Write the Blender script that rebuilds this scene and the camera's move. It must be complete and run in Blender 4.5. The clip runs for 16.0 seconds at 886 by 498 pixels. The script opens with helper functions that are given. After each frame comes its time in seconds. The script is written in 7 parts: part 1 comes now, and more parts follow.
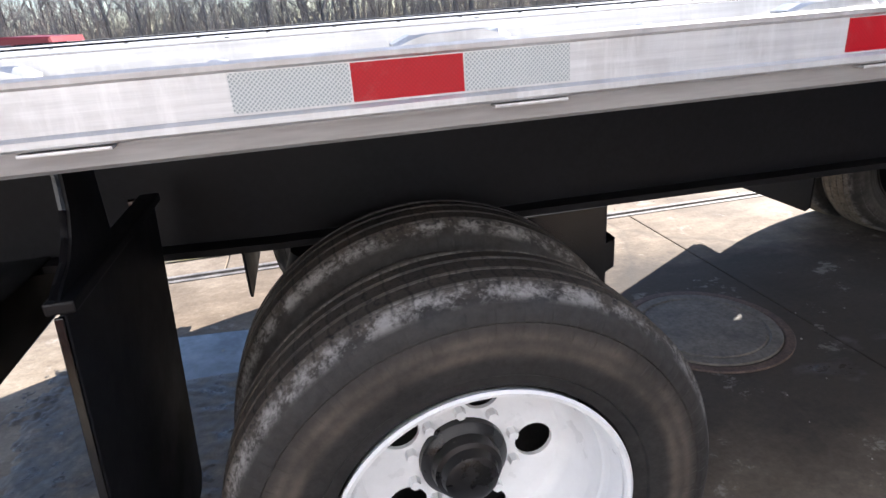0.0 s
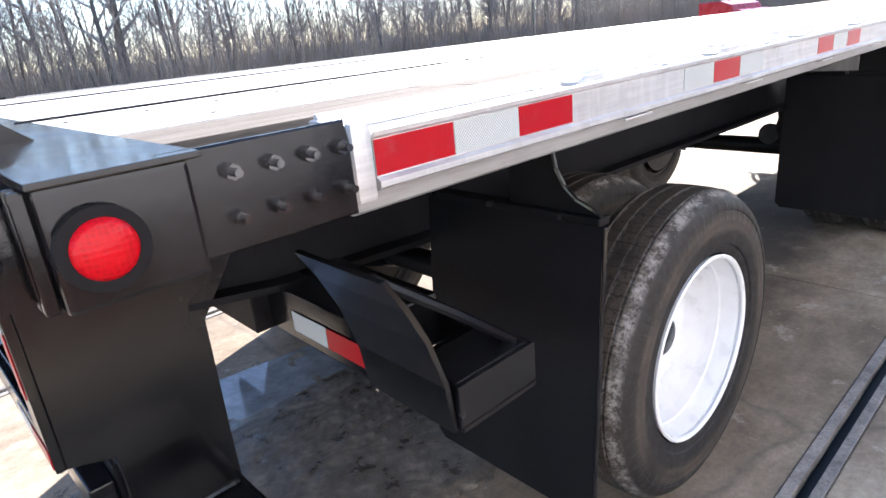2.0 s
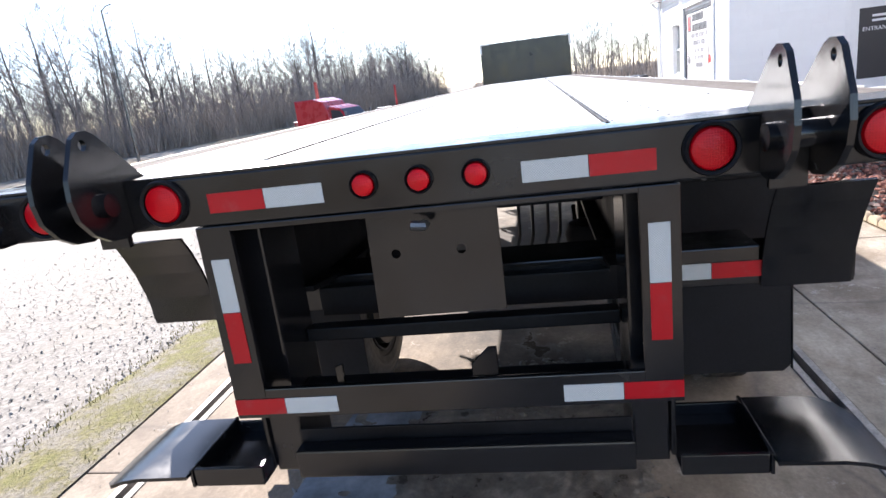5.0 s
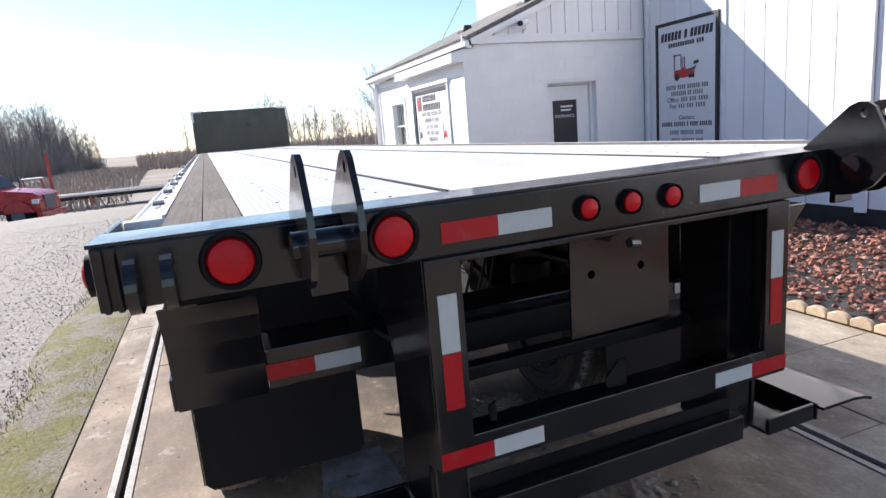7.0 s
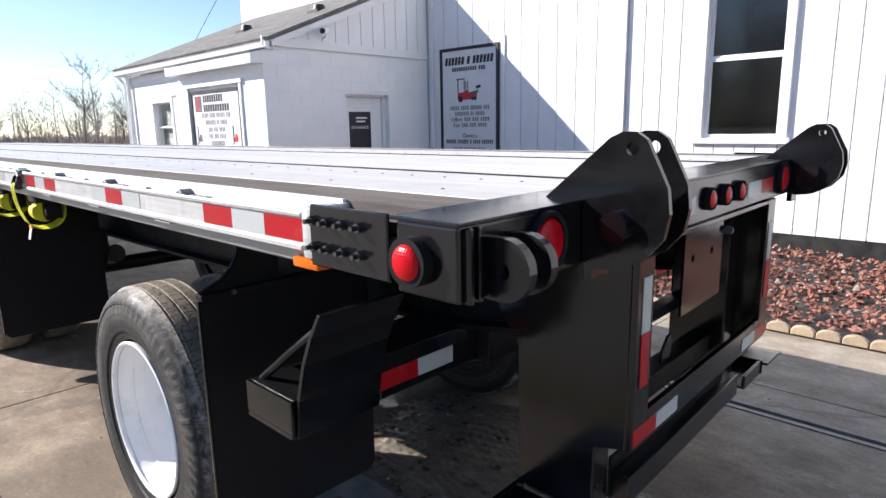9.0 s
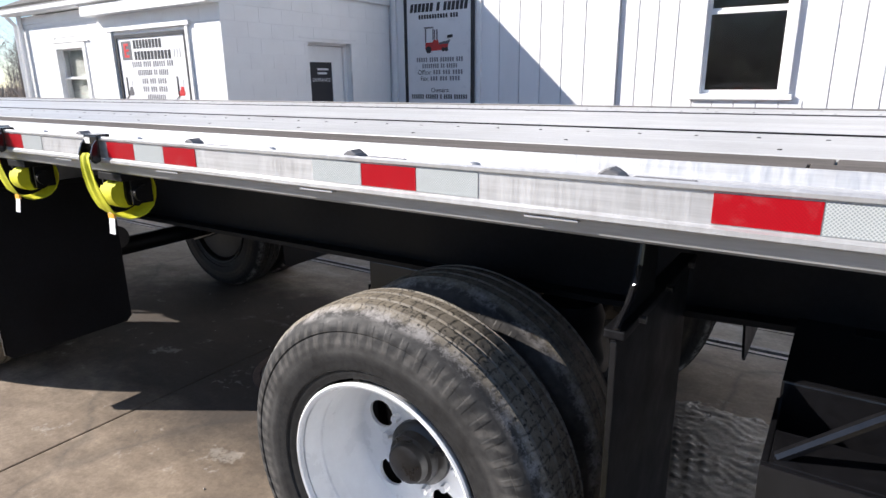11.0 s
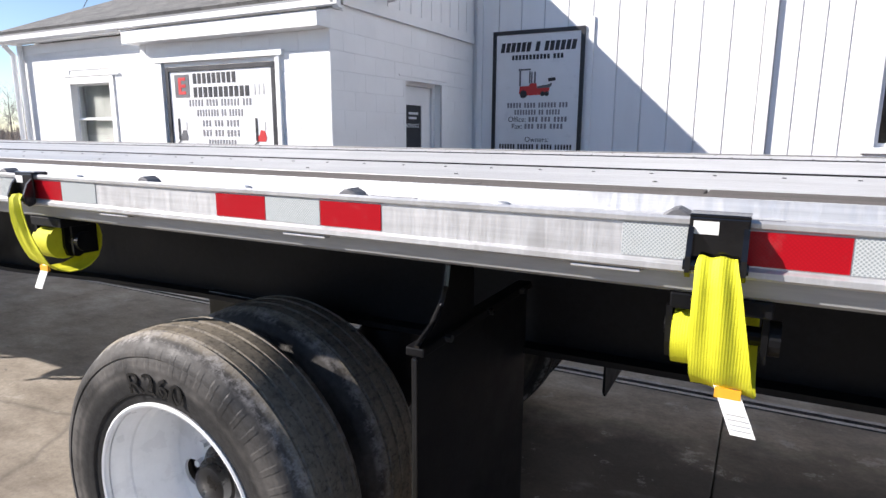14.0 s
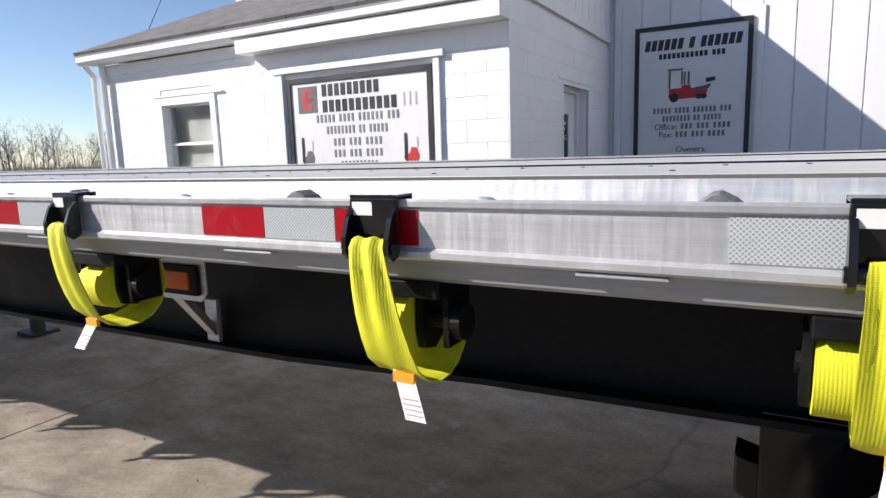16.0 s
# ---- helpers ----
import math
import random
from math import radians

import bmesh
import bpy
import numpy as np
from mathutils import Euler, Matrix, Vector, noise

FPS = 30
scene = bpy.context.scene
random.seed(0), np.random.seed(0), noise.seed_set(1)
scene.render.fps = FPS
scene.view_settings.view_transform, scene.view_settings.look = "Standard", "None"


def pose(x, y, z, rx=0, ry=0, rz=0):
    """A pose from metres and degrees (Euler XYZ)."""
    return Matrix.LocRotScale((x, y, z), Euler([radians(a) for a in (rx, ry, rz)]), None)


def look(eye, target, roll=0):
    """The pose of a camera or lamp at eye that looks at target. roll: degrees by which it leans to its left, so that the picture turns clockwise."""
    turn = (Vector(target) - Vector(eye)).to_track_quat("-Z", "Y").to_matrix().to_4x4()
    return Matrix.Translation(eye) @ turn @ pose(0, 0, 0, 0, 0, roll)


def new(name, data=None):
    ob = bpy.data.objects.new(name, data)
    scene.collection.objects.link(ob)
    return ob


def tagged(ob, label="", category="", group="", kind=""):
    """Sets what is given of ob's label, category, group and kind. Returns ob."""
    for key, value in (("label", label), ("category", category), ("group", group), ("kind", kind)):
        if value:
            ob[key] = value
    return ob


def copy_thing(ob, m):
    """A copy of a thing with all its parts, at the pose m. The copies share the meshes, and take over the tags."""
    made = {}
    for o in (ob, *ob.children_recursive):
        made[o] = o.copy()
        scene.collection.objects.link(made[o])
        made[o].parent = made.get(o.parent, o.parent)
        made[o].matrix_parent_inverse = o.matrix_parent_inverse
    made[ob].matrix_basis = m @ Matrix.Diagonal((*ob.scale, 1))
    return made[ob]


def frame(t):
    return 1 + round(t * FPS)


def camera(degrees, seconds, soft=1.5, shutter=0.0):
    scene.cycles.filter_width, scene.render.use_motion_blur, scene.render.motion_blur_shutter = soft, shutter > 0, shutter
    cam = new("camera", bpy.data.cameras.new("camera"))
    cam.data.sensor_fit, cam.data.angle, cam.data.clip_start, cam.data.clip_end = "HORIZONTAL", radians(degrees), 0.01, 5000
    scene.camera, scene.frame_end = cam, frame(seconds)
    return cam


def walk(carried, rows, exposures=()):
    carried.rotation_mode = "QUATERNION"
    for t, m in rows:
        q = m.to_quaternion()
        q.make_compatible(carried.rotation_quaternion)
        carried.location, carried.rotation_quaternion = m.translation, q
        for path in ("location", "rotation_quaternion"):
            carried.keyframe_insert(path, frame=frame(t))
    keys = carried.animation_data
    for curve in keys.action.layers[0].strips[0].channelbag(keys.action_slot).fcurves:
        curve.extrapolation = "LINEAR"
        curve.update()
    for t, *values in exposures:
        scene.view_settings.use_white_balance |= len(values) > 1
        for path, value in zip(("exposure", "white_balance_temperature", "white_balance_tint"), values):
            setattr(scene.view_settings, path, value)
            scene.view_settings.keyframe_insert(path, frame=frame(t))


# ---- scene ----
cam = camera(72.4, 16.0)
PATH = [
    (0, (1.042, -2.16, 1.5), (1.405, -0.337, 0.762), -4.3),
    (0.5, (0.664, -2.103, 1.513), (1.287, -0.352, 0.773), -3.4),
    (1, (0.274, -2.12, 1.557), (1.269, -0.551, 0.817), -2.5),
    (1.5, (-0.092, -2.063, 1.539), (1.089, -0.573, 0.917), -4.5),
    (2, (-0.514, -2.002, 1.577), (0.734, -0.593, 0.902), -5.5),
    (2.5, (-0.918, -1.891, 1.594), (0.528, -0.697, 0.899), -3.3),
    (3, (-1.213, -1.628, 1.619), (0.379, -0.541, 1.085), -2.3),
    (3.5, (-1.511, -1.352, 1.625), (0.236, -0.55, 1.072), -4.9),
    (4, (-1.717, -1.052, 1.624), (0.134, -0.483, 1.123), -2.6),
    (4.5, (-1.852, -0.663, 1.625), (0.017, -0.175, 1.109), -4.1),
    (4.7, (-1.918, -0.521, 1.618), (-0.041, -0.069, 1.096), -5.8),
    (6.8, (-1.887, 0.944, 1.653), (-0.027, 0.325, 1.259), -4.3),
    (7, (-1.822, 1.068, 1.648), (0.016, 0.384, 1.253), -4.8),
    (7.5, (-1.695, 1.38, 1.639), (0.031, 0.453, 1.237), -1.9),
    (8, (-1.586, 1.677, 1.647), (-0.025, 0.523, 1.163), -2.3),
    (8.2, (-1.493, 1.757, 1.628), (0.032, 0.546, 1.174), -2.2),
    (10.3, (-0.345, 2.271, 1.645), (0.776, 0.681, 1.182), 0.2),
    (10.5, (-0.155, 2.264, 1.641), (0.965, 0.686, 1.138), -0.5),
    (11, (0.307, 2.383, 1.626), (1.375, 0.779, 1.09), -0.6),
    (11.5, (0.832, 2.457, 1.621), (2.054, 0.935, 1.186), -3.5),
    (12, (1.355, 2.487, 1.624), (2.597, 0.966, 1.247), -2.5),
    (12.5, (1.827, 2.484, 1.626), (2.962, 0.893, 1.204), -1.3),
    (13, (2.298, 2.392, 1.618), (3.485, 0.829, 1.232), -2.6),
    (13.5, (2.718, 2.345, 1.595), (3.771, 0.672, 1.291), -0.7),
    (14, (3.13, 2.29, 1.582), (4.042, 0.552, 1.201), 0.3),
    (14.5, (3.622, 2.223, 1.572), (4.616, 0.519, 1.245), -2.5),
    (15, (4.122, 2.226, 1.553), (5.028, 0.491, 1.144), -3.3),
    (15.5, (4.617, 2.134, 1.537), (5.668, 0.463, 1.215), -4.1),
    (16, (5.113, 2.041, 1.52), (6.072, 0.314, 1.207), -1.8),
]
walk(cam, [(t, look(eye, target, roll)) for t, eye, target, roll in PATH],
     exposures=[(0, 1.75, 6500, 13), (1.0, 2.05, 6500, 13), (2.0, 2.2, 6500, 14), (3.0, 2.58, 6500, 16), (3.5, 2.65, 6500, 16), (4.0, 2.4, 6500, 16),
                (4.7, 1.95, 6500, 15), (6.8, 1.15, 6500, 15), (8.0, 1.1, 6500, 15), (10.3, 0.85, 6500, 13), (15.0, 0.85, 6500, 14), (16.0, 0.5, 6500, 14)])

# ---------------------------------------------------------------- light
SUN = Vector((1.62, 1.0, 1.11)).normalized()
world = bpy.data.worlds.new("sky")
scene.world = world
world.use_nodes = True
wt = world.node_tree
sky = wt.nodes.new("ShaderNodeTexSky")
sky.sky_type = "NISHITA"
sky.sun_disc = False
sky.sun_elevation = math.asin(SUN.z)
sky.sun_rotation = math.atan2(SUN.x, SUN.y)
sky.air_density = 0.8
sky.dust_density = 0.15
sky.ozone_density = 2.0
wt.links.new(sky.outputs[0], wt.nodes["Background"].inputs[0])
wt.nodes["Background"].inputs[1].default_value = 0.10
lamp = bpy.data.lights.new("sun", "SUN")
lamp.energy = 5.0
lamp.angle = radians(0.55)
lamp.color = (1.0, 0.95, 0.88)
sun_lamp = new("sun", lamp)
sun_lamp.matrix_world = look(SUN * 60, (0, 0, 0))


# ---------------------------------------------------------------- materials
def nodes_of(name):
    m = bpy.data.materials.new(name)
    m.use_nodes = True
    t = m.node_tree
    return m, t, t.nodes["Principled BSDF"]


def coords(t, scale=(1, 1, 1)):
    g = t.nodes.new("ShaderNodeNewGeometry")
    mp = t.nodes.new("ShaderNodeMapping")
    mp.inputs["Scale"].default_value = scale
    t.links.new(g.outputs["Position"], mp.inputs["Vector"])
    return mp.outputs[0]


def noise_of(t, vec, scale, detail=4, rough=0.6):
    n = t.nodes.new("ShaderNodeTexNoise")
    n.inputs["Scale"].default_value = scale
    n.inputs["Detail"].default_value = detail
    n.inputs["Roughness"].default_value = rough
    t.links.new(vec, n.inputs["Vector"])
    return n.outputs["Fac"]


def ramp_of(t, fac, stops):
    r = t.nodes.new("ShaderNodeValToRGB")
    el = r.color_ramp.elements
    while len(el) < len(stops):
        el.new(0.5)
    for e, (p, c) in zip(el, stops):
        e.position = p
        e.color = (*c, 1) if isinstance(c, tuple) else (c, c, c, 1)
    t.links.new(fac, r.inputs[0])
    return r.outputs[0]


def mix_of(t, fac, a, b, how="MIX"):
    x = t.nodes.new("ShaderNodeMix")
    x.data_type = "RGBA"
    x.blend_type = how
    for s, v in ((0, fac), (6, a), (7, b)):
        if isinstance(v, (int, float)):
            x.inputs[s].default_value = v
        elif isinstance(v, tuple):
            x.inputs[s].default_value = (*v, 1)
        else:
            t.links.new(v, x.inputs[s])
    return x.outputs[2]


def bump_of(t, p, height, strength=0.3, dist=0.01):
    b = t.nodes.new("ShaderNodeBump")
    b.inputs["Strength"].default_value = strength
    b.inputs["Distance"].default_value = dist
    t.links.new(height, b.inputs["Height"])
    t.links.new(b.outputs[0], p.inputs["Normal"])


def plain(name, col, rough=0.5, metal=0.0, vary=0.15, scale=6.0, grain=90.0, bump=0.1, coat=0.0, rvary=0.12, stretch=(1, 1, 1), per_object=0.0):
    """Two scales of variation in colour and gloss, and a fine relief."""
    m, t, p = nodes_of(name)
    v = coords(t, stretch)
    a = noise_of(t, v, scale, 5)
    b = noise_of(t, v, grain, 3)
    dark = tuple(c * (1 - vary) for c in col)
    lite = tuple(min(1, c * (1 + vary)) for c in col)
    base = ramp_of(t, a, [(0.3, dark), (0.7, lite)])
    base = mix_of(t, 0.5 * vary, base, ramp_of(t, b, [(0.35, 0.0), (0.65, 1.0)]), "OVERLAY")
    if per_object:
        oi = t.nodes.new("ShaderNodeObjectInfo")
        base = mix_of(t, 1.0, base, ramp_of(t, oi.outputs["Random"], [(0, 1 - per_object), (1, 1.0)]), "MULTIPLY")
    t.links.new(base, p.inputs["Base Color"])
    t.links.new(ramp_of(t, a, [(0.3, max(0.02, rough - rvary)), (0.7, min(1, rough + rvary))]), p.inputs["Roughness"])
    p.inputs["Metallic"].default_value = metal
    p.inputs["Coat Weight"].default_value = coat
    if bump:
        bump_of(t, p, b, bump, 0.003)
    return m


BLACK = plain("black_enamel", (0.007, 0.007, 0.008), 0.18, vary=0.35, scale=4, grain=60, bump=0.05, rvary=0.1)
BOLT = plain("glossy_black_bolt", (0.02, 0.02, 0.022), 0.12, vary=0.2, bump=0.0, coat=1.0, rvary=0.04)
HUB = plain("oily_black_hub", (0.006, 0.006, 0.007), 0.32, vary=0.5, scale=14, grain=80, bump=0.1)
FLAP = plain("black_rubber_sheet", (0.008, 0.008, 0.0095), 0.55, vary=0.3, scale=5, bump=0.08)
FLAP.node_tree.nodes["Principled BSDF"].inputs["Specular IOR Level"].default_value = 0.16
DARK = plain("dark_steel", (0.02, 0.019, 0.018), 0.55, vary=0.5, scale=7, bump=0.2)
ZINC = plain("dull_galvanised", (0.30, 0.30, 0.31), 0.5, metal=0.5, vary=0.3, scale=30)
STEEL = plain("zinc_bolt", (0.12, 0.12, 0.12), 0.3, metal=0.9, vary=0.3)
WHITE_RIM = plain("white_wheel_paint", (0.78, 0.79, 0.80), 0.33, vary=0.06, scale=9, bump=0.03)
RUST = plain("rusted_angle_iron", (0.11, 0.075, 0.06), 0.75, vary=0.5, scale=10, bump=0.4)
POCKET = plain("grey_cast_lug", (0.16, 0.16, 0.165), 0.6, metal=0.2, vary=0.3, scale=30)
UNDER = plain("chassis_black", (0.005, 0.005, 0.006), 0.5, vary=0.5, scale=4, grain=60, bump=0.1)
UNDER.node_tree.nodes["Principled BSDF"].inputs["Specular IOR Level"].default_value = 0.22
LID = plain("worn_iron", (0.15, 0.135, 0.12), 0.75, vary=0.4, scale=6, grain=50, bump=0.5)
EDGE_STEEL = plain("worn_edge_steel", (0.24, 0.225, 0.21), 0.6, metal=0.2, vary=0.4, scale=9, bump=0.3)
FLANGE = plain("dull_extrusion", (0.40, 0.40, 0.40), 0.5, metal=0.45, vary=0.12, scale=5, grain=40, bump=0.05, stretch=(0.3, 3, 3))
YELLOW = plain("safety_yellow_paint", (0.75, 0.5, 0.02), 0.5, vary=0.1)
RED_PAINT = plain("red_truck_paint", (0.42, 0.02, 0.025), 0.3, vary=0.1, scale=2, bump=0.0, coat=0.4)
RED_DULL = plain("faded_red_paint", (0.22, 0.025, 0.03), 0.5, vary=0.15, scale=2, bump=0.0)
TRUCK_GREY = plain("grey_trim", (0.12, 0.12, 0.13), 0.5)
WHITE_WALL = plain("white_wall_paint", (0.86, 0.86, 0.855), 0.62, vary=0.035, scale=2.2, grain=45, bump=0.15, per_object=0.035)
SIDING = plain("white_siding_paint", (0.84, 0.84, 0.845), 0.5, vary=0.035, scale=3, grain=70, bump=0.08, stretch=(1, 1, 0.15), per_object=0.03)
TRIM = plain("white_trim_paint", (0.82, 0.82, 0.82), 0.45, vary=0.03, bump=0.04)
SIGN_WHITE = plain("white_sign_panel", (0.78, 0.78, 0.79), 0.35, vary=0.02, bump=0.0)
SIGN_BLACK = plain("black_sign_ink", (0.02, 0.02, 0.024), 0.45, vary=0.1, bump=0.0)
SIGN_RED = plain("red_sign_ink", (0.55, 0.03, 0.03), 0.45, vary=0.1, bump=0.0)
SIGN_MID = plain("worn_sign_ink", (0.20, 0.20, 0.215), 0.5, vary=0.2, bump=0.0)
SIGN_GREY = plain("grey_sign_ink", (0.5, 0.5, 0.5), 0.45, vary=0.1, bump=0.0)
LABEL = plain("paper_label", (0.75, 0.74, 0.72), 0.6, vary=0.06, bump=0.03)
ORANGE = plain("orange_tag", (0.8, 0.36, 0.02), 0.6, vary=0.08)
# wing pane's reflection of yard and sky, put into pale lining and card
ROOM_PALE = plain("pale_interior", (0.42, 0.42, 0.40), 0.8, vary=0.3, scale=1.2)
PANE_REFLECTION = plain("pale_shade_cloth", (0.34, 0.35, 0.33), 0.8, vary=0.35, scale=2.5)
# dark lining tone that stands for the unlit room behind the tall window
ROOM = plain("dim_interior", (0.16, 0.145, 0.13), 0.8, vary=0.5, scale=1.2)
BARK = plain("grey_bark", (0.20, 0.17, 0.15), 0.9, vary=0.35, scale=0.5, grain=20, bump=0.3)
BARK_DARK = plain("dark_grey_bark", (0.13, 0.115, 0.105), 0.9, vary=0.3, scale=0.3, grain=12, bump=0.2)
TWIG = plain("brown_twigs", (0.27, 0.245, 0.235), 0.9, vary=0.35, scale=0.12, grain=3, bump=0.0)
BRUSH = plain("dry_brush", (0.36, 0.295, 0.245), 0.95, vary=0.45, scale=0.2, grain=4, bump=0.0)
DRYGRASS = plain("pale_winter_grass", (0.18, 0.16, 0.06), 0.9, vary=0.45, scale=1.5, grain=12, bump=0.0)
PEBBLE = plain("grey_gravel", (0.31, 0.285, 0.255), 0.85, vary=0.4, scale=14, grain=60, bump=0.2)
EDGING = plain("tan_concrete_edging", (0.42, 0.33, 0.23), 0.85, vary=0.2, scale=8, bump=0.3, per_object=0.2)
HOSE = plain("black_hose", (0.012, 0.012, 0.012), 0.4, vary=0.2, bump=0.0)


def make_alu():
    m, t, p = nodes_of("mill_aluminium")
    v = coords(t, (0.6, 18, 18))
    w = coords(t)
    streak = noise_of(t, v, 5, 6, 0.7)
    blot = noise_of(t, w, 9, 5)
    fine = noise_of(t, coords(t, (60, 60, 3)), 2, 4)
    c = ramp_of(t, streak, [(0.3, (0.50, 0.50, 0.50)), (0.7, (0.70, 0.70, 0.70))])
    c = mix_of(t, ramp_of(t, blot, [(0.52, 0.0), (0.70, 0.5)]), c, (0.40, 0.39, 0.38))
    drip = noise_of(t, coords(t, (22, 22, 3.5)), 1.6, 6, 0.7)
    c = mix_of(t, ramp_of(t, drip, [(0.5, 0.0), (0.68, 0.4)]), c, (0.80, 0.80, 0.80))
    t.links.new(c, p.inputs["Base Color"])
    p.inputs["Metallic"].default_value = 0.6
    t.links.new(ramp_of(t, fine, [(0.3, 0.34), (0.7, 0.56)]), p.inputs["Roughness"])
    bump_of(t, p, fine, 0.12, 0.002)
    return m


def make_deck():
    m, t, p = nodes_of("ribbed_deck_aluminium")
    v = coords(t, (0.25, 8, 8))
    streak = noise_of(t, v, 4, 6, 0.7)
    blot = noise_of(t, coords(t), 3.5, 6, 0.65)
    c = ramp_of(t, streak, [(0.3, (0.52, 0.52, 0.515)), (0.7, (0.68, 0.68, 0.67))])
    fine = noise_of(t, coords(t, (0.5, 130, 1)), 2.0, 3, 0.6)
    c = mix_of(t, ramp_of(t, fine, [(0.5, 0.0), (0.66, 0.6)]), c, (0.36, 0.35, 0.34))
    c = mix_of(t, ramp_of(t, blot, [(0.55, 0.0), (0.8, 0.45)]), c, (0.48, 0.46, 0.44))
    oi = t.nodes.new("ShaderNodeObjectInfo")
    c = mix_of(t, 1.0, c, ramp_of(t, oi.outputs["Random"], [(0, 0.85), (1, 1.0)]), "MULTIPLY")
    t.links.new(c, p.inputs["Base Color"])
    p.inputs["Metallic"].default_value = 0.15
    t.links.new(ramp_of(t, blot, [(0.3, 0.36), (0.7, 0.6)]), p.inputs["Roughness"])
    g = t.nodes.new("ShaderNodeTexWave")
    g.bands_direction = "Y"
    g.inputs["Scale"].default_value = 16
    t.links.new(coords(t), g.inputs["Vector"])
    bump_of(t, p, g.outputs["Fac"], 0.35, 0.003)
    return m


def make_wood():
    m, t, p = nodes_of("weathered_deck_wood")
    v = coords(t, (1.0, 26, 26))
    grain = noise_of(t, v, 5, 8, 0.75)
    blot = noise_of(t, coords(t, (0.4, 1, 1)), 4, 4)
    c = ramp_of(t, grain, [(0.25, (0.075, 0.067, 0.061)), (0.5, (0.145, 0.13, 0.118)), (0.8, (0.22, 0.20, 0.185))])
    c = mix_of(t, ramp_of(t, blot, [(0.5, 0.0), (0.75, 0.5)]), c, (0.09, 0.08, 0.073))
    oi = t.nodes.new("ShaderNodeObjectInfo")
    c = mix_of(t, 1.0, c, ramp_of(t, oi.outputs["Random"], [(0, 0.85), (1, 1.0)]), "MULTIPLY")
    t.links.new(c, p.inputs["Base Color"])
    p.inputs["Roughness"].default_value = 0.95
    p.inputs["Specular IOR Level"].default_value = 0.15
    bump_of(t, p, grain, 0.5, 0.003)
    return m


def math_of(t, how, a, b=None, c=None):
    n = t.nodes.new("ShaderNodeMath")
    n.operation = how
    for k, v in enumerate((a, b, c)):
        if v is None:
            continue
        if isinstance(v, (int, float)):
            n.inputs[k].default_value = v
        else:
            t.links.new(v, n.inputs[k])
    return n.outputs[0]


def make_tyre(name, teeth, mud):
    m, t, p = nodes_of(name)
    tc = t.nodes.new("ShaderNodeTexCoord")
    sep = t.nodes.new("ShaderNodeSeparateXYZ")
    t.links.new(tc.outputs["Object"], sep.inputs[0])
    rad = math_of(t, "SQRT", math_of(t, "ADD", math_of(t, "MULTIPLY", sep.outputs[0], sep.outputs[0]), math_of(t, "MULTIPLY", sep.outputs[2], sep.outputs[2])))
    rad = math_of(t, "ADD", math_of(t, "MULTIPLY", rad, 0.9646), 0.01126)
    ang = math_of(t, "ARCTAN2", sep.outputs[2], sep.outputs[0])
    a = noise_of(t, tc.outputs["Object"], 5, 6, 0.65)
    b = noise_of(t, tc.outputs["Object"], 38, 5, 0.7)
    c = ramp_of(t, b, [(0.3, (0.009, 0.009, 0.010)), (0.7, (0.026, 0.026, 0.026))])
    # dust lies in rings on the sidewall and all over the tread
    worn = mud and not teeth
    ring = ramp_of(t, rad, [(0.35, 0.05), (0.392, 0.12), (0.408, 0.95), (0.424, 0.55), (0.436, 1.0), (0.452, 0.9 if worn else 0.35), (0.468, 0.7 if worn else 0.12), (0.503, 0.6 if worn else 0.3), (0.512, 0.75)])
    dust = mix_of(t, 1.0, ring, ramp_of(t, a, [(0.34, 0.15), (0.62, 1.0)]), "MULTIPLY")
    earth = ((0.07, 0.064, 0.058), (0.185, 0.172, 0.158)) if worn else ((0.045, 0.043, 0.041), (0.115, 0.111, 0.106)) if teeth else ((0.06, 0.047, 0.038), (0.145, 0.12, 0.098))
    c = mix_of(t, mix_of(t, 1.0, dust, (0.85, 0.85, 0.85), "MULTIPLY"), c, mix_of(t, b, *earth))
    if teeth:
        # moulded teeth round the sidewall, grey dust between them
        wob = math_of(t, "MULTIPLY", noise_of(t, tc.outputs["Object"], 9, 4, 0.6), 1.6)
        tooth = math_of(t, "PINGPONG", math_of(t, "ADD", math_of(t, "ADD", math_of(t, "MULTIPLY", ang, 11.0), math_of(t, "MULTIPLY", rad, 9.0)), wob), 0.5)
        tooth = mix_of(t, 1.0, ramp_of(t, tooth, [(0.16, 0.0), (0.36, 1.0)]), ramp_of(t, rad, [(0.415, 0.0), (0.432, 0.5), (0.478, 0.4), (0.492, 0.0)]), "MULTIPLY")
        tooth = mix_of(t, 1.0, tooth, ramp_of(t, a, [(0.36, 0.1), (0.56, 1.0)]), "MULTIPLY")
        c = mix_of(t, tooth, c, mix_of(t, b, (0.07, 0.065, 0.06), (0.19, 0.18, 0.165)))
    if mud:
        mudcap = mix_of(t, 1.0, ramp_of(t, rad, [(0.507, 0.0), (0.513, 0.8)]), ramp_of(t, noise_of(t, tc.outputs["Object"], 22, 6, 0.7), [(0.33, 0.35), (0.52, 1.0)]), "MULTIPLY")
        c = mix_of(t, mudcap, c, mix_of(t, b, (0.17, 0.145, 0.11), (0.37, 0.325, 0.255)))
    # narrow pale scuffs along the shoulder edge
    band = ramp_of(t, rad, [(0.494, 0.0), (0.5045, 1.0), (0.5145, 1.0), (0.5175, 0.0)])
    scuff = mix_of(t, 1.0, band, ramp_of(t, noise_of(t, tc.outputs["Object"], 14, 9, 0.82), [(0.46, 0.0), (0.58, 0.9)]), "MULTIPLY")
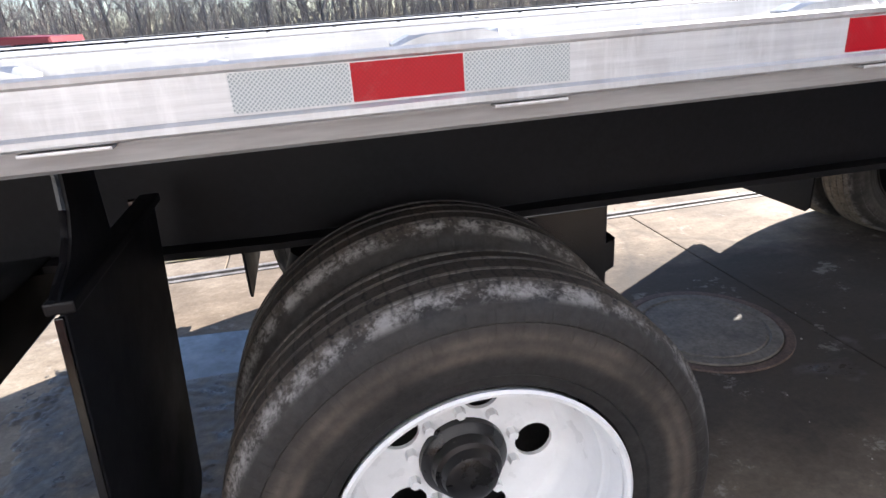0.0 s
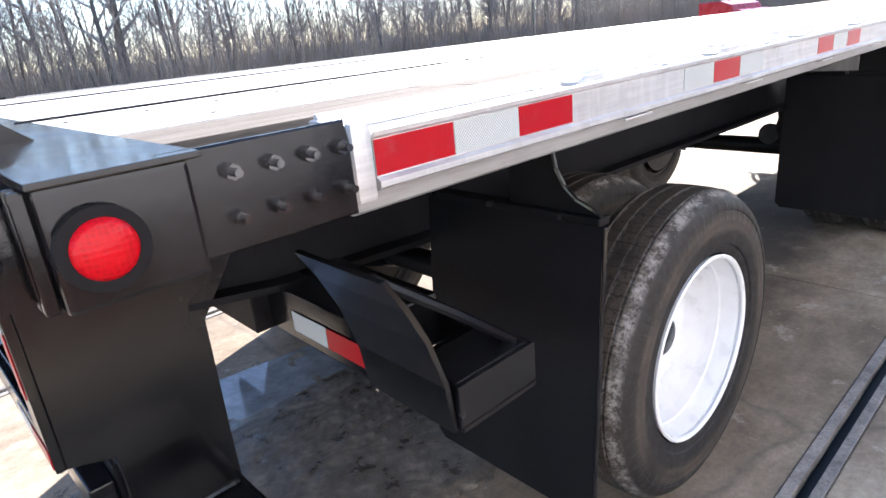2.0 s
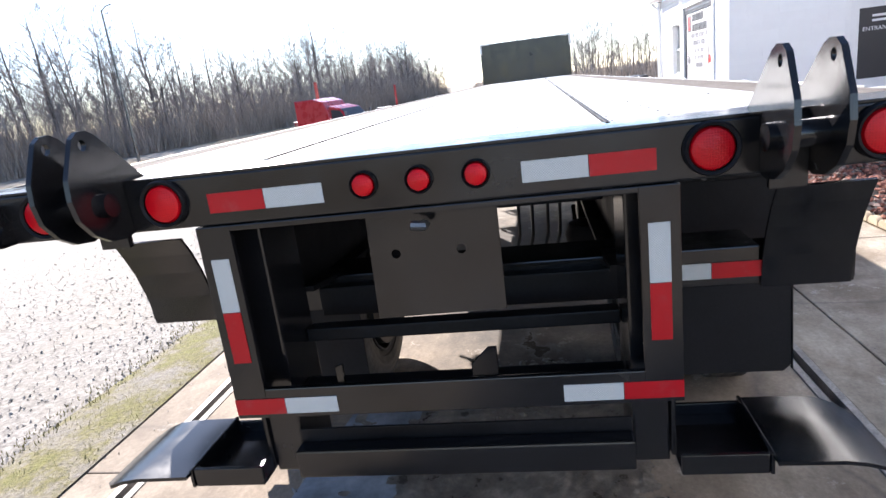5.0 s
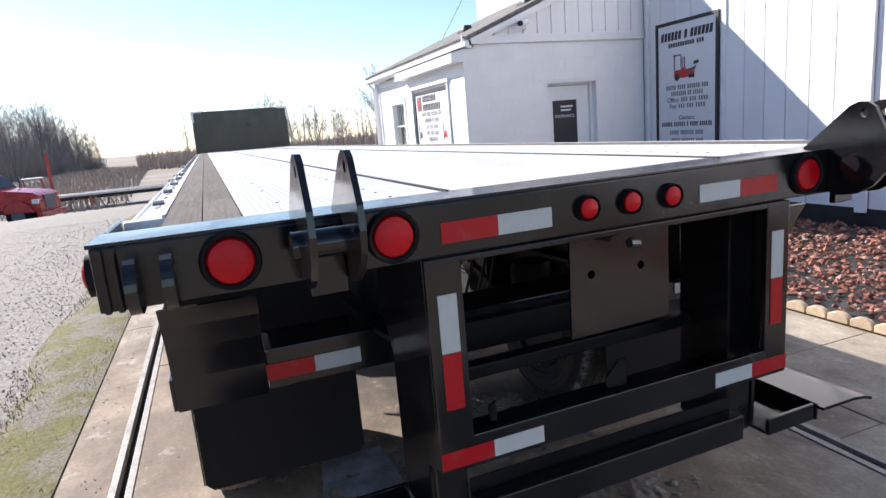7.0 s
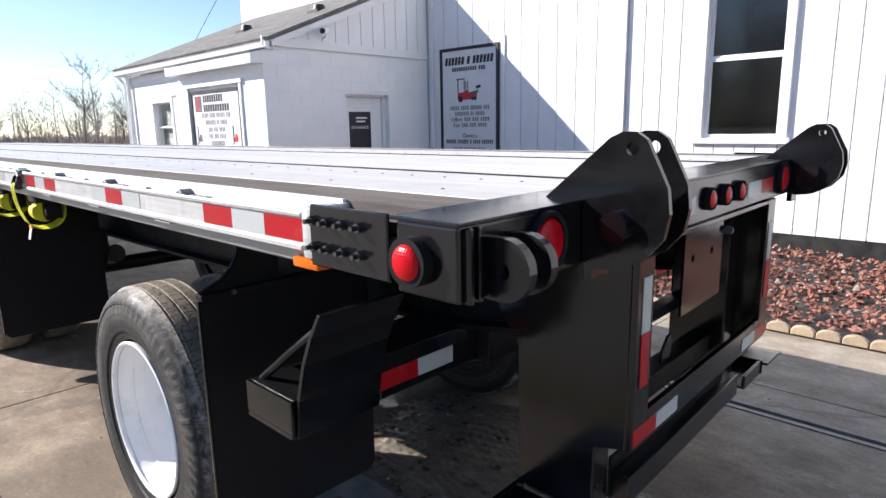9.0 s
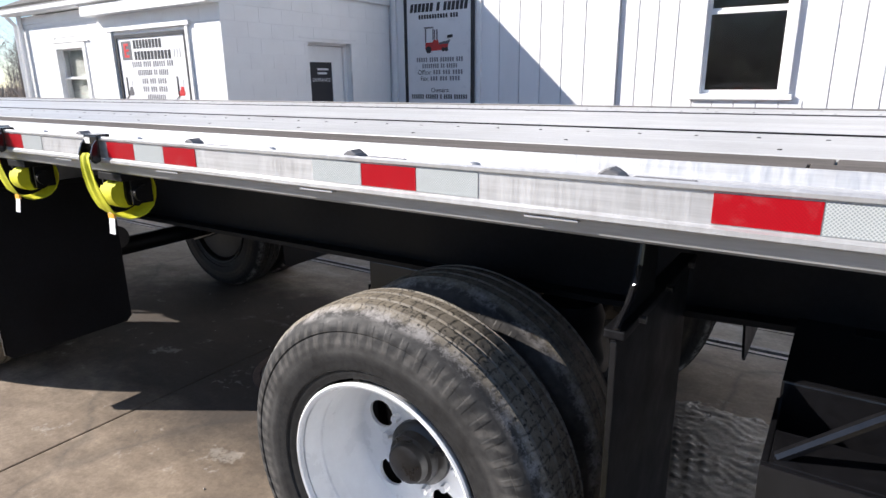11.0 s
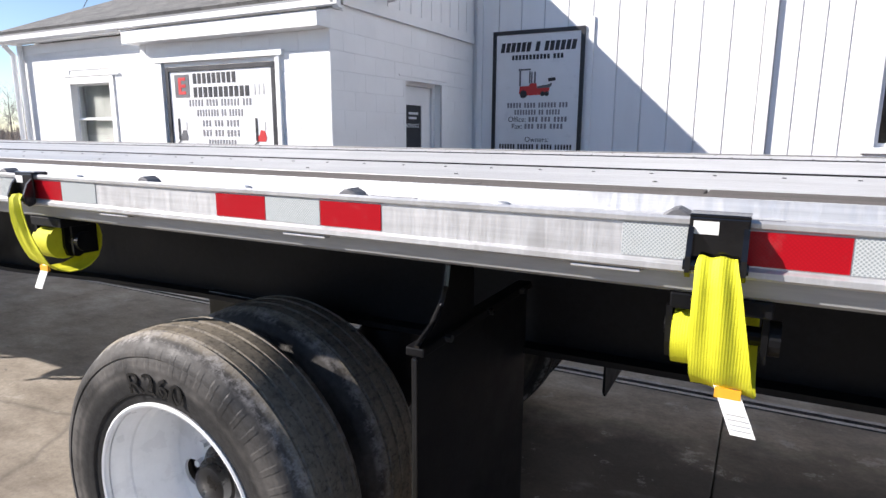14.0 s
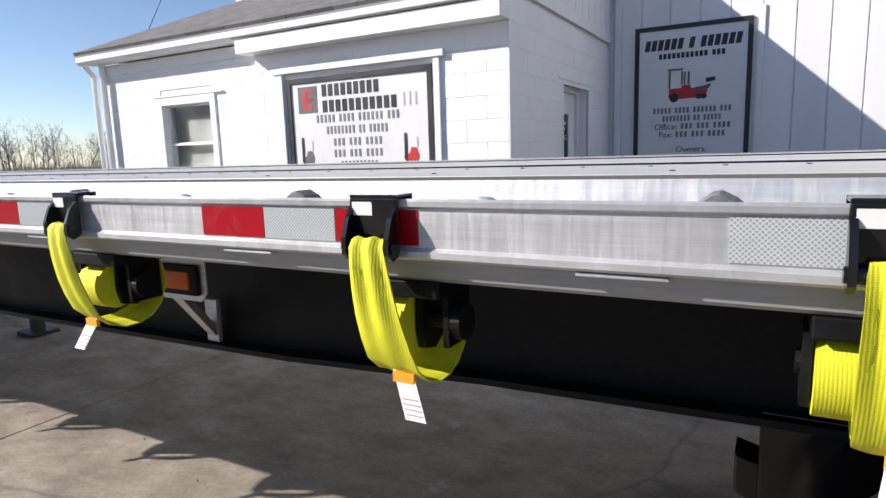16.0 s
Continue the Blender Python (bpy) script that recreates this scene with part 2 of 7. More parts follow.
    c = mix_of(t, scuff, c, mix_of(t, b, (0.14, 0.13, 0.125), (0.48, 0.46, 0.44)))
    # fine slits across the ribs of the tread
    slit = math_of(t, "PINGPONG", math_of(t, "ADD", math_of(t, "MULTIPLY", ang, 13.0), math_of(t, "MULTIPLY", math_of(t, "PINGPONG", sep.outputs[1], 0.0235), 5.0)), 0.5)
    slit = ramp_of(t, slit, [(0.03, 1.0), (0.1, 0.0)])
    tread = ramp_of(t, rad, [(0.510, 0.0), (0.513, 1.0)])
    slit = mix_of(t, 1.0, slit, tread, "MULTIPLY")
    deep = 0.55 if teeth else 0.12 if mud else 0.6
    c = mix_of(t, mix_of(t, 1.0, slit, (deep, deep, deep), "MULTIPLY"), c, (0.008, 0.008, 0.008))
    # pale dust packed in the grooves between the ribs
    off = math_of(t, "ABSOLUTE", math_of(t, "SUBTRACT", math_of(t, "ABSOLUTE", math_of(t, "SUBTRACT", math_of(t, "ABSOLUTE", sep.outputs[1]), 0.0505)), 0.0235))
    packed = mix_of(t, 1.0, ramp_of(t, off, [(0.0045, 0.1 if worn else 0.7 if mud else 0.06), (0.0075, 0.0)]), ramp_of(t, rad, [(0.50, 0.0), (0.505, 1.0)]), "MULTIPLY")
    packed = mix_of(t, 1.0, packed, ramp_of(t, noise_of(t, tc.outputs["Object"], 17, 5, 0.7), [(0.38, 0.2), (0.56, 1.0)]), "MULTIPLY")
    c = mix_of(t, packed, c, mix_of(t, b, (0.22, 0.20, 0.17), (0.42, 0.39, 0.34)))
    pits = mix_of(t, 1.0, ramp_of(t, noise_of(t, tc.outputs["Object"], 75, 3, 0.6), [(0.36, 0.45 if worn else 0.85), (0.44, 0.0)]), tread, "MULTIPLY")
    c = mix_of(t, pits, c, (0.01, 0.01, 0.01))
    t.links.new(c, p.inputs["Base Color"])
    p.inputs["Specular IOR Level"].default_value = 0.3
    t.links.new(ramp_of(t, a, [(0.3, 0.42), (0.7, 0.85)]), p.inputs["Roughness"])
    # moulded rings on the sidewall and scallops near the shoulder
    rings = math_of(t, "PINGPONG", rad, 0.011)
    rings = math_of(t, "MULTIPLY", rings, 20.0)
    sc = math_of(t, "SINE", math_of(t, "MULTIPLY", ang, 56.0))
    sc = mix_of(t, 1.0, ramp_of(t, sc, [(0.3, 0.0), (0.7, 1.0)]), ramp_of(t, rad, [(0.428, 0.0), (0.436, 0.6), (0.484, 0.6), (0.49, 0.0)]), "MULTIPLY")
    h = mix_of(t, 1.0, rings, sc, "ADD")
    h = mix_of(t, 0.4, h, noise_of(t, tc.outputs["Object"], 60, 4))
    h = mix_of(t, mix_of(t, 1.0, slit, (deep, deep, deep), "MULTIPLY"), h, (0.0, 0.0, 0.0))
    bump_of(t, p, h, 0.55, 0.005)
    return m


def within(t, position, centre, size):
    """Distance from a centre on the ground, in units of an ellipse's half axes."""
    mp = t.nodes.new("ShaderNodeMapping")
    mp.vector_type = "TEXTURE"
    mp.inputs["Location"].default_value = (*centre, 0)
    mp.inputs["Scale"].default_value = (*size, 1)
    t.links.new(position, mp.inputs["Vector"])
    ln = t.nodes.new("ShaderNodeVectorMath")
    ln.operation = "LENGTH"
    t.links.new(mp.outputs[0], ln.inputs[0])
    return ln.outputs["Value"]


def make_concrete(name, soil):
    """Concrete with mud film and damp patches; soil sets how far the mud spreads."""
    m, t, p = nodes_of(name)
    v = coords(t)
    big = noise_of(t, v, 0.55, 7, 0.62)
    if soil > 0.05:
        # dark mud trodden in round the manhole, darkened further for the trailer's shade
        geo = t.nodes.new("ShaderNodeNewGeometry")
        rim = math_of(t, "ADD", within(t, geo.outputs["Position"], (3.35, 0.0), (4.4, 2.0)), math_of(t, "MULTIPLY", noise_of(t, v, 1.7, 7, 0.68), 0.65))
        mud_and_shade = ramp_of(t, rim, [(0.66, 0.95), (0.92, 0.0)])
    mid = noise_of(t, coords(t, (1, 1.6, 1)), 2.3, 8, 0.7)
    fine = noise_of(t, v, 42, 5, 0.7)
    c = ramp_of(t, mid, [(0.32, (0.18, 0.15, 0.118)), (0.5, (0.285, 0.247, 0.198)), (0.68, (0.41, 0.362, 0.297))])
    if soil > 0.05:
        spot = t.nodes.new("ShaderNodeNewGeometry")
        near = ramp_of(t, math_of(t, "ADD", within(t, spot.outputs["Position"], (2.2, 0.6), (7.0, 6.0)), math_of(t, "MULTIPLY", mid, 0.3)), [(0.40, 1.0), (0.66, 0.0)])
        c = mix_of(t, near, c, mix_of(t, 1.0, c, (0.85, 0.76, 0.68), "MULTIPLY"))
    # muddy film
    mud = ramp_of(t, big, [(0.52 - soil, 0.0), (0.62 - soil, 0.9)])
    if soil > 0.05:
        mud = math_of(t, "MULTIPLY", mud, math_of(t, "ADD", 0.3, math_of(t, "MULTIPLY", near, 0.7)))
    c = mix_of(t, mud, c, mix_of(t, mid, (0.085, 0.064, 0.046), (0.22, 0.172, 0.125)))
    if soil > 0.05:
        c = mix_of(t, mud_and_shade, c, mix_of(t, mid, (0.021, 0.0165, 0.0135), (0.076, 0.061, 0.049)))
    # damp patches: darker and glossy
    wet_n = noise_of(t, coords(t, (0.8, 1.3, 1)), 1.15, 6, 0.62)
    wet = ramp_of(t, wet_n, [(0.63 if soil > 0.05 else 0.68, 0.0), (0.69 if soil > 0.05 else 0.76, 1.0)])
    c = mix_of(t, mix_of(t, 1.0, wet, (0.55, 0.55, 0.55), "MULTIPLY"), c, (0.075, 0.063, 0.054))
    if soil > 0.05:
        # standing wet along the lane beside the drain
        pos = t.nodes.new("ShaderNodeNewGeometry")
        reach = math_of(t, "ADD", within(t, pos.outputs["Position"], (6.3, 1.45), (3.6, 0.42)), math_of(t, "MULTIPLY", noise_of(t, v, 2.6, 7, 0.68), 0.95))
        film = ramp_of(t, reach, [(0.80, 1.0), (0.99, 0.0)])
        wet = math_of(t, "MAXIMUM", wet, film)
        c = mix_of(t, mix_of(t, 1.0, film, (0.5, 0.5, 0.5), "MULTIPLY"), c, (0.09, 0.08, 0.07))
    # pale worn spots
    pale = ramp_of(t, noise_of(t, v, 3.4, 7, 0.75), [(0.60, 0.0), (0.645, 0.6 - 4.5 * soil)])
    c = mix_of(t, pale, c, (0.52, 0.49, 0.44))
    c = mix_of(t, 0.35, c, ramp_of(t, fine, [(0.3, 0.25), (0.7, 0.75)]), "OVERLAY")
    # cracks
    vo = t.nodes.new("ShaderNodeTexVoronoi")
    vo.feature = "DISTANCE_TO_EDGE"
    vo.inputs["Scale"].default_value = 0.33
    wob = mix_of(t, 0.12, coords(t), noise_col(t, 3.0))
    t.links.new(wob, vo.inputs["Vector"])
    crack = ramp_of(t, vo.outputs["Distance"], [(0.0, 1.0), (0.006, 0.0)])
    c = mix_of(t, mix_of(t, 1.0, crack, (0.4, 0.4, 0.4), "MULTIPLY"), c, (0.05, 0.045, 0.04))
    t.links.new(c, p.inputs["Base Color"])
    t.links.new(mix_of(t, wet, (0.85, 0.85, 0.85), ramp_of(t, fine, [(0.35, 0.05), (0.65, 0.3)])), p.inputs["Roughness"])
    h = mix_of(t, wet, fine, (0.5, 0.5, 0.5))
    bump_of(t, p, h, 0.35, 0.004)
    return m


def noise_col(t, scale):
    n = t.nodes.new("ShaderNodeTexNoise")
    n.inputs["Scale"].default_value = scale
    n.inputs["Detail"].default_value = 4
    t.links.new(coords(t), n.inputs["Vector"])
    return n.outputs["Color"]


def make_ground():
    """Gravel yard; dry weeds and bare earth away from the yard."""
    m, t, p = nodes_of("gravel_and_earth")
    v = coords(t)
    fine = noise_of(t, v, 28, 6, 0.75)
    mid = noise_of(t, v, 1.3, 7, 0.65)
    far = noise_of(t, v, 0.045, 5, 0.55)
    g = ramp_of(t, fine, [(0.32, (0.085, 0.078, 0.07)), (0.5, (0.215, 0.20, 0.18)), (0.68, (0.40, 0.38, 0.35))])
    g = mix_of(t, ramp_of(t, mid, [(0.42, 0.0), (0.7, 0.55)]), g, (0.23, 0.205, 0.17))
    weeds = mix_of(t, mid, (0.13, 0.10, 0.06), (0.24, 0.19, 0.11))
    c = mix_of(t, ramp_of(t, far, [(0.47, 0.0), (0.56, 0.85)]), g, weeds)
    t.links.new(c, p.inputs["Base Color"])
    p.inputs["Roughness"].default_value = 0.95
    bump_of(t, p, fine, 0.4, 0.012)
    return m


def make_turf():
    m, t, p = nodes_of("mossy_winter_turf")
    v = coords(t)
    a = noise_of(t, v, 2.4, 8, 0.72)
    b = noise_of(t, v, 45, 5, 0.75)
    c = ramp_of(t, a, [(0.38, (0.20, 0.185, 0.16)), (0.48, (0.19, 0.17, 0.12)), (0.54, (0.15, 0.135, 0.055)), (0.64, (0.15, 0.145, 0.04))])
    c = mix_of(t, 0.6, c, ramp_of(t, b, [(0.3, 0.1), (0.7, 0.9)]), "OVERLAY")
    t.links.new(c, p.inputs["Base Color"])
    p.inputs["Roughness"].default_value = 0.95
    bump_of(t, p, b, 0.8, 0.015)
    return m


def make_tape(name, cell, line):
    """Prismatic sheeting: a lattice of small diamonds."""
    m, t, p = nodes_of(name)
    ws = []
    for sgn in (1, -1):
        w = t.nodes.new("ShaderNodeTexWave")
        w.bands_direction = "DIAGONAL"
        w.inputs["Scale"].default_value = 100
        t.links.new(coords(t, (1, 1, sgn)), w.inputs["Vector"])
        ws.append(w.outputs["Fac"])
    lat = math_of(t, "MAXIMUM", ws[0], ws[1])
    c = ramp_of(t, lat, [(0.72, cell), (0.92, line)])
    d = noise_of(t, coords(t), 25, 5)
    c = mix_of(t, ramp_of(t, d, [(0.55, 0.0), (0.8, 0.14)]), c, (0.3, 0.28, 0.27))
    t.links.new(c, p.inputs["Base Color"])
    p.inputs["Roughness"].default_value = 0.28
    p.inputs["Specular IOR Level"].default_value = 0.3
    bump_of(t, p, lat, 0.15, 0.001)
    return m


def make_web():
    m, t, p = nodes_of("yellow_webbing")
    w = t.nodes.new("ShaderNodeTexWave")
    w.bands_direction = "X"
    w.inputs["Scale"].default_value = 75
    w.inputs["Distortion"].default_value = 0.6
    t.links.new(coords(t), w.inputs["Vector"])
    w2 = t.nodes.new("ShaderNodeTexWave")
    w2.bands_direction = "Z"
    w2.inputs["Scale"].default_value = 130
    t.links.new(coords(t), w2.inputs["Vector"])
    a = noise_of(t, coords(t), 14, 4)
    c = ramp_of(t, a, [(0.3, (0.62, 0.60, 0.015)), (0.7, (0.82, 0.80, 0.03))])
    c = mix_of(t, 0.09, c, mix_of(t, 0.5, w.outputs["Color"], w2.outputs["Color"]), "MULTIPLY")
    t.links.new(c, p.inputs["Base Color"])
    p.inputs["Roughness"].default_value = 0.7
    bump_of(t, p, mix_of(t, 0.5, w.outputs["Color"], w2.outputs["Color"]), 0.35, 0.0015)
    return m


def make_lens(name, col):
    m, t, p = nodes_of(name)
    vo = t.nodes.new("ShaderNodeTexVoronoi")
    vo.inputs["Scale"].default_value = 160
    vo.inputs["Randomness"].default_value = 0.2
    t.links.new(coords(t), vo.inputs["Vector"])
    c = mix_of(t, ramp_of(t, vo.outputs["Distance"], [(0.1, 0.0), (0.6, 1.0)]), col, tuple(min(1, x * 1.35 + 0.001) for x in col))
    t.links.new(c, p.inputs["Base Color"])
    p.inputs["Roughness"].default_value = 0.3
    p.inputs["Specular IOR Level"].default_value = 0.25
    bump_of(t, p, vo.outputs["Distance"], 0.3, 0.003)
    return m


def make_glass():
    m, t, p = nodes_of("window_glass")
    p.inputs["Base Color"].default_value = (0.9, 0.93, 0.93, 1)
    p.inputs["Roughness"].default_value = 0.03
    p.inputs["Transmission Weight"].default_value = 1.0
    p.inputs["IOR"].default_value = 1.45
    return m


def make_shingle():
    m, t, p = nodes_of("grey_shingles")
    b = t.nodes.new("ShaderNodeTexBrick")
    b.inputs["Scale"].default_value = 1.0
    b.inputs["Brick Width"].default_value = 0.3
    b.inputs["Row Height"].default_value = 0.14
    b.inputs["Mortar Size"].default_value = 0.006
    b.inputs["Color1"].default_value = (0.12, 0.12, 0.115, 1)
    b.inputs["Color2"].default_value = (0.19, 0.185, 0.175, 1)
    b.inputs["Mortar"].default_value = (0.03, 0.03, 0.03, 1)
    t.links.new(coords(t), b.inputs["Vector"])
    c = mix_of(t, 0.5, b.outputs["Color"], ramp_of(t, noise_of(t, coords(t), 60, 5), [(0.3, 0.2), (0.7, 0.8)]), "OVERLAY")
    t.links.new(c, p.inputs["Base Color"])
    p.inputs["Roughness"].default_value = 0.95
    return m


def make_lava():
    m, t, p = nodes_of("red_lava_rock")
    g = t.nodes.new("ShaderNodeNewGeometry")
    c = ramp_of(t, g.outputs["Random Per Island"], [(0.0, (0.10, 0.045, 0.035)), (0.45, (0.22, 0.085, 0.06)), (0.8, (0.32, 0.14, 0.10)), (1.0, (0.30, 0.24, 0.21))])
    c = mix_of(t, 0.6, c, ramp_of(t, noise_of(t, coords(t), 60, 5, 0.75), [(0.3, 0.15), (0.7, 0.85)]), "OVERLAY")
    t.links.new(c, p.inputs["Base Color"])
    p.inputs["Roughness"].default_value = 0.95
    bump_of(t, p, noise_of(t, coords(t), 90, 4), 0.7, 0.008)
    return m


TYRE_TOOTHED, TYRE_MUDDY = make_tyre("toothed_tyre_rubber", True, True), make_tyre("muddy_tyre_rubber", False, True)
ALU, DECK, WOOD, TYRE, CONCRETE, GROUND, TURF = make_alu(), make_deck(), make_wood(), make_tyre("dusty_tyre_rubber", False, False), make_concrete("stained_concrete", 0.03), make_ground(), make_turf()
TAPE_RED = make_tape("red_reflective_tape", (0.40, 0.004, 0.011), (0.33, 0.003, 0.009))
TAPE_WHITE = make_tape("silver_reflective_tape", (0.29, 0.325, 0.325), (0.56, 0.58, 0.58))
WEB, LENS_RED, LENS_AMBER, GLASS = make_web(), make_lens("red_lamp_lens", (0.38, 0.001, 0.006)), make_lens("amber_lamp_lens", (0.50, 0.10, 0.004)), make_glass()
# the muddy slabs also carry the trailer's shade in their colour
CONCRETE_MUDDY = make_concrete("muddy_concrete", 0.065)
SHINGLE, LAVA = make_shingle(), make_lava()


def make_slop():
    """Wet churned mud: dark, glossy where water films it."""
    m, t, p = nodes_of("wet_mud")
    a = noise_of(t, coords(t), 9, 7, 0.7)
    f = noise_of(t, coords(t), 70, 5, 0.7)
    c = ramp_of(t, a, [(0.3, (0.055, 0.047, 0.039)), (0.5, (0.12, 0.103, 0.085)), (0.7, (0.27, 0.237, 0.195))])
    c = mix_of(t, 0.3, c, ramp_of(t, f, [(0.3, 0.2), (0.7, 0.8)]), "OVERLAY")
    t.links.new(c, p.inputs["Base Color"])
    t.links.new(ramp_of(t, a, [(0.38, 0.24), (0.6, 0.65)]), p.inputs["Roughness"])
    bump_of(t, p, f, 0.5, 0.004)
    return m


def make_puddle():
    m, t, p = nodes_of("puddle_water")
    a = noise_of(t, coords(t), 5, 6, 0.65)
    t.links.new(ramp_of(t, a, [(0.35, (0.15, 0.165, 0.185)), (0.65, (0.30, 0.335, 0.375))]), p.inputs["Base Color"])
    p.inputs["Roughness"].default_value = 0.07
    p.inputs["IOR"].default_value = 1.5
    bump_of(t, p, noise_of(t, coords(t), 22, 3), 0.06, 0.004)
    return m


SLOP, PUDDLE = make_slop(), make_puddle()


# ---------------------------------------------------------------- mesh tools
def thing(name, at, label, category, group="", kind=""):
    ob = new(name)
    ob.location = at
    ob.empty_display_size = 0.2
    return tagged(ob, label, category, group, kind)


def base_of(ob):
    p = Vector((0, 0, 0))
    while ob:
        p += ob.location
        ob = ob.parent
    return p


SHIFT = [0.0]  # how far aft the rear assembly is set; it stands slightly out of square


def part(name, bm, material, parent, label="", smooth=False):
    """One mesh object from a bmesh in world places, under a thing or a part."""
    me = bpy.data.meshes.new(name)
    off = base_of(parent) if parent else Vector((0, 0, 0))
    if SHIFT[0]:
        for v in bm.verts:
            v.co.x += SHIFT[0] - 0.0219 * v.co.y
    if parent:
        bmesh.ops.translate(bm, verts=bm.verts, vec=-off)
    bmesh.ops.recalc_face_normals(bm, faces=bm.faces)
    bm.to_mesh(me)
    bm.free()
    me.materials.append(material)
    if smooth:
        me.shade_smooth()
        me.set_sharp_from_angle(angle=radians(38))
    ob = new(name, me)
    if parent:
        ob.parent = parent
    if label:
        tagged(ob, label)
    return ob


def repeat(ob, at, parent, turn=0):
    """Another object on the same mesh."""
    o = new(ob.name.split(".")[0], ob.data)
    o.parent = parent
    o.location = Vector(at) - base_of(parent)
    o.rotation_euler = (0, 0, turn)
    return o


def bx(x0, x1, y0, y1, z0, z1, bevel=0.0, bm=None):
    bm = bm or bmesh.new()
    vs = [bm.verts.new((x, y, z)) for x in (x0, x1) for y in (y0, y1) for z in (z0, z1)]
    fs = [(0, 1, 3, 2), (4, 6, 7, 5), (0, 4, 5, 1), (2, 3, 7, 6), (0, 2, 6, 4), (1, 5, 7, 3)]
    made = [bm.faces.new([vs[i] for i in f]) for f in fs]
    if bevel:
        es = list({e for f in made for e in f.edges})
        bmesh.ops.bevel(bm, geom=es, offset=bevel, segments=2, affect="EDGES", profile=0.6)
    return bm


def prism(pts, axis, a, b, bm=None, bevel=0.0):
    """A polygon drawn across an axis ('x': y,z; 'y': x,z; 'z': x,y), drawn out from a to b."""
    bm = bm or bmesh.new()

    def at(p, c):
        return (c, p[0], p[1]) if axis == "x" else (p[0], c, p[1]) if axis == "y" else (p[0], p[1], c)
    v0 = [bm.verts.new(at(p, a)) for p in pts]
    v1 = [bm.verts.new(at(p, b)) for p in pts]
    fs = [bm.faces.new(v0), bm.faces.new(v1[::-1])]
    for i in range(len(pts)):
        j = (i + 1) % len(pts)
        fs.append(bm.faces.new((v0[i], v1[i], v1[j], v0[j])))
    if bevel:
        bmesh.ops.bevel(bm, geom=list({e for f in fs[:2] for e in f.edges}), offset=bevel, segments=1, affect="EDGES")
    return bm


def rod(p0, p1, r, seg=12, r1=None, bm=None, cap=True):
    bm = bm or bmesh.new()
    p0, p1 = Vector(p0), Vector(p1)
    d = p1 - p0
    m = Matrix.Translation((p0 + p1) / 2) @ d.to_track_quat("Z", "Y").to_matrix().to_4x4()
    bmesh.ops.create_cone(bm, cap_ends=cap, segments=seg, radius1=r, radius2=r if r1 is None else r1, depth=d.length, matrix=m)
    return bm


def pipe(pts, r, seg=8, bm=None):
    """A round tube along points."""
    bm = bm or bmesh.new()
    pts = [Vector(p) for p in pts]
    rings = []
    for i, p in enumerate(pts):
        d = (pts[min(i + 1, len(pts) - 1)] - pts[max(i - 1, 0)]).normalized()
        u = d.orthogonal().normalized() if not rings else (ref - d * ref.dot(d)).normalized()
        ref = u
        w = d.cross(u)
        rings.append([bm.verts.new(p + r * (math.cos(a) * u + math.sin(a) * w)) for a in [2 * math.pi * k / seg for k in range(seg)]])
    for a, b in zip(rings, rings[1:]):
        for k in range(seg):
            bm.faces.new((a[k], a[(k + 1) % seg], b[(k + 1) % seg], b[k]))
    bm.faces.new(rings[0][::-1])
    bm.faces.new(rings[-1])
    return bm


def turned(profile, seg=72, bm=None, close=False):
    """A profile of (radius, y) turned about the y axis."""
    bm = bm or bmesh.new()
    rings = []
    for r, y in profile:
        rings.append([bm.verts.new((r * math.cos(2 * math.pi * k / seg), y, r * math.sin(2 * math.pi * k / seg))) for k in range(seg)])
    pairs = list(zip(rings, rings[1:])) + ([(rings[-1], rings[0])] if close else [])
    for a, b in pairs:
        for k in range(seg):
            bm.faces.new((a[k], a[(k + 1) % seg], b[(k + 1) % seg], b[k]))
    return bm


def plate_with_holes(outer, holes, y, thick, bm=None):
    """A flat plate in the xz plane with round holes (x, z, r), from y to y + thick."""
    bm = bm or bmesh.new()
    loops = [outer] + [[(x + r * math.cos(-2 * math.pi * k / 20), z + r * math.sin(-2 * math.pi * k / 20)) for k in range(20)] for x, z, r in holes]
    edges, rims = [], []
    for lp in loops:
        vs = [bm.verts.new((p[0], y, p[1])) for p in lp]
        rims.append(vs)
        edges += [bm.edges.new((vs[i], vs[(i + 1) % len(vs)])) for i in range(len(vs))]
    res = bmesh.ops.triangle_fill(bm, use_beauty=True, use_dissolve=False, edges=edges)
    faces = [f for f in res["geom"] if isinstance(f, bmesh.types.BMFace)]
    ext = bmesh.ops.extrude_face_region(bm, geom=faces)
    bmesh.ops.translate(bm, verts=[v for v in ext["geom"] if isinstance(v, bmesh.types.BMVert)], vec=(0, thick, 0))
    return bm


def circle_pts(r, n=48, cx=0, cz=0):
    return [(cx + r * math.cos(2 * math.pi * k / n), cz + r * math.sin(2 * math.pi * k / n)) for k in range(n)]


def from_arrays(name, verts, faces, material, kind="", label="", category=""):
    me = bpy.data.meshes.new(name)
    me.from_pydata(verts, [], faces)
    me.materials.append(material)
    return tagged(new(name, me), label, category, "", kind)


# ---------------------------------------------------------------- ground
def smooth01(a, b, v):
    u = np.clip((v - a) / (b - a), 0, 1)
    return u * u * (3 - 2 * u)


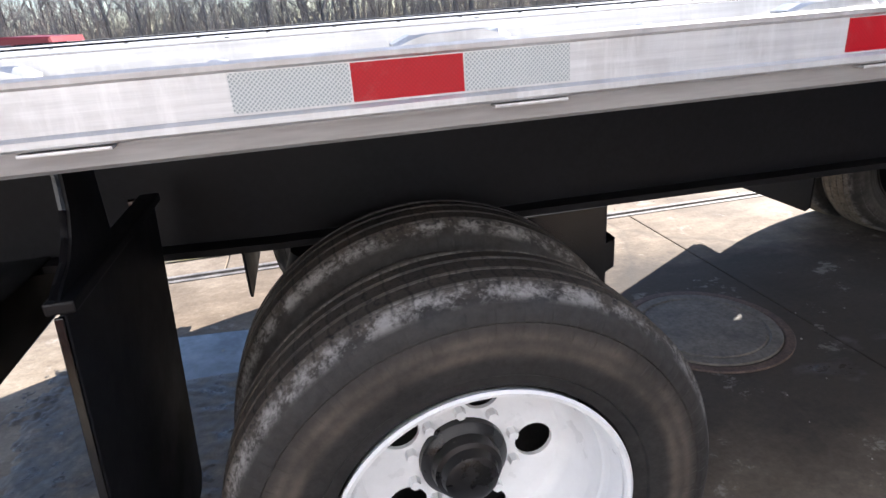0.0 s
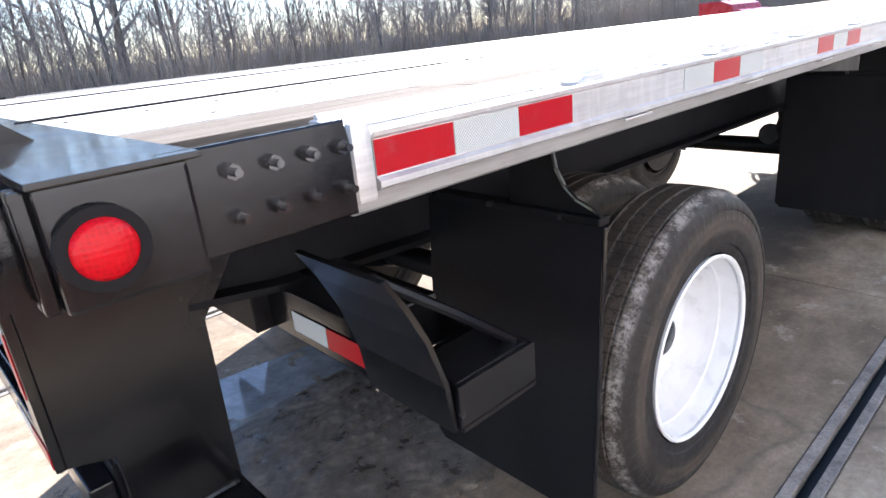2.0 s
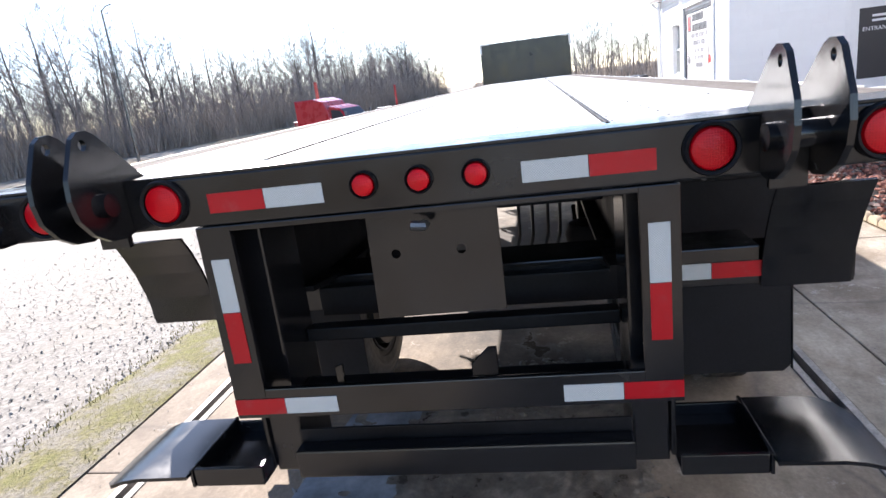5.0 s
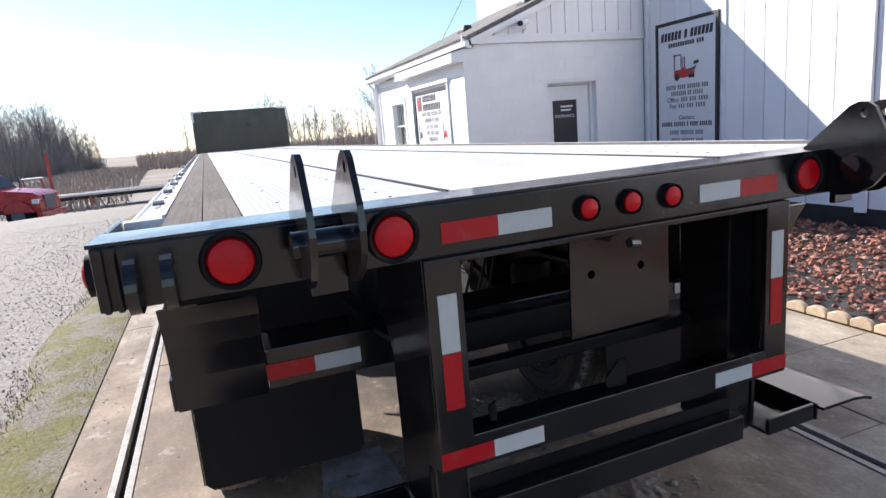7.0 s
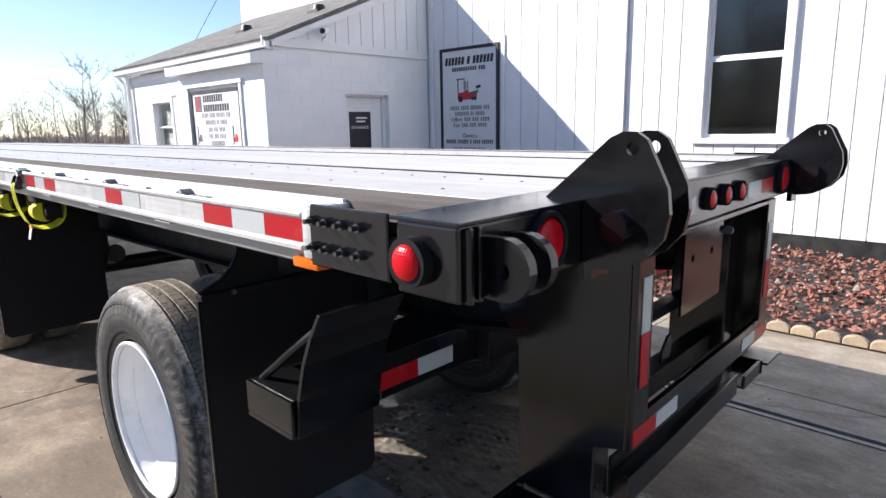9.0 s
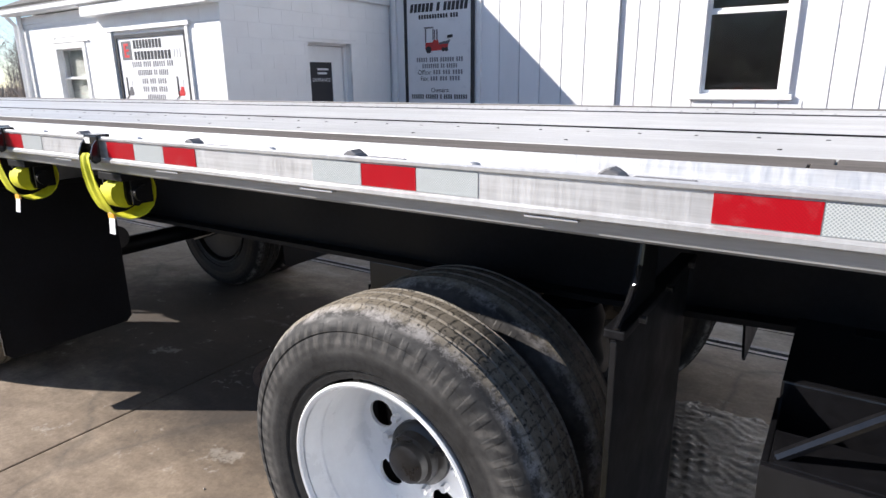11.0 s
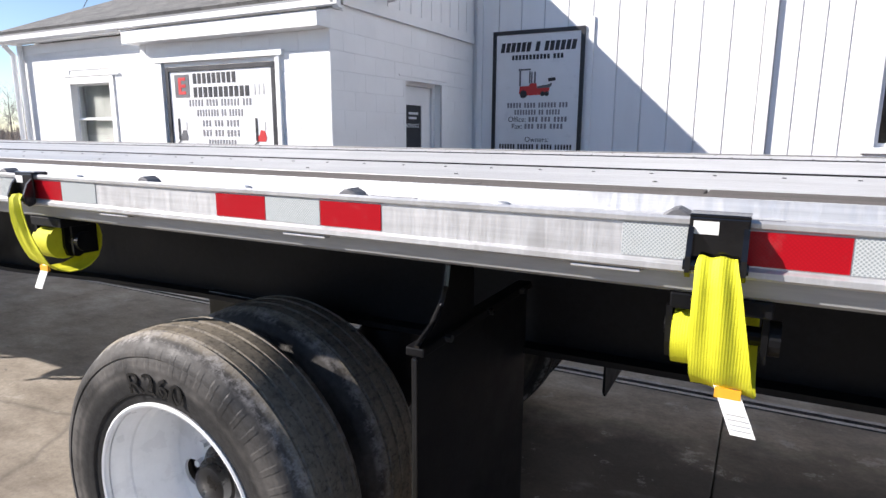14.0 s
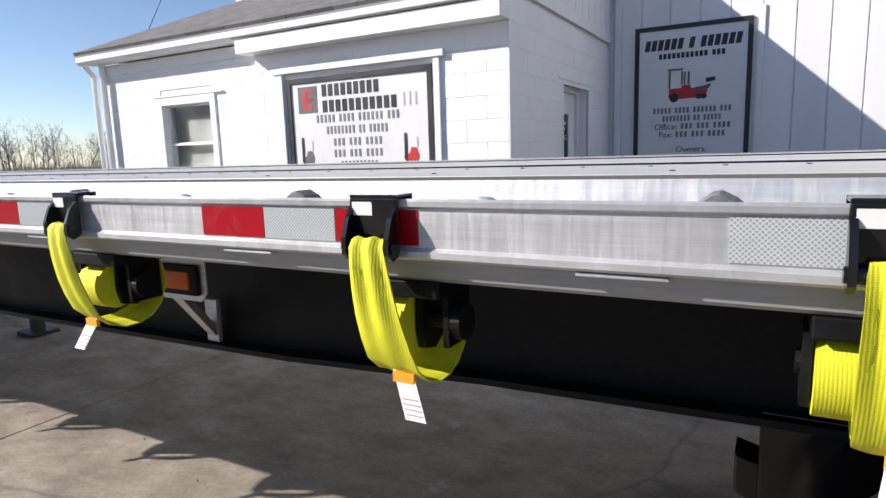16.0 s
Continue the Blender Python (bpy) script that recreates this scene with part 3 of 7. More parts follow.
def land(x, y):
    """Height of the land: a flat yard that falls away beyond the trailer."""
    d = np.hypot(np.maximum(0, x - 17), np.maximum(0, y - 4)) + np.maximum(0, -y - 14) * 0.5
    z = -2.0 * smooth01(0, 28, d) - 0.012
    slab = (x > -8.9) & (x < 23.9) & (y > -3.06) & (y < 2.03)
    return np.where(slab, -0.11, z)


def build_ground():
    xs = np.concatenate([[-900, -400, -200, -100, -60], np.arange(-40, -9, 4), [-9.0, -8.88], np.arange(-8, 23, 1.0), [23.88, 24.0], np.arange(26, 80, 3), [90, 120, 160, 220, 320, 500, 900]])
    ys = np.concatenate([[-900, -400, -200, -100, -60], np.arange(-40, -6, 4), [-6, -5, -4, -3.07, -3.05], np.arange(-2.5, 2.0, 0.9), [2.02, 2.04], np.arange(3, 40, 2.0), [45, 55, 70, 90, 130, 200, 400, 900]])
    gx, gy = np.meshgrid(xs, ys, indexing="ij")
    gz = land(gx, gy)
    n, m = gx.shape
    verts = np.stack([gx, gy, gz], -1).reshape(-1, 3).tolist()
    faces = [(i * m + j, (i + 1) * m + j, (i + 1) * m + j + 1, i * m + j + 1) for i in range(n - 1) for j in range(m - 1)]
    from_arrays("ground", verts, faces, GROUND, "structure", "grey gravel yard and dry winter earth", "ground")


build_ground()
# turf strip beside the concrete
tv, tf = [], []
rng = np.random.RandomState(4)
nx = 60
for i in range(nx + 1):
    x = -6 + 40 * i / nx
    out = 2.55 + 0.10 * max(0, x) * 0.5 + 0.12 * math.sin(x * 1.7) + rng.uniform(-0.06, 0.06)
    for y, z in ((2.03, 0.006), (2.25, 0.018), (0.5 * (2.25 + out), 0.014), (out, -0.03)):
        tv.append((x, y, z + (float(land(np.array(x), np.array(y))) if x > 17 else 0)))
for i in range(nx):
    for j in range(3):
        a = i * 4 + j
        tf.append((a, a + 4, a + 5, a + 1))
from_arrays("grass_strip", tv, tf, TURF, "structure", "strip of yellow mossy winter turf beside the concrete", "grass")


def scatter_blades(name, n, region, h, material, label, seed):
    r = np.random.RandomState(seed)
    x = r.uniform(region[0], region[1], n)
    y = r.uniform(region[2], region[3], n)
    keep = (np.sin(x * 2.1 + 1.3 * np.sin(y * 3)) + np.sin(y * 5 + x * 0.9) + r.uniform(-1, 1, n)) > -0.4
    x, y = x[keep], y[keep]
    n = len(x)
    a = r.uniform(0, 6.28, n)
    hh = h * r.uniform(0.4, 1.3, n)
    w = 0.004
    lean = r.uniform(-0.6, 0.6, (n, 2)) * hh[:, None]
    v = np.zeros((n, 3, 3))
    v[:, 0] = np.stack([x + w * np.cos(a), y + w * np.sin(a), np.full(n, 0.0)], -1)
    v[:, 1] = np.stack([x - w * np.cos(a), y - w * np.sin(a), np.full(n, 0.0)], -1)
    v[:, 2] = np.stack([x + lean[:, 0], y + lean[:, 1], hh + 0.01], -1)
    from_arrays(name, v.reshape(-1, 3).tolist(), np.arange(3 * n).reshape(-1, 3).tolist(), material, "stuff", label, "grass")


scatter_blades("grass", 12000, (-3, 14, 2.04, 2.7), 0.018, DRYGRASS, "short pale winter grass growing through gravel", 5)

OCT = np.array([(1, 0, 0), (-1, 0, 0), (0, 1, 0), (0, -1, 0), (0, 0, 1), (0, 0, -1)], float)
OCF = np.array([(0, 2, 4), (2, 1, 4), (1, 3, 4), (3, 0, 4), (2, 0, 5), (1, 2, 5), (3, 1, 5), (0, 3, 5)])


def scatter_stones(name, pts, sizes, material, label, category, seed):
    r = np.random.RandomState(seed)
    n = len(pts)
    base = OCT[None] * r.uniform(0.55, 1.25, (n, 6, 1)) + r.uniform(-0.25, 0.25, (n, 6, 3))
    ang = r.uniform(0, 6.28, n)
    ca, sa = np.cos(ang), np.sin(ang)
    rot = np.zeros((n, 3, 3))
    rot[:, 0, 0], rot[:, 0, 1], rot[:, 1, 0], rot[:, 1, 1], rot[:, 2, 2] = ca, -sa, sa, ca, r.uniform(0.5, 0.9, n)
    v = np.einsum("nij,nkj->nki", rot, base) * sizes[:, None, None] + pts[:, None, :]
    f = (OCF[None] + 6 * np.arange(n)[:, None, None]).reshape(-1, 3)
    from_arrays(name, v.reshape(-1, 3).tolist(), f.tolist(), material, "stuff", label, category)


r = np.random.RandomState(8)
n = 16000
px_, py_ = r.uniform(-3, 16, n), 2.06 + np.abs(r.normal(0, 1, n)) * 2.2
scatter_stones("gravel", np.stack([px_, py_, land(px_, py_) + 0.006], -1), 0.004 + 0.010 * r.rand(n) ** 2, PEBBLE, "loose grey gravel of the yard", "gravel", 9)
n = 420
px_, py_ = r.uniform(-2, 12, n), np.where(r.rand(n) < 0.5, r.uniform(1.78, 2.04, n), r.uniform(-3.0, 1.6, n))
scatter_stones("grit", np.stack([px_, py_, np.full(n, 0.002)], -1), r.uniform(0.003, 0.008, n), PEBBLE, "scattered grit lying on the concrete", "grit", 10)


# concrete slabs, with steel-edged drain slots along the lane
pavement = thing("pavement", (7, 0, 0), "stained and damp concrete slab lane", "pavement", kind="structure")
r = random.Random(3)
STRIPS = ((-3.06, -1.925, 2.45), (-1.915, -1.605, 4.3), (-1.485, 1.65, 5.7), (1.76, 2.035, 4.1))
for k, (y0, y1, step) in enumerate(STRIPS):
    x = -8.9 + 0.35 * k
    while x < 23.9:
        x1 = min(x + step, 23.9)
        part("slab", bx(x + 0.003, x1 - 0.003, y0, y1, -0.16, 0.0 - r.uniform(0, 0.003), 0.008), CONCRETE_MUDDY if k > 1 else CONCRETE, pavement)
        x = x1
for yc in (-1.545, 1.705):
    drain = thing("drain_channel", (7, yc, 0), "narrow drain slot with rusted steel edges in concrete", "drain", "drain channels", "structure")
    for s in (-1, 1):
        part("edge_angle", bx(-8.9, 23.9, yc + 0.022 if s > 0 else yc - 0.058, yc + 0.058 if s > 0 else yc - 0.022, -0.05, 0.004, 0.002), EDGE_STEEL, drain)
    part("channel_bed", bx(-8.9, 23.9, yc - 0.06, yc + 0.06, -0.105, -0.085), DARK, drain)

manhole = thing("manhole_cover", (2.72, 0.07, 0), "round iron manhole cover set in the concrete", "manhole cover")
bm = turned([(0.0, 0.0), (0.27, 0.0), (0.275, -0.006), (0.285, -0.006), (0.29, 0.001), (0.335, 0.001), (0.34, -0.006)], 56)
bmesh.ops.rotate(bm, verts=bm.verts, cent=(0, 0, 0), matrix=Matrix.Rotation(radians(90), 3, "X"))
bmesh.ops.translate(bm, verts=bm.verts, vec=(2.72, 0.07, 0.008))
part("lid", bm, LID, manhole, "worn iron lid")
bm = turned([(0.345, -0.01), (0.35, -0.004), (0.385, -0.004), (0.39, -0.01)], 56)
bmesh.ops.rotate(bm, verts=bm.verts, cent=(0, 0, 0), matrix=Matrix.Rotation(radians(90), 3, "X"))
bmesh.ops.translate(bm, verts=bm.verts, vec=(2.72, 0.07, 0.008))
part("rim", bm, RUST, manhole)

# wet mud churned up under the rear of the trailer, ridged by tyres, with a shallow puddle in it
def value_noise(x, y, seed):
    g = np.random.RandomState(seed).rand(64, 64)
    xi, yi = np.floor(x).astype(int), np.floor(y).astype(int)
    u, w = x - xi, y - yi
    u, w = u * u * (3 - 2 * u), w * w * (3 - 2 * w)
    at = lambda i, j: g[(xi + i) % 64, (yi + j) % 64]
    return (at(0, 0) * (1 - u) + at(1, 0) * u) * (1 - w) + (at(0, 1) * (1 - u) + at(1, 1) * u) * w


def mud_bed():
    nx, ny = 210, 190
    gx, gy = np.meshgrid(np.linspace(-0.42, 1.75, nx), np.linspace(-0.98, 0.93, ny), indexing="ij")
    warp = value_noise(gx * 3.1 + 9, gy * 3.1 + 9, 1) * 0.6 + value_noise(gx * 8 + 9, gy * 8 + 9, 2) * 0.3
    rough = value_noise(gx * 17, gy * 21, 3) * 0.4 + value_noise(gx * 52, gy * 50, 4) * 0.4 + value_noise(gx * 90, gy * 90, 5) * 0.2
    ridge = np.abs(np.sin((gy + 0.28 * gx + 0.34 * warp) * 50)) ** 0.7 * smooth01(0.25, 0.75, value_noise(gx * 5 + 4, gy * 7 + 9, 11))
    tread = np.maximum(0, np.sin(gx * 105 + gy * 20)) * np.maximum(0, np.sin(gy * 95 - gx * 25))
    lug = 1 - smooth01(0.22, 0.34, np.hypot((gx - 1.0) / 1.5, gy + 0.12))
    z = 0.009 * rough + 0.004 * ridge * (1 - lug) + 0.013 * tread * lug + 0.012 * (warp - 0.4)
    edge = 1 - np.hypot((gx - 0.5) / 1.0, (gy - 0.05) / 0.95) + 0.5 * (value_noise(gx * 2.3, gy * 2.3, 6) - 0.5) + 0.2 * (rough - 0.5)
    z = 0.004 + z - 0.030 * (1 - smooth01(-0.02, 0.28, edge))
    # hollow that the puddle fills
    hollow = smooth01(0.40, 0.47, gy + 0.05 * warp) * (1 - smooth01(0.80, 0.86, gy + 0.1 * (gx - 0.3))) * smooth01(-0.06, 0.02, gx) * (1 - smooth01(1.02, 1.1, gx))
    z = z * (1 - hollow) + hollow * (-0.001 + 0.010 * np.maximum(0, value_noise(gx * 11, gy * 11, 9) - 0.62) / 0.38 + 0.004 * (rough - 0.5))
    verts = np.stack([gx, gy, z], -1).reshape(-1, 3)
    k = np.arange(nx * ny).reshape(nx, ny)
    faces = np.stack([k[:-1, :-1], k[1:, :-1], k[1:, 1:], k[:-1, 1:]], -1).reshape(-1, 4)
    keep = verts[faces][:, :, 2].max(1) > -0.006
    used = np.unique(faces[keep])
    back = np.full(nx * ny, -1)
    back[used] = np.arange(len(used))
    ob = from_arrays("mud", verts[used].tolist(), back[faces[keep]].tolist(), SLOP, "stuff", "wet churned mud with tyre ridges on the concrete", "mud")
    for poly in ob.data.polygons:
        poly.use_smooth = True


mud_bed()
pud = bmesh.new()
outline = [(-0.07, 0.44), (0.25, 0.39), (0.62, 0.40), (0.95, 0.41), (1.12, 0.43), (1.13, 0.74), (0.8, 0.79), (0.4, 0.84), (0.0, 0.88), (-0.09, 0.84)]
pud.faces.new([pud.verts.new((xq, yq, 0.0045)) for xq, yq in outline])
tagged(part("puddle", pud, PUDDLE, None), "shallow pale bluish puddle standing in the wet mud", "puddle", kind="structure")

# rusty steel plate lying on the concrete near the building
tagged(part("steel_plate", bx(7.2, 8.0, -3.0, -2.45, 0.0, 0.012, 0.003), RUST, None), "rusty flat steel plate lying on the concrete", "plate")

# ---------------------------------------------------------------- planting bed
bed = part("planting_bed", bx(-6, 7.05, -6.27, -3.12, -0.1, 0.02), DARK, None)
tagged(bed, "dark soil of the planting bed against the wall", "bed", kind="structure")
r = np.random.RandomState(12)
n = 8500
bxp, byp = r.uniform(-5.5, 7.0, n), r.uniform(-6.2, -3.16, n)
scatter_stones("lava_rock", np.stack([bxp, byp, 0.03 + 0.05 * (0.5 + 0.5 * np.sin(bxp * 1.3) * np.sin(byp * 1.9)) + r.uniform(0, 0.035, n)], -1), r.uniform(0.018, 0.045, n), LAVA, "heaped red lava rock mulch in the bed", "mulch", 13)
edging = thing("bed_edging", (0.5, -3.1, 0), "scalloped tan concrete edging along the bed", "edging", kind="structure")
first = None
for i in range(72):
    x = -5.4 + i * 0.172
    if first is None:
        pts = [(x - 0.083, 0.0)] + [(x + 0.083 * math.cos(a), 0.035 + 0.045 * math.sin(a)) for a in [math.pi - math.pi * k / 10 for k in range(11)]] + [(x + 0.083, 0.0)]
        first = part("edging_block", prism(pts, "y", -3.125, -3.07, bevel=0.008), EDGING, edging)
        first_x = x
    else:
        repeat(first, (x - first_x + 0.5, -3.1, 0), edging)


# ---------------------------------------------------------------- office building
XW = 7.15          # gable wall of the low wing
YB, YW = -2.855, -3.12  # fronts of the bay and of the wing


def spans(a, b, cuts):
    """The stretches of a..b that no cut covers."""
    out, x = [], a
    for c0, c1 in sorted(cuts):
        if c0 > x:
            out.append((x, min(c0, b)))
        x = max(x, c1)
    if x < b:
        out.append((x, b))
    return [s for s in out if s[1] - s[0] > 0.012]


wing = thing("wall_wing", (9, -4.5, 0), "low wing with white-painted block walls", "wall", kind="structure")
# cores of the walls, with the openings cut through
WIN = (11.05, 11.98, 1.25, 2.24)
DOOR = (-5.29, -4.34, 0.0, 2.22)
core = bmesh.new()
bx(XW + 0.01, 10.05, YB - 0.2, YB - 0.012, 0, 2.75, bm=core)
bx(10.05, WIN[0], YW - 0.2, YW - 0.012, 0, 2.75, bm=core)
bx(WIN[1], 13.1, YW - 0.2, YW - 0.012, 0, 2.75, bm=core)
bx(WIN[0], WIN[1], YW - 0.2, YW - 0.012, 0, WIN[2], bm=core)
bx(WIN[0], WIN[1], YW - 0.2, YW - 0.012, WIN[3], 2.75, bm=core)
bx(9.85, 10.05, YW - 0.2, YB - 0.212, 0, 2.75, bm=core)
prism([(-6.3, 0), (YW - 0.2, 0), (YW - 0.2, 2.95), (-6.3, 4.25)], "x", 12.9, 13.1, bm=core)
bx(XW + 0.012, XW + 0.2, DOOR[1], YB - 0.2, 0, 2.9, bm=core)
bx(XW + 0.012, XW + 0.2, -6.3, DOOR[0], 0, 2.9, bm=core)
bx(XW + 0.012, XW + 0.2, DOOR[0], DOOR[1], DOOR[3], 2.9, bm=core)
part("wall_core", core, WHITE_WALL, wing)
# painted blocks
H = 0.2
blocks = {}


def block(length, axis):
    key = (round(length, 3), axis)
    if key not in blocks:
        b = bx(0.0008, length - 0.0008, -0.012, 0.0, 0.0008, H - 0.0008, 0.0)
        bmesh.ops.bevel(b, geom=[e for e in b.edges if all(abs(v.co.y) < 1e-6 for v in e.verts)], offset=0.0022, segments=1, affect="EDGES")
        if axis == "y":
            bmesh.ops.rotate(b, verts=b.verts, cent=(0, 0, 0), matrix=Matrix.Rotation(radians(-90), 3, "Z"))
        me = bpy.data.meshes.new("block")
        bmesh.ops.recalc_face_normals(b, faces=b.faces)
        b.to_mesh(me)
        b.free()
        me.materials.append(WHITE_WALL)
        blocks[key] = me
    return blocks[key]


def lay_blocks(a, b, at, axis, holes, z0=0.8, z1=2.8):
    course = 0
    z = z0
    while z < z1 - 0.05:
        cuts = [(h[0], h[1]) for h in holes if h[2] < z + H - 0.03 and h[3] > z + 0.03]
        for s0, s1 in spans(a, b, cuts):
            x = s0
            first_end = a + (0.2 if course % 2 else 0.4)
            while x < s1 - 1e-4:
                k = math.floor((x - first_end) / 0.4 + 1e-6) + 1
                end = min(s1, first_end + 0.4 * max(0, k))
                if s1 - end < 0.03:
                    end = s1
                o = new("block", block(end - x, axis))
                o.parent = wing
                o.location = (Vector((x, at, z)) if axis == "x" else Vector((at, end, z))) - base_of(wing)
                x = end
        course += 1
        z += H


lay_blocks(XW, 10.05, YB, "x", [(7.85, 9.67, 0.8, 2.36)])
lay_blocks(10.05, 13.1, YW, "x", [WIN])
lay_blocks(-6.28, YB, XW, "y", [DOOR], 0.8, 2.85)
# trim, eave box over the bay, gutter, downspout
part("bay_soffit", prism([(YB - 0.02, 2.60), (YB + 0.20, 2.60), (YB + 0.20, 2.745), (YB - 0.02, 2.80)], "x", XW - 0.02, 10.12, bevel=0.006), TRIM, wing)
part("bay_drip_edge", prism([(YB - 0.03, 2.806), (YB + 0.215, 2.75), (YB + 0.215, 2.764), (YB - 0.03, 2.822)], "x", XW - 0.03, 10.15), SHINGLE, wing)
part("frieze_board", bx(10.16, 13.1, YW, YW + 0.02, 2.66, 2.79, 0.003), TRIM, wing)
part("gable_board", bx(XW - 0.035, XW - 0.002, -6.3, YB + 0.0, 2.86, 2.99, 0.004), TRIM, wing)
part("lintel_drip", bx(XW - 0.02, XW, -5.41, -4.18, 2.245, 2.265, 0.002), TRIM, wing)
EAVE_Y, EAVE_Z, PITCH = -2.96, 2.925, 0.405
gut = [(EAVE_Y - 0.02, 2.80), (EAVE_Y + 0.055, 2.80), (EAVE_Y + 0.09, 2.835), (EAVE_Y + 0.09, 2.895), (EAVE_Y + 0.105, 2.915), (EAVE_Y - 0.02, 2.915)]
part("gutter", prism(gut, "x", XW - 0.1, 13.27, bevel=0.003), TRIM, wing)
part("eave_soffit", bx(XW, 13.25, YW, EAVE_Y - 0.021, 2.81, 2.823), TRIM, wing)
for xx in (13.02, 13.2):
    part("downspout", pipe([(xx, EAVE_Y + 0.02 if xx > 13.1 else YW + 0.06, 2.80), (xx, YW + 0.06, 2.66), (xx, YW + 0.06, 0.1)], 0.038, 8), TRIM, wing)
roof_wing = thing("roof_wing", (10, -4.5, 3.2), "shallow roof with grey shingles and white rake board", "roof", kind="structure")
TOP_Z = EAVE_Z + PITCH * (EAVE_Y + 6.3) + 0.0
part("shingle_field", prism([(EAVE_Y + 0.05, EAVE_Z), (-6.3, TOP_Z + 0.02), (-6.3, TOP_Z + 0.1), (EAVE_Y + 0.09, EAVE_Z + 0.035)], "x", XW - 0.12, 13.31), SHINGLE, roof_wing)
part("rake_board", prism([(EAVE_Y + 0.02, EAVE_Z - 0.10), (-6.3, TOP_Z - 0.12), (-6.3, TOP_Z + 0.018), (EAVE_Y + 0.02, EAVE_Z - 0.005)], "x", XW - 0.10, XW - 0.05), TRIM, roof_wing)
for vx, vy in ((9.9, -4.2), (8.1, -4.6)):
    vent = thing("roof_vent", (vx, vy, EAVE_Z + PITCH * (EAVE_Y - vy)), "dark hooded roof vent on the shingles", "roof vent", "roof vents")
    z = EAVE_Z + PITCH * (EAVE_Y - vy) + 0.05
    part("flashing", bx(vx - 0.15, vx + 0.15, vy - 0.15, vy + 0.15, z - 0.03, z + 0.02), DARK, vent)
    part("hood", rod((vx, vy, z), (vx, vy, z + 0.12), 0.13, 16, 0.09), DARK, vent)
# boarded gable above the gable board
gable = thing("wall_gable", (XW, -4.6, 3), "white vertical board gable over the block wall", "wall", kind="structure")
y = -6.29
while y < YB - 0.35:
    y1 = min(y + 0.262, YB - 0.1)
    zt = [EAVE_Z - 0.1 + PITCH * (EAVE_Y - yy) for yy in (y, y1)]
    if max(zt) > 3.02:
        part("board", prism([(y + 0.006, 2.992), (y1 - 0.006, 2.992), (y1 - 0.006, max(zt[1], 2.995)), (y + 0.006, max(zt[0], 2.996))], "x", XW - 0.02, XW + 0.02), SIDING, gable)
    y = y1
part("sheathing", prism([(-6.3, 2.9), (YB - 0.2, 2.9), (YB - 0.2, 2.88), (-6.3, TOP_Z - 0.02)], "x", XW + 0.022, XW + 0.1), SIDING, gable)
# tall hall behind, with board siding
hall = thing("wall_hall", (2, -6.5, 0), "tall white hall wall of vertical board siding", "wall", kind="structure")
HW = (1.06, 2.06, 1.43, 3.35)
core = bmesh.new()
bx(-9, HW[0], -6.6, -6.335, 0, 7.2, bm=core)
bx(HW[1], 13.9, -6.6, -6.335, 0, 7.2, bm=core)
bx(HW[0], HW[1], -6.6, -6.335, 0, HW[2], bm=core)
bx(HW[0], HW[1], -6.6, -6.335, HW[3], 7.2, bm=core)
bx(-9, -8.8, -16, -6.6, 0, 7.2, bm=core)
bx(13.7, 13.9, -16, -6.6, 0, 7.2, bm=core)
bx(-9, 13.9, -16.2, -16, 0, 7.2, bm=core)
part("wall_core", core, SIDING, hall)
part("roof_slab", bx(-9.3, 14.2, -16.4, -6.0, 7.2, 7.3), SHINGLE, hall)
# wide boards towards the wing, narrower ones past the corner board
edges_ = [3.285 + 0.345 * k for k in range(32)] + [3.14 - 0.256 * k for k in range(48)]
edges_.sort()
for x, x1 in zip(edges_, edges_[1:]):
    if x < -8.9 or x1 > 13.9 or (x > 3.1 and x1 < 3.3):
        continue
    pieces = [(0.25, 7.2)]
    if x1 > HW[0] - 0.04 and x < HW[1] + 0.04:
        pieces = [(0.25, HW[2] - 0.08), (HW[3] + 0.06, 7.2)]
    for z0, z1 in pieces:
        part("board", prism([(x + 0.006, -6.335), (x + 0.006, -6.316), (x + 0.012, -6.31), (x1 - 0.012, -6.31), (x1 - 0.006, -6.316), (x1 - 0.006, -6.335)], "z", z0, z1), SIDING, hall)
part("base_board", bx(-8.9, XW - 0.03, -6.335, -6.318, 0.0, 0.25), DARK, hall, "dark base strip")
for xx, wd in ((3.146, 0.132), (6.98, 0.085)):
    part("corner_board", bx(xx, xx + wd, -6.31, -6.262, 0.2, 7.1, 0.004), TRIM, hall)


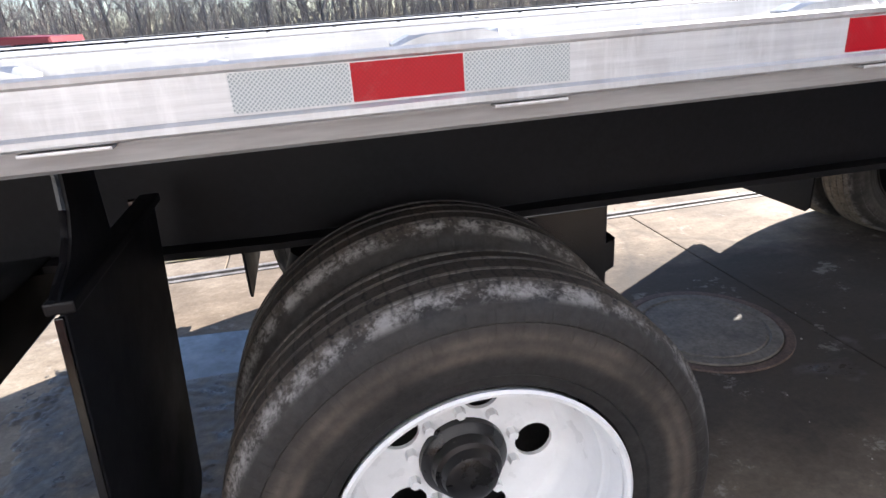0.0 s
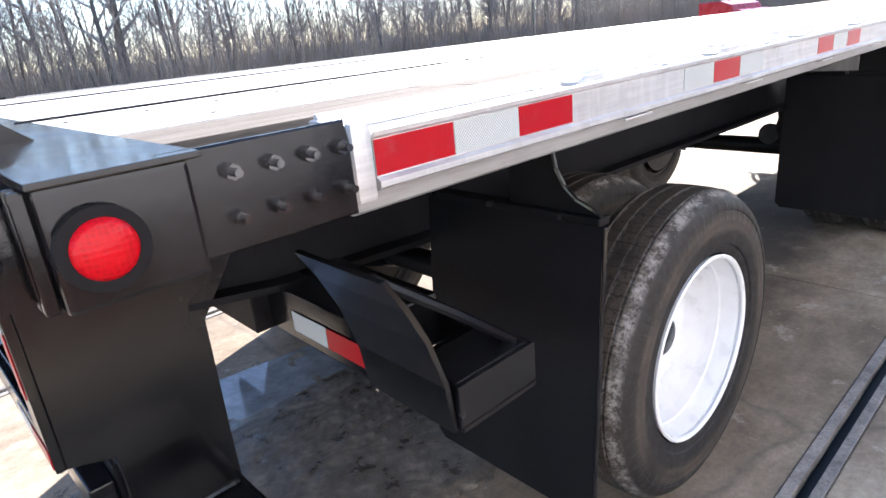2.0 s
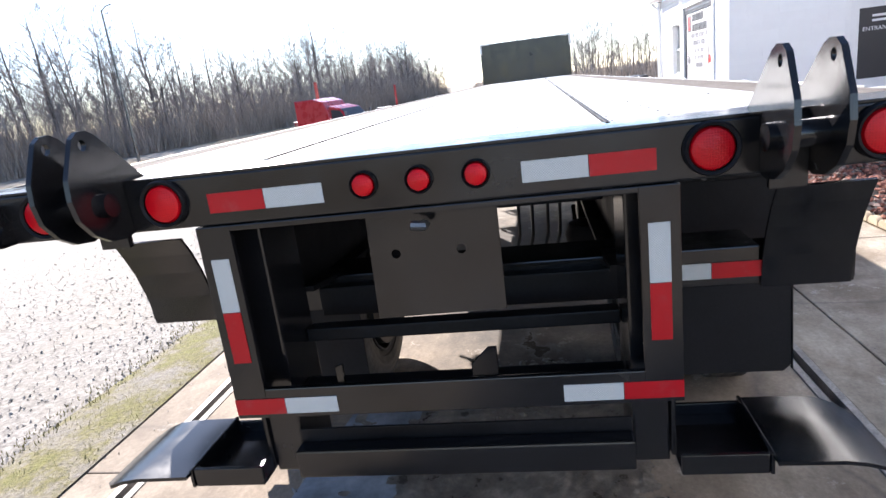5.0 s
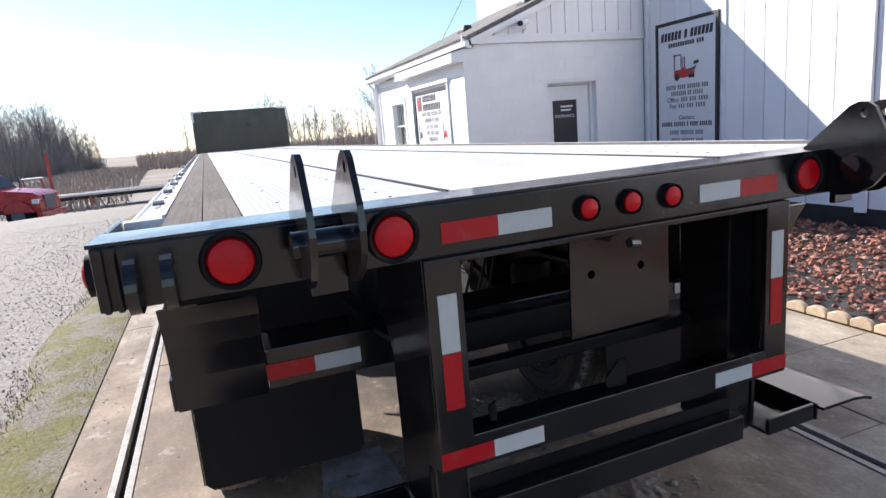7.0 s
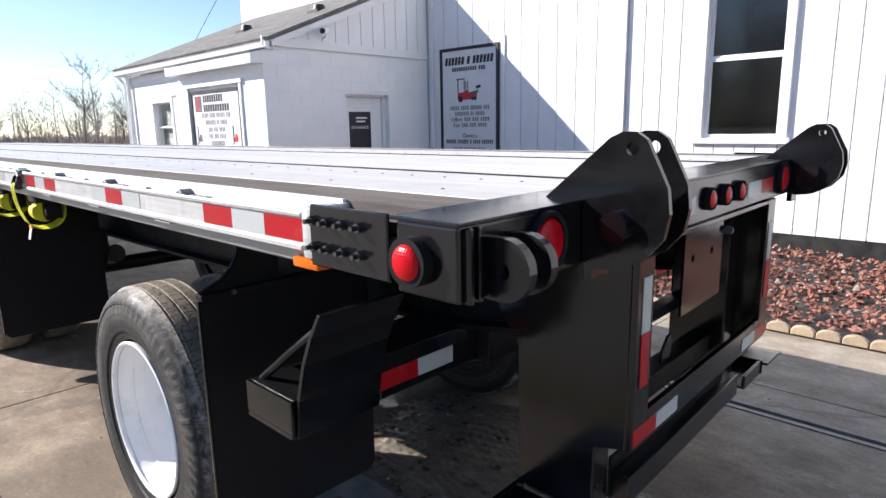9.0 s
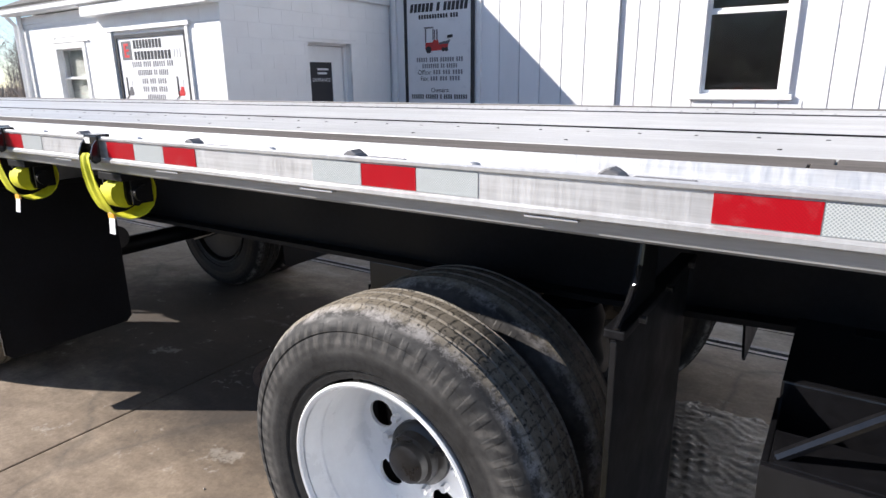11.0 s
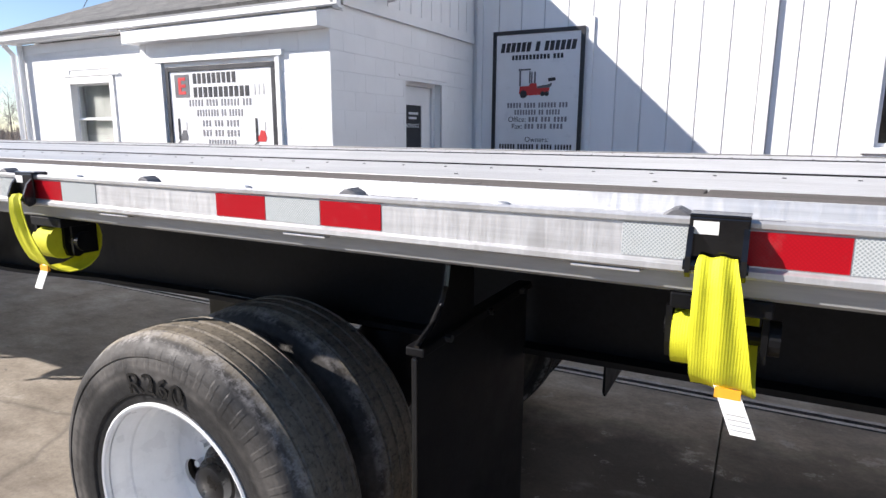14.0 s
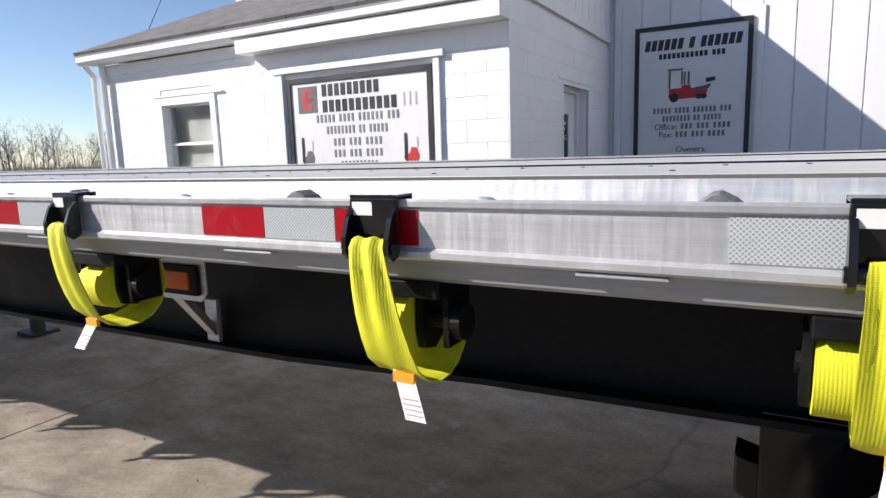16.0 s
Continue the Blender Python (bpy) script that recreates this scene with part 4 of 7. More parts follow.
def sash_window(name, a, b, z0, z1, meet, wall, depth, label, bar=0.045, room=ROOM):
    """A double-hung window across x in a wall that faces +y."""
    w = thing(name, ((a + b) / 2, wall, z0), label, "window", kind="structure")
    f = bmesh.new()
    for q in ((a - 0.06, a + 0.03, z0 - 0.06, z1 + 0.06), (b - 0.03, b + 0.06, z0 - 0.06, z1 + 0.06)):
        bx(q[0], q[1], wall - depth, wall + 0.02, q[2], q[3], 0.004, f)
    part("jamb", f, TRIM, w)
    part("head", bx(a + 0.03, b - 0.03, wall - depth, wall + 0.02, z1 - 0.03, z1 + 0.06, 0.004), TRIM, w)
    part("sill", bx(a - 0.1, b + 0.1, wall - depth, wall + 0.05, z0 - 0.075, z0 - 0.005, 0.006), TRIM, w)
    for n_, (q0, q1, yy) in enumerate(((z0, meet, wall - 0.05), (meet - 0.01, z1 - 0.03, wall - 0.08))):
        s = bmesh.new()
        for u in ((a + 0.03, a + 0.03 + bar, q0, q1), (b - 0.03 - bar, b - 0.03, q0, q1), (a + 0.03 + bar, b - 0.03 - bar, q0, q0 + bar), (a + 0.03 + bar, b - 0.03 - bar, q1 - bar + 0.005, q1)):
            bx(u[0], u[1], yy - 0.03, yy, u[2], u[3], 0.003, s)
        sash = part("sash", s, TRIM, w)
        g = part("pane", bx(a + 0.025 + bar, b - 0.025 - bar, yy - 0.018, yy - 0.014, q0 + bar - 0.005, q1 - bar + 0.01), GLASS, sash)
        g.visible_shadow = False
    # added lining of the unseen room, with its light level put into colour
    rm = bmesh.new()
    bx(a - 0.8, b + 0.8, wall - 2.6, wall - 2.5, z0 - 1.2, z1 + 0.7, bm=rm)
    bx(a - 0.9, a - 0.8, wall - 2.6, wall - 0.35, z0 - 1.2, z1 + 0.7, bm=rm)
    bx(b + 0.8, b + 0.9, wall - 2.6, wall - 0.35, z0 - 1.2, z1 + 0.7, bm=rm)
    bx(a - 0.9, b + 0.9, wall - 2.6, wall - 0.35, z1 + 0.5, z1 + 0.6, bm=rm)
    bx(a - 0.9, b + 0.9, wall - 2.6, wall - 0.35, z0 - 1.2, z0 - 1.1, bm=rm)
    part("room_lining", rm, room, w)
    return w


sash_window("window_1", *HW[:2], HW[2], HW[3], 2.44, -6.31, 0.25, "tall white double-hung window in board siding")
wing_win = sash_window("window_2", *WIN[:2], WIN[2], WIN[3], 1.735, YW, 0.2, "white double-hung window in the block wall", 0.026, ROOM_PALE)
# pale card added behind the glass to give the pane its reflected brightness
part("blind", bx(WIN[0] + 0.06, WIN[1] - 0.06, YW - 0.155, YW - 0.15, WIN[2] + 0.02, WIN[3] - 0.04), PANE_REFLECTION, wing_win, "pale card inside the pane for the reflected yard and sky")
part("drip_cap", bx(WIN[0] - 0.2, WIN[1] + 0.12, YW, YW + 0.03, WIN[3] + 0.07, WIN[3] + 0.095, 0.003), TRIM, wing_win)
# entrance door
door = thing("door_1", (XW + 0.12, -4.76, 0), "white entrance door with dark glass in a deep reveal", "door", kind="structure")
xs = XW + 0.14
f = bmesh.new()
bx(xs - 0.04, xs + 0.05, DOOR[0], DOOR[0] + 0.06, 0, DOOR[3], 0.004, f)
bx(xs - 0.04, xs + 0.05, DOOR[1] - 0.06, DOOR[1], 0, DOOR[3], 0.004, f)
bx(xs - 0.04, xs + 0.05, DOOR[0] + 0.06, DOOR[1] - 0.06, DOOR[3] - 0.06, DOOR[3], 0.004, f)
part("door_frame", f, TRIM, door)
GL = (-4.99, -4.51, 1.02, 1.92)
s = bmesh.new()
bx(xs, xs + 0.045, DOOR[0] + 0.065, GL[0], 0.02, DOOR[3] - 0.065, bm=s)
bx(xs, xs + 0.045, GL[1], DOOR[1] - 0.065, 0.02, DOOR[3] - 0.065, bm=s)
bx(xs, xs + 0.045, GL[0], GL[1], 0.02, GL[2], bm=s)
bx(xs, xs + 0.045, GL[0], GL[1], GL[3], DOOR[3] - 0.065, bm=s)
leaf = part("door_leaf", s, TRIM, door)
part("glass", bx(xs + 0.012, xs + 0.03, GL[0], GL[1], GL[2], GL[3]), SIGN_BLACK, leaf, "dark glass panel")
part("lever", pipe([(xs - 0.004, -5.15, 1.0), (xs - 0.05, -5.14, 1.0), (xs - 0.05, -5.04, 1.0)], 0.012), STEEL, leaf)


def lettering(name, words, size, at, material, parent, face="y"):
    """Words in the built-in font, as a flat mesh; face 'y': reads along -x in a wall that faces +y; 'x': in a wall that faces -x."""
    cu = bpy.data.curves.new(name, "FONT")
    cu.body, cu.size, cu.align_x, cu.extrude = words, size, "CENTER", 0.001
    tmp = bpy.data.objects.new(name, cu)
    scene.collection.objects.link(tmp)
    me = bpy.data.meshes.new_from_object(tmp)
    bpy.data.objects.remove(tmp)
    me.name = name
    me.materials.clear()
    me.materials.append(material)
    rot = Matrix(((-1, 0, 0), (0, 0, 1), (0, 1, 0))) if face == "y" else Matrix(((0, 0, -1), (-1, 0, 0), (0, 1, 0)))
    me.transform(rot.to_4x4())
    ob = new(name, me)
    ob.parent = parent
    ob.location = Vector(at) - base_of(parent)
    return ob


def bars(name, a, b, z0, z1, material, parent, y, words, fill=0.6, slant=0.0):
    """A line of writing from a down to b as plain upright bars, one mesh a word; words gives the count of bars in each."""
    pitch = (a - b) / (sum(words) + 0.7 * (len(words) - 1))
    x = a
    for count in words:
        wm = bmesh.new()
        for k in range(count):
            x0 = x - (k + 0.5 + fill / 2) * pitch
            prism([(x0, z0), (x0 + fill * pitch, z0), (x0 + fill * pitch - slant, z1), (x0 - slant, z1)], "y", y, y + 0.002, wm)
        part(name, wm, material, parent)["kind"] = "stuff"
        x -= (count + 0.7) * pitch


lettering("lettering", "ENTRANCE", 0.075, (xs + 0.006, -4.75, 1.63), SIGN_WHITE, leaf, "x")
for k, wdt in enumerate((0.24, 0.2)):
    part("writing_bar", bx(xs + 0.006, xs + 0.009, -4.67 - wdt, -4.67, 1.80 - 0.06 * k, 1.83 - 0.06 * k), SIGN_WHITE, leaf)


def sign_board(name, a, b, z0, z1, y, label):
    s_ = thing(name, ((a + b) / 2, y, z0), label, "sign")
    part("panel", bx(a, b, y, y + 0.02, z0, z1), SIGN_WHITE, s_)
    fr = bmesh.new()
    w = 0.045
    for q in ((a - 0.01, a + w, z0 - 0.01, z1 + 0.01), (b - w, b + 0.01, z0 - 0.01, z1 + 0.01)):
        bx(q[0], q[1], y - 0.002, y + 0.035, q[2], q[3], 0.003, fr)
    for q in ((z0 - 0.01, z0 + w), (z1 - w, z1 + 0.01)):
        bx(a + w, b - w, y - 0.002, y + 0.035, q[0], q[1], 0.003, fr)
    part("border", fr, SIGN_BLACK, s_)
    return s_


# sign on the tall wall: dark bars for the firm's name and address, a small drawing of a lift truck
s1 = sign_board("wall_sign", 5.46, 6.80, 0.55, 3.0, -6.305, "white wall sign with black border, printed lines and a truck drawing")
c1, ys_ = 6.13, -6.283
bars("name_bar", 6.70, 5.57, 2.712, 2.843, SIGN_BLACK, s1, ys_, (6, 1, 6), 0.76, 0.022)
bars("name_bar", 6.52, 5.74, 2.602, 2.668, SIGN_BLACK, s1, ys_, (11, 3), 0.7)
# the drawing: a lift truck with an open cab, red body, grey bed and raised fork head
part("drawing_body", prism([(6.39, 2.13), (6.38, 2.23), (6.24, 2.235), (6.22, 2.27), (6.13, 2.27), (6.12, 2.22), (5.93, 2.20), (5.95, 2.11), (6.30, 2.10)], "y", ys_, ys_ + 0.002), SIGN_RED, s1)
cab = bmesh.new()
for q in ((6.365, 6.39, 2.235, 2.45), (6.22, 6.24, 2.275, 2.44), (6.22, 6.405, 2.452, 2.475), (6.14, 6.165, 2.275, 2.43), (6.19, 6.21, 2.275, 2.43)):
    bx(q[0], q[1], ys_, ys_ + 0.0025, q[2], q[3], bm=cab)
part("drawing_cab", cab, TRUCK_GREY, s1)
part("drawing_bed", prism([(6.115, 2.225), (5.95, 2.25), (5.90, 2.27), (5.90, 2.24), (5.925, 2.205), (6.11, 2.195)], "y", ys_ + 0.0025, ys_ + 0.004), TRUCK_GREY, s1)
part("drawing_lift", prism([(5.955, 2.335), (5.85, 2.345), (5.845, 2.30), (5.95, 2.285)], "y", ys_, ys_ + 0.003), SIGN_BLACK, s1)
for wx, wr in ((6.32, 0.056), (6.03, 0.034), (5.97, 0.034)):
    b_ = bmesh.new()
    rod((wx, ys_, 2.12), (wx, ys_ + 0.005, 2.12), wr, 18, bm=b_)
    part("drawing_wheel", b_, SIGN_BLACK, s1)
bars("writing_bar", 6.575, 5.65, 1.928, 1.998, SIGN_MID, s1, ys_, (5, 4, 6, 3))
bars("writing_bar", 6.46, 5.76, 1.828, 1.898, SIGN_MID, s1, ys_, (8, 2, 5))
lettering("lettering", "Office:", 0.105, (6.41, ys_ + 0.002, 1.728), SIGN_BLACK, s1)
bars("number_bar", 6.24, 5.653, 1.728, 1.798, SIGN_MID, s1, ys_, (3, 3, 4))
lettering("lettering", "Fax:", 0.105, (6.41, ys_ + 0.002, 1.628), SIGN_BLACK, s1)
bars("number_bar", 6.30, 5.71, 1.628, 1.698, SIGN_MID, s1, ys_, (3, 3, 4))
lettering("lettering", "Owners:", 0.105, (6.10, ys_ + 0.002, 1.44), SIGN_BLACK, s1)
bars("name_bar", 6.69, 5.57, 1.335, 1.405, SIGN_BLACK, s1, ys_, (6, 6, 1, 4, 6))
for k in range(3):
    bars("writing_bar", 6.5 - 0.04 * k, 5.75, 1.20 - 0.13 * k, 1.27 - 0.13 * k, SIGN_MID, s1, ys_, (5, 7, 4))
part("side_trim", bx(5.33, 5.40, -6.31, -6.285, 0.5, 3.12, 0.003), TRIM, s1)
# sign in the bay of the low wing
s2 = sign_board("wall_sign", 7.9, 9.62, 0.85, 2.31, YB - 0.03, "white wall sign with black border, red emblem and printed lines")
fr = bmesh.new()
for q in ((7.8, 7.86, 0.8, 2.42), (9.66, 9.75, 0.8, 2.42)):
    bx(q[0], q[1], YB - 0.03, YB + 0.03, q[2], q[3], 0.004, fr)
bx(7.75, 9.8, YB - 0.03, YB + 0.045, 2.37, 2.43, 0.004, fr)
part("surround", fr, TRIM, s2)
ys_ = YB - 0.03 + 0.0215
part("emblem", bx(9.24, 9.487, ys_, ys_ + 0.002, 1.965, 2.228), TRUCK_GREY, s2, "dark square emblem")
mark_ = bx(9.375, 9.425, ys_ + 0.0025, ys_ + 0.004, 2.00, 2.195)
for zz in (2.00, 2.08, 2.16):
    bx(9.30, 9.374, ys_ + 0.0025, ys_ + 0.004, zz, zz + 0.035, bm=mark_)
part("emblem_stroke", mark_, SIGN_RED, s2, "red strokes on the emblem")
bars("name_bar", 9.185, 8.475, 2.118, 2.235, SIGN_BLACK, s2, ys_, (9,), 0.7)
bars("name_bar", 9.185, 8.275, 1.962, 2.078, SIGN_BLACK, s2, ys_, (11,), 0.7)
bars("name_bar", 8.235, 8.04, 1.975, 2.092, SIGN_GREY, s2, ys_, (3,), 0.3)
bars("writing_bar", 9.272, 8.252, 1.862, 1.938, SIGN_MID, s2, ys_, (5, 4, 6, 3), 0.5)
bars("writing_bar", 9.147, 8.39, 1.745, 1.822, SIGN_MID, s2, ys_, (8, 2, 5), 0.5)
bars("number_bar", 9.067, 8.46, 1.628, 1.70, SIGN_MID, s2, ys_, (3, 3, 4), 0.5)
bars("number_bar", 9.067, 8.457, 1.515, 1.588, SIGN_MID, s2, ys_, (3, 3, 4), 0.5)
bars("writing_bar", 8.98, 8.52, 1.40, 1.475, SIGN_MID, s2, ys_, (10,), 0.5)
for xx, mt in ((9.40, TRUCK_GREY), (8.14, SIGN_RED)):
    part("drawing_body", prism([(xx - 0.085, 1.50), (xx - 0.06, 1.58), (xx + 0.0, 1.585), (xx + 0.02, 1.53), (xx + 0.085, 1.50), (xx + 0.07, 1.46), (xx - 0.07, 1.46)], "y", ys_, ys_ + 0.002), mt, s2)
    part("drawing_mast", bx(xx + 0.045, xx + 0.075, ys_ + 0.0025, ys_ + 0.004, 1.47, 1.72), SIGN_BLACK, s2)
    part("drawing_guard", bx(xx - 0.075, xx - 0.06, ys_, ys_ + 0.002, 1.586, 1.68), SIGN_GREY, s2)
    part("drawing_fork", prism([(xx + 0.04, 1.45), (xx + 0.12, 1.405), (xx + 0.125, 1.415), (xx + 0.045, 1.468)], "y", ys_ + 0.0025, ys_ + 0.004), SIGN_BLACK, s2)
# security camera on the gable board
cctv = thing("security_camera", (XW - 0.1, -3.9, 3.1), "small white security camera bolted under the gable", "camera")
part("housing", rod((XW - 0.12, -3.95, 3.16), (XW - 0.34, -3.72, 3.10), 0.045, 14), TRIM, cctv)
part("lens_hood", rod((XW - 0.34, -3.72, 3.10), (XW - 0.37, -3.69, 3.09), 0.04, 14), SIGN_BLACK, cctv)
part("bracket", pipe([(XW - 0.02, -3.95, 3.05), (XW - 0.12, -3.93, 3.05), (XW - 0.18, -3.89, 3.12)], 0.016), TRIM, cctv)
# slanted yellow guard pipe on a guy wire, past the wing
guard = thing("guy_wire_guard", (14.7, -2.95, 0), "slanted bright yellow plastic guy wire guard", "guy guard")
part("sleeve", pipe([(14.7, -2.95, 0.0), (15.1, -3.95, 1.35)], 0.06, 10), YELLOW, guard)
part("wire", pipe([(15.1, -3.95, 1.35), (16.9, -8.4, 7.3)], 0.008, 5), STEEL, guard)


# ---------------------------------------------------------------- flatbed trailer
trailer = thing("flatbed_trailer", (7.5, 0, 0), "black flatbed trailer with aluminium deck and spread axles", "trailer")
XE = 16.25            # front end of the deck
DZ = 1.476            # deck top
HUB_Z = 0.503
W_IN, W_OUT = 1.005, 1.19   # edges of the hardwood strips
AXLES = (1.292, 4.552)

# deck planks and the wooden nailing strips
edges = [-W_IN + 0.002, -0.75, -0.475, -0.24, 0.0, 0.24, 0.475, 0.75, W_IN - 0.002]
for a, b in zip(edges, edges[1:]):
    ga = 0.009 if abs(abs(a) - 0.475) < 0.01 else 0.0012
    gb = 0.009 if abs(abs(b) - 0.475) < 0.01 else 0.0012
    part("deck_plank", bx(-0.30, XE, a + ga, b - gb, DZ - 0.04, DZ, 0.0025), DECK, trailer)
for s in (-1, 1):
    for lane, (wa, wb_) in enumerate(((W_IN, 0.5 * (W_IN + W_OUT)), (0.5 * (W_IN + W_OUT), W_OUT))):
        x = -0.30
        for ln in ((0.62, 2.9, 3.6, 2.9, 3.4, 4.0) if lane == 0 else (0.66, 3.3, 3.1, 3.4, 3.0, 4.0)):
            x1 = min(x + ln, XE)
            y0, y1 = sorted((s * (wa + 0.001), s * (wb_ - 0.001)))
            part("wood_plank", bx(x + 0.002, x1 - 0.002, y0, y1, DZ - 0.04, DZ - 0.002, 0.002), WOOD, trailer, "weathered grey hardwood strip")
            x = x1
for s in (-1, 1):
    # raised dark bar added beside each recessed joint strip to draw its dark line
    y0, y1 = sorted((s * 0.4695, s * 0.4805))
    part("joint_seal", bx(-0.30, XE, y0, y1, DZ - 0.03, DZ + 0.0045, 0.002), FLAP, trailer, "dark bar added along the deck joint")
# rows of dark screw heads beside the joints and along the outer planks
screws = bmesh.new()
for yy, gap, start in ((0.625, 0.152, -0.26), (-0.635, 0.152, -0.24), (-0.492, 0.152, -0.235), (0.90, 0.485, -0.30), (-0.90, 0.485, -0.30)):
    for k in range(int(14.0 / gap)):
        xx = start + (k + 0.5 * (gap > 0.3)) * gap
        rod((xx, yy, DZ - 0.001), (xx, yy, DZ + 0.002), 0.0065, 8, 0.0045, bm=screws)
part("deck_screws", screws, DARK, trailer)["kind"] = "stuff"

for s in (-1, 1):
    # side channel and rub rail
    prof = [(1.192, 1.477), (1.192, 1.335), (1.214, 1.335), (1.214, 1.438), (1.270, 1.438), (1.270, 1.449), (1.206, 1.449), (1.201, 1.477)]
    side = part("side_channel", prism([(s * y, z) for y, z in prof], "x", -0.03, XE), ALU, trailer, "mill-finish aluminium side channel")
    prof_low = [(1.215, 1.330), (1.262, 1.328), (1.270, 1.334), (1.276, 1.360), (1.276, 1.3655), (1.215, 1.3655)]
    part("lower_flange", prism([(s * y, z) for y, z in prof_low], "x", -0.03, XE), FLANGE, trailer, "dull grey lower flange of the side rail")
    prof = [(1.272, 1.372), (1.296, 1.366), (1.300, 1.370), (1.300, 1.379), (1.292, 1.384), (1.292, 1.441), (1.299, 1.445), (1.300, 1.452), (1.295, 1.456), (1.288, 1.455), (1.285, 1.449), (1.2715, 1.449), (1.2715, 1.438), (1.276, 1.432)]
    part("rub_rail", prism([(s * y, z) for y, z in prof], "x", 0.0, XE), ALU, trailer, "bright aluminium rub rail")
    y0, y1 = sorted((s * 1.17, s * 1.299))
    part("rail_end_block", bx(-0.040, -0.004, y0, y1, 1.352, 1.470, 0.009), ALU, trailer, "scuffed aluminium end block", True)
    # spacers with small hooked tops, rivets and lower lips
    y0, y1 = sorted((s * 1.214, s * 1.285))
    pocket = lip = dome = None
    step_p = 0.643 if s > 0 else 0.637
    for k in range(25):
        x = (0.67 if s > 0 else 0.62) + step_p * k
        if pocket is None:
            if s > 0:
                pb = prism([(x - 0.030, 1.446), (x + 0.022, 1.446), (x + 0.023, 1.455), (x + 0.010, 1.464), (x, 1.466), (x - 0.016, 1.458)], "y", 1.236, 1.278, bevel=0.003)
                bx(x - 0.15, x - 0.04, 1.245, 1.262, 1.446, 1.4515, 0.002, pb)
            else:
                pb = prism([(x - 0.085, 1.446), (x + 0.085, 1.446), (x + 0.086, 1.458), (x + 0.068, 1.468), (x + 0.045, 1.463), (x - 0.04, 1.461), (x - 0.062, 1.468), (x - 0.088, 1.458)], "y", -1.276, -1.226, bevel=0.006)
            pocket = part("stake_pocket", pb, POCKET if s > 0 else ALU, trailer, "dull grey stake pocket" if s > 0 else "scuffed aluminium stake pocket")
            lip = part("pocket_lip", bx(x + 0.05, x + 0.165, min(s * 1.262, s * 1.299), max(s * 1.262, s * 1.293), 1.3585, 1.3635, 0.0015), ALU, trailer)
            db = bmesh.new()
            bmesh.ops.create_uvsphere(db, u_segments=12, v_segments=6, radius=0.014)
            bmesh.ops.scale(db, verts=db.verts, vec=(1.3, 1, 0.6))
            bmesh.ops.translate(db, verts=db.verts, vec=(x + 0.31, s * 1.25, 1.449))
            dome = part("rivet", db, ALU, trailer, "", True)
        else:
            for o in (pocket, lip, dome):
                c = new(o.name.split(".")[0], o.data)
                c.parent = trailer
                c.location = (step_p * k, 0, 0)
    # reflective tape: strips of three, six inches each
    y0, y1 = sorted((s * 1.2915, s * 1.2935))
    STARTS = (0.0, 0.942, 1.906, 2.85, 3.792, 4.70, 5.568)
    for k in range(17):
        x = STARTS[k] if k < 7 else 5.568 + 0.925 * (k - 6)
        u = 0.1615 if k < 3 else 0.158 if k < 4 else 0.153
        for j in range(3):
            red = (j + k) % 2 == 0
            part("reflective_tape", bx(x + j * u + 0.001, x + (j + 1) * u - 0.001, y0, y1, 1.387, 1.4395), TAPE_RED if red else TAPE_WHITE, trailer)
    # bolted corner plate and side marker lamp
    y0, y1 = sorted((s * 1.296, s * 1.306))
    pts = [(-0.30, 1.345), (-0.047, 1.345), (-0.047, 1.45), (-0.052, 1.478), (-0.30, 1.478)]
    cp = part("corner_plate", prism(pts, "y", y0, y1, bevel=0.003), BLACK, trailer)
    for bxx in (-0.222, -0.168, -0.116, -0.066):
        for bz in (1.388, 1.444):
            part("bolt", rod((bxx, s * 1.304, bz), (bxx, s * 1.318, bz), 0.0105, 6, bm=rod((bxx, s * 1.312, bz), (bxx, s * 1.332, bz), 0.0055, 8)), BOLT, cp)
    lamp_b = part("side_marker", rod((-0.378, s * 1.300, 1.40), (-0.378, s * 1.334, 1.40), 0.046, 24), FLAP, trailer, "rubber grommet of the side lamp", True)
    lb = bmesh.new()
    bmesh.ops.create_uvsphere(lb, u_segments=24, v_segments=12, radius=0.034)
    bmesh.ops.scale(lb, verts=lb.verts, vec=(1, 0.45, 1))
    bmesh.ops.translate(lb, verts=lb.verts, vec=(-0.378, s * 1.332, 1.40))
    part("lens", lb, LENS_RED, lamp_b, "red round lens", True)
    # small amber lamp below the rail end
    if s > 0:
        part("amber_lamp", bx(-0.045, 0.052, 1.250, 1.292, 1.325, 1.3495, 0.007), LENS_AMBER, trailer, "amber lens under the rail", True)
    # amber lamps on aluminium brackets with a brace, along the side
    for xl in (6.53, 11.3):
        pts = [(xl - 0.10, 1.335), (xl - 0.10, 1.17), (xl - 0.075, 1.145), (xl + 0.075, 1.145), (xl + 0.10, 1.17), (xl + 0.10, 1.335)]
        y0, y1 = sorted((s * 0.965, s * 0.971))
        br = part("lamp_bracket", prism(pts, "y", y0, y1, bevel=0.001), ALU, trailer, "aluminium lamp bracket")
        y0, y1 = sorted((s * 0.969, s * 0.986))
        part("bezel", bx(xl - 0.080, xl + 0.080, y0, y1, 1.162, 1.246, 0.0075), FLAP, br, "", True)
        y0, y1 = sorted((s * 0.975, s * 0.994))
        part("lens", bx(xl - 0.055, xl + 0.055, y0, y1, 1.178, 1.230, 0.008), LENS_AMBER, br, "amber lens", True)
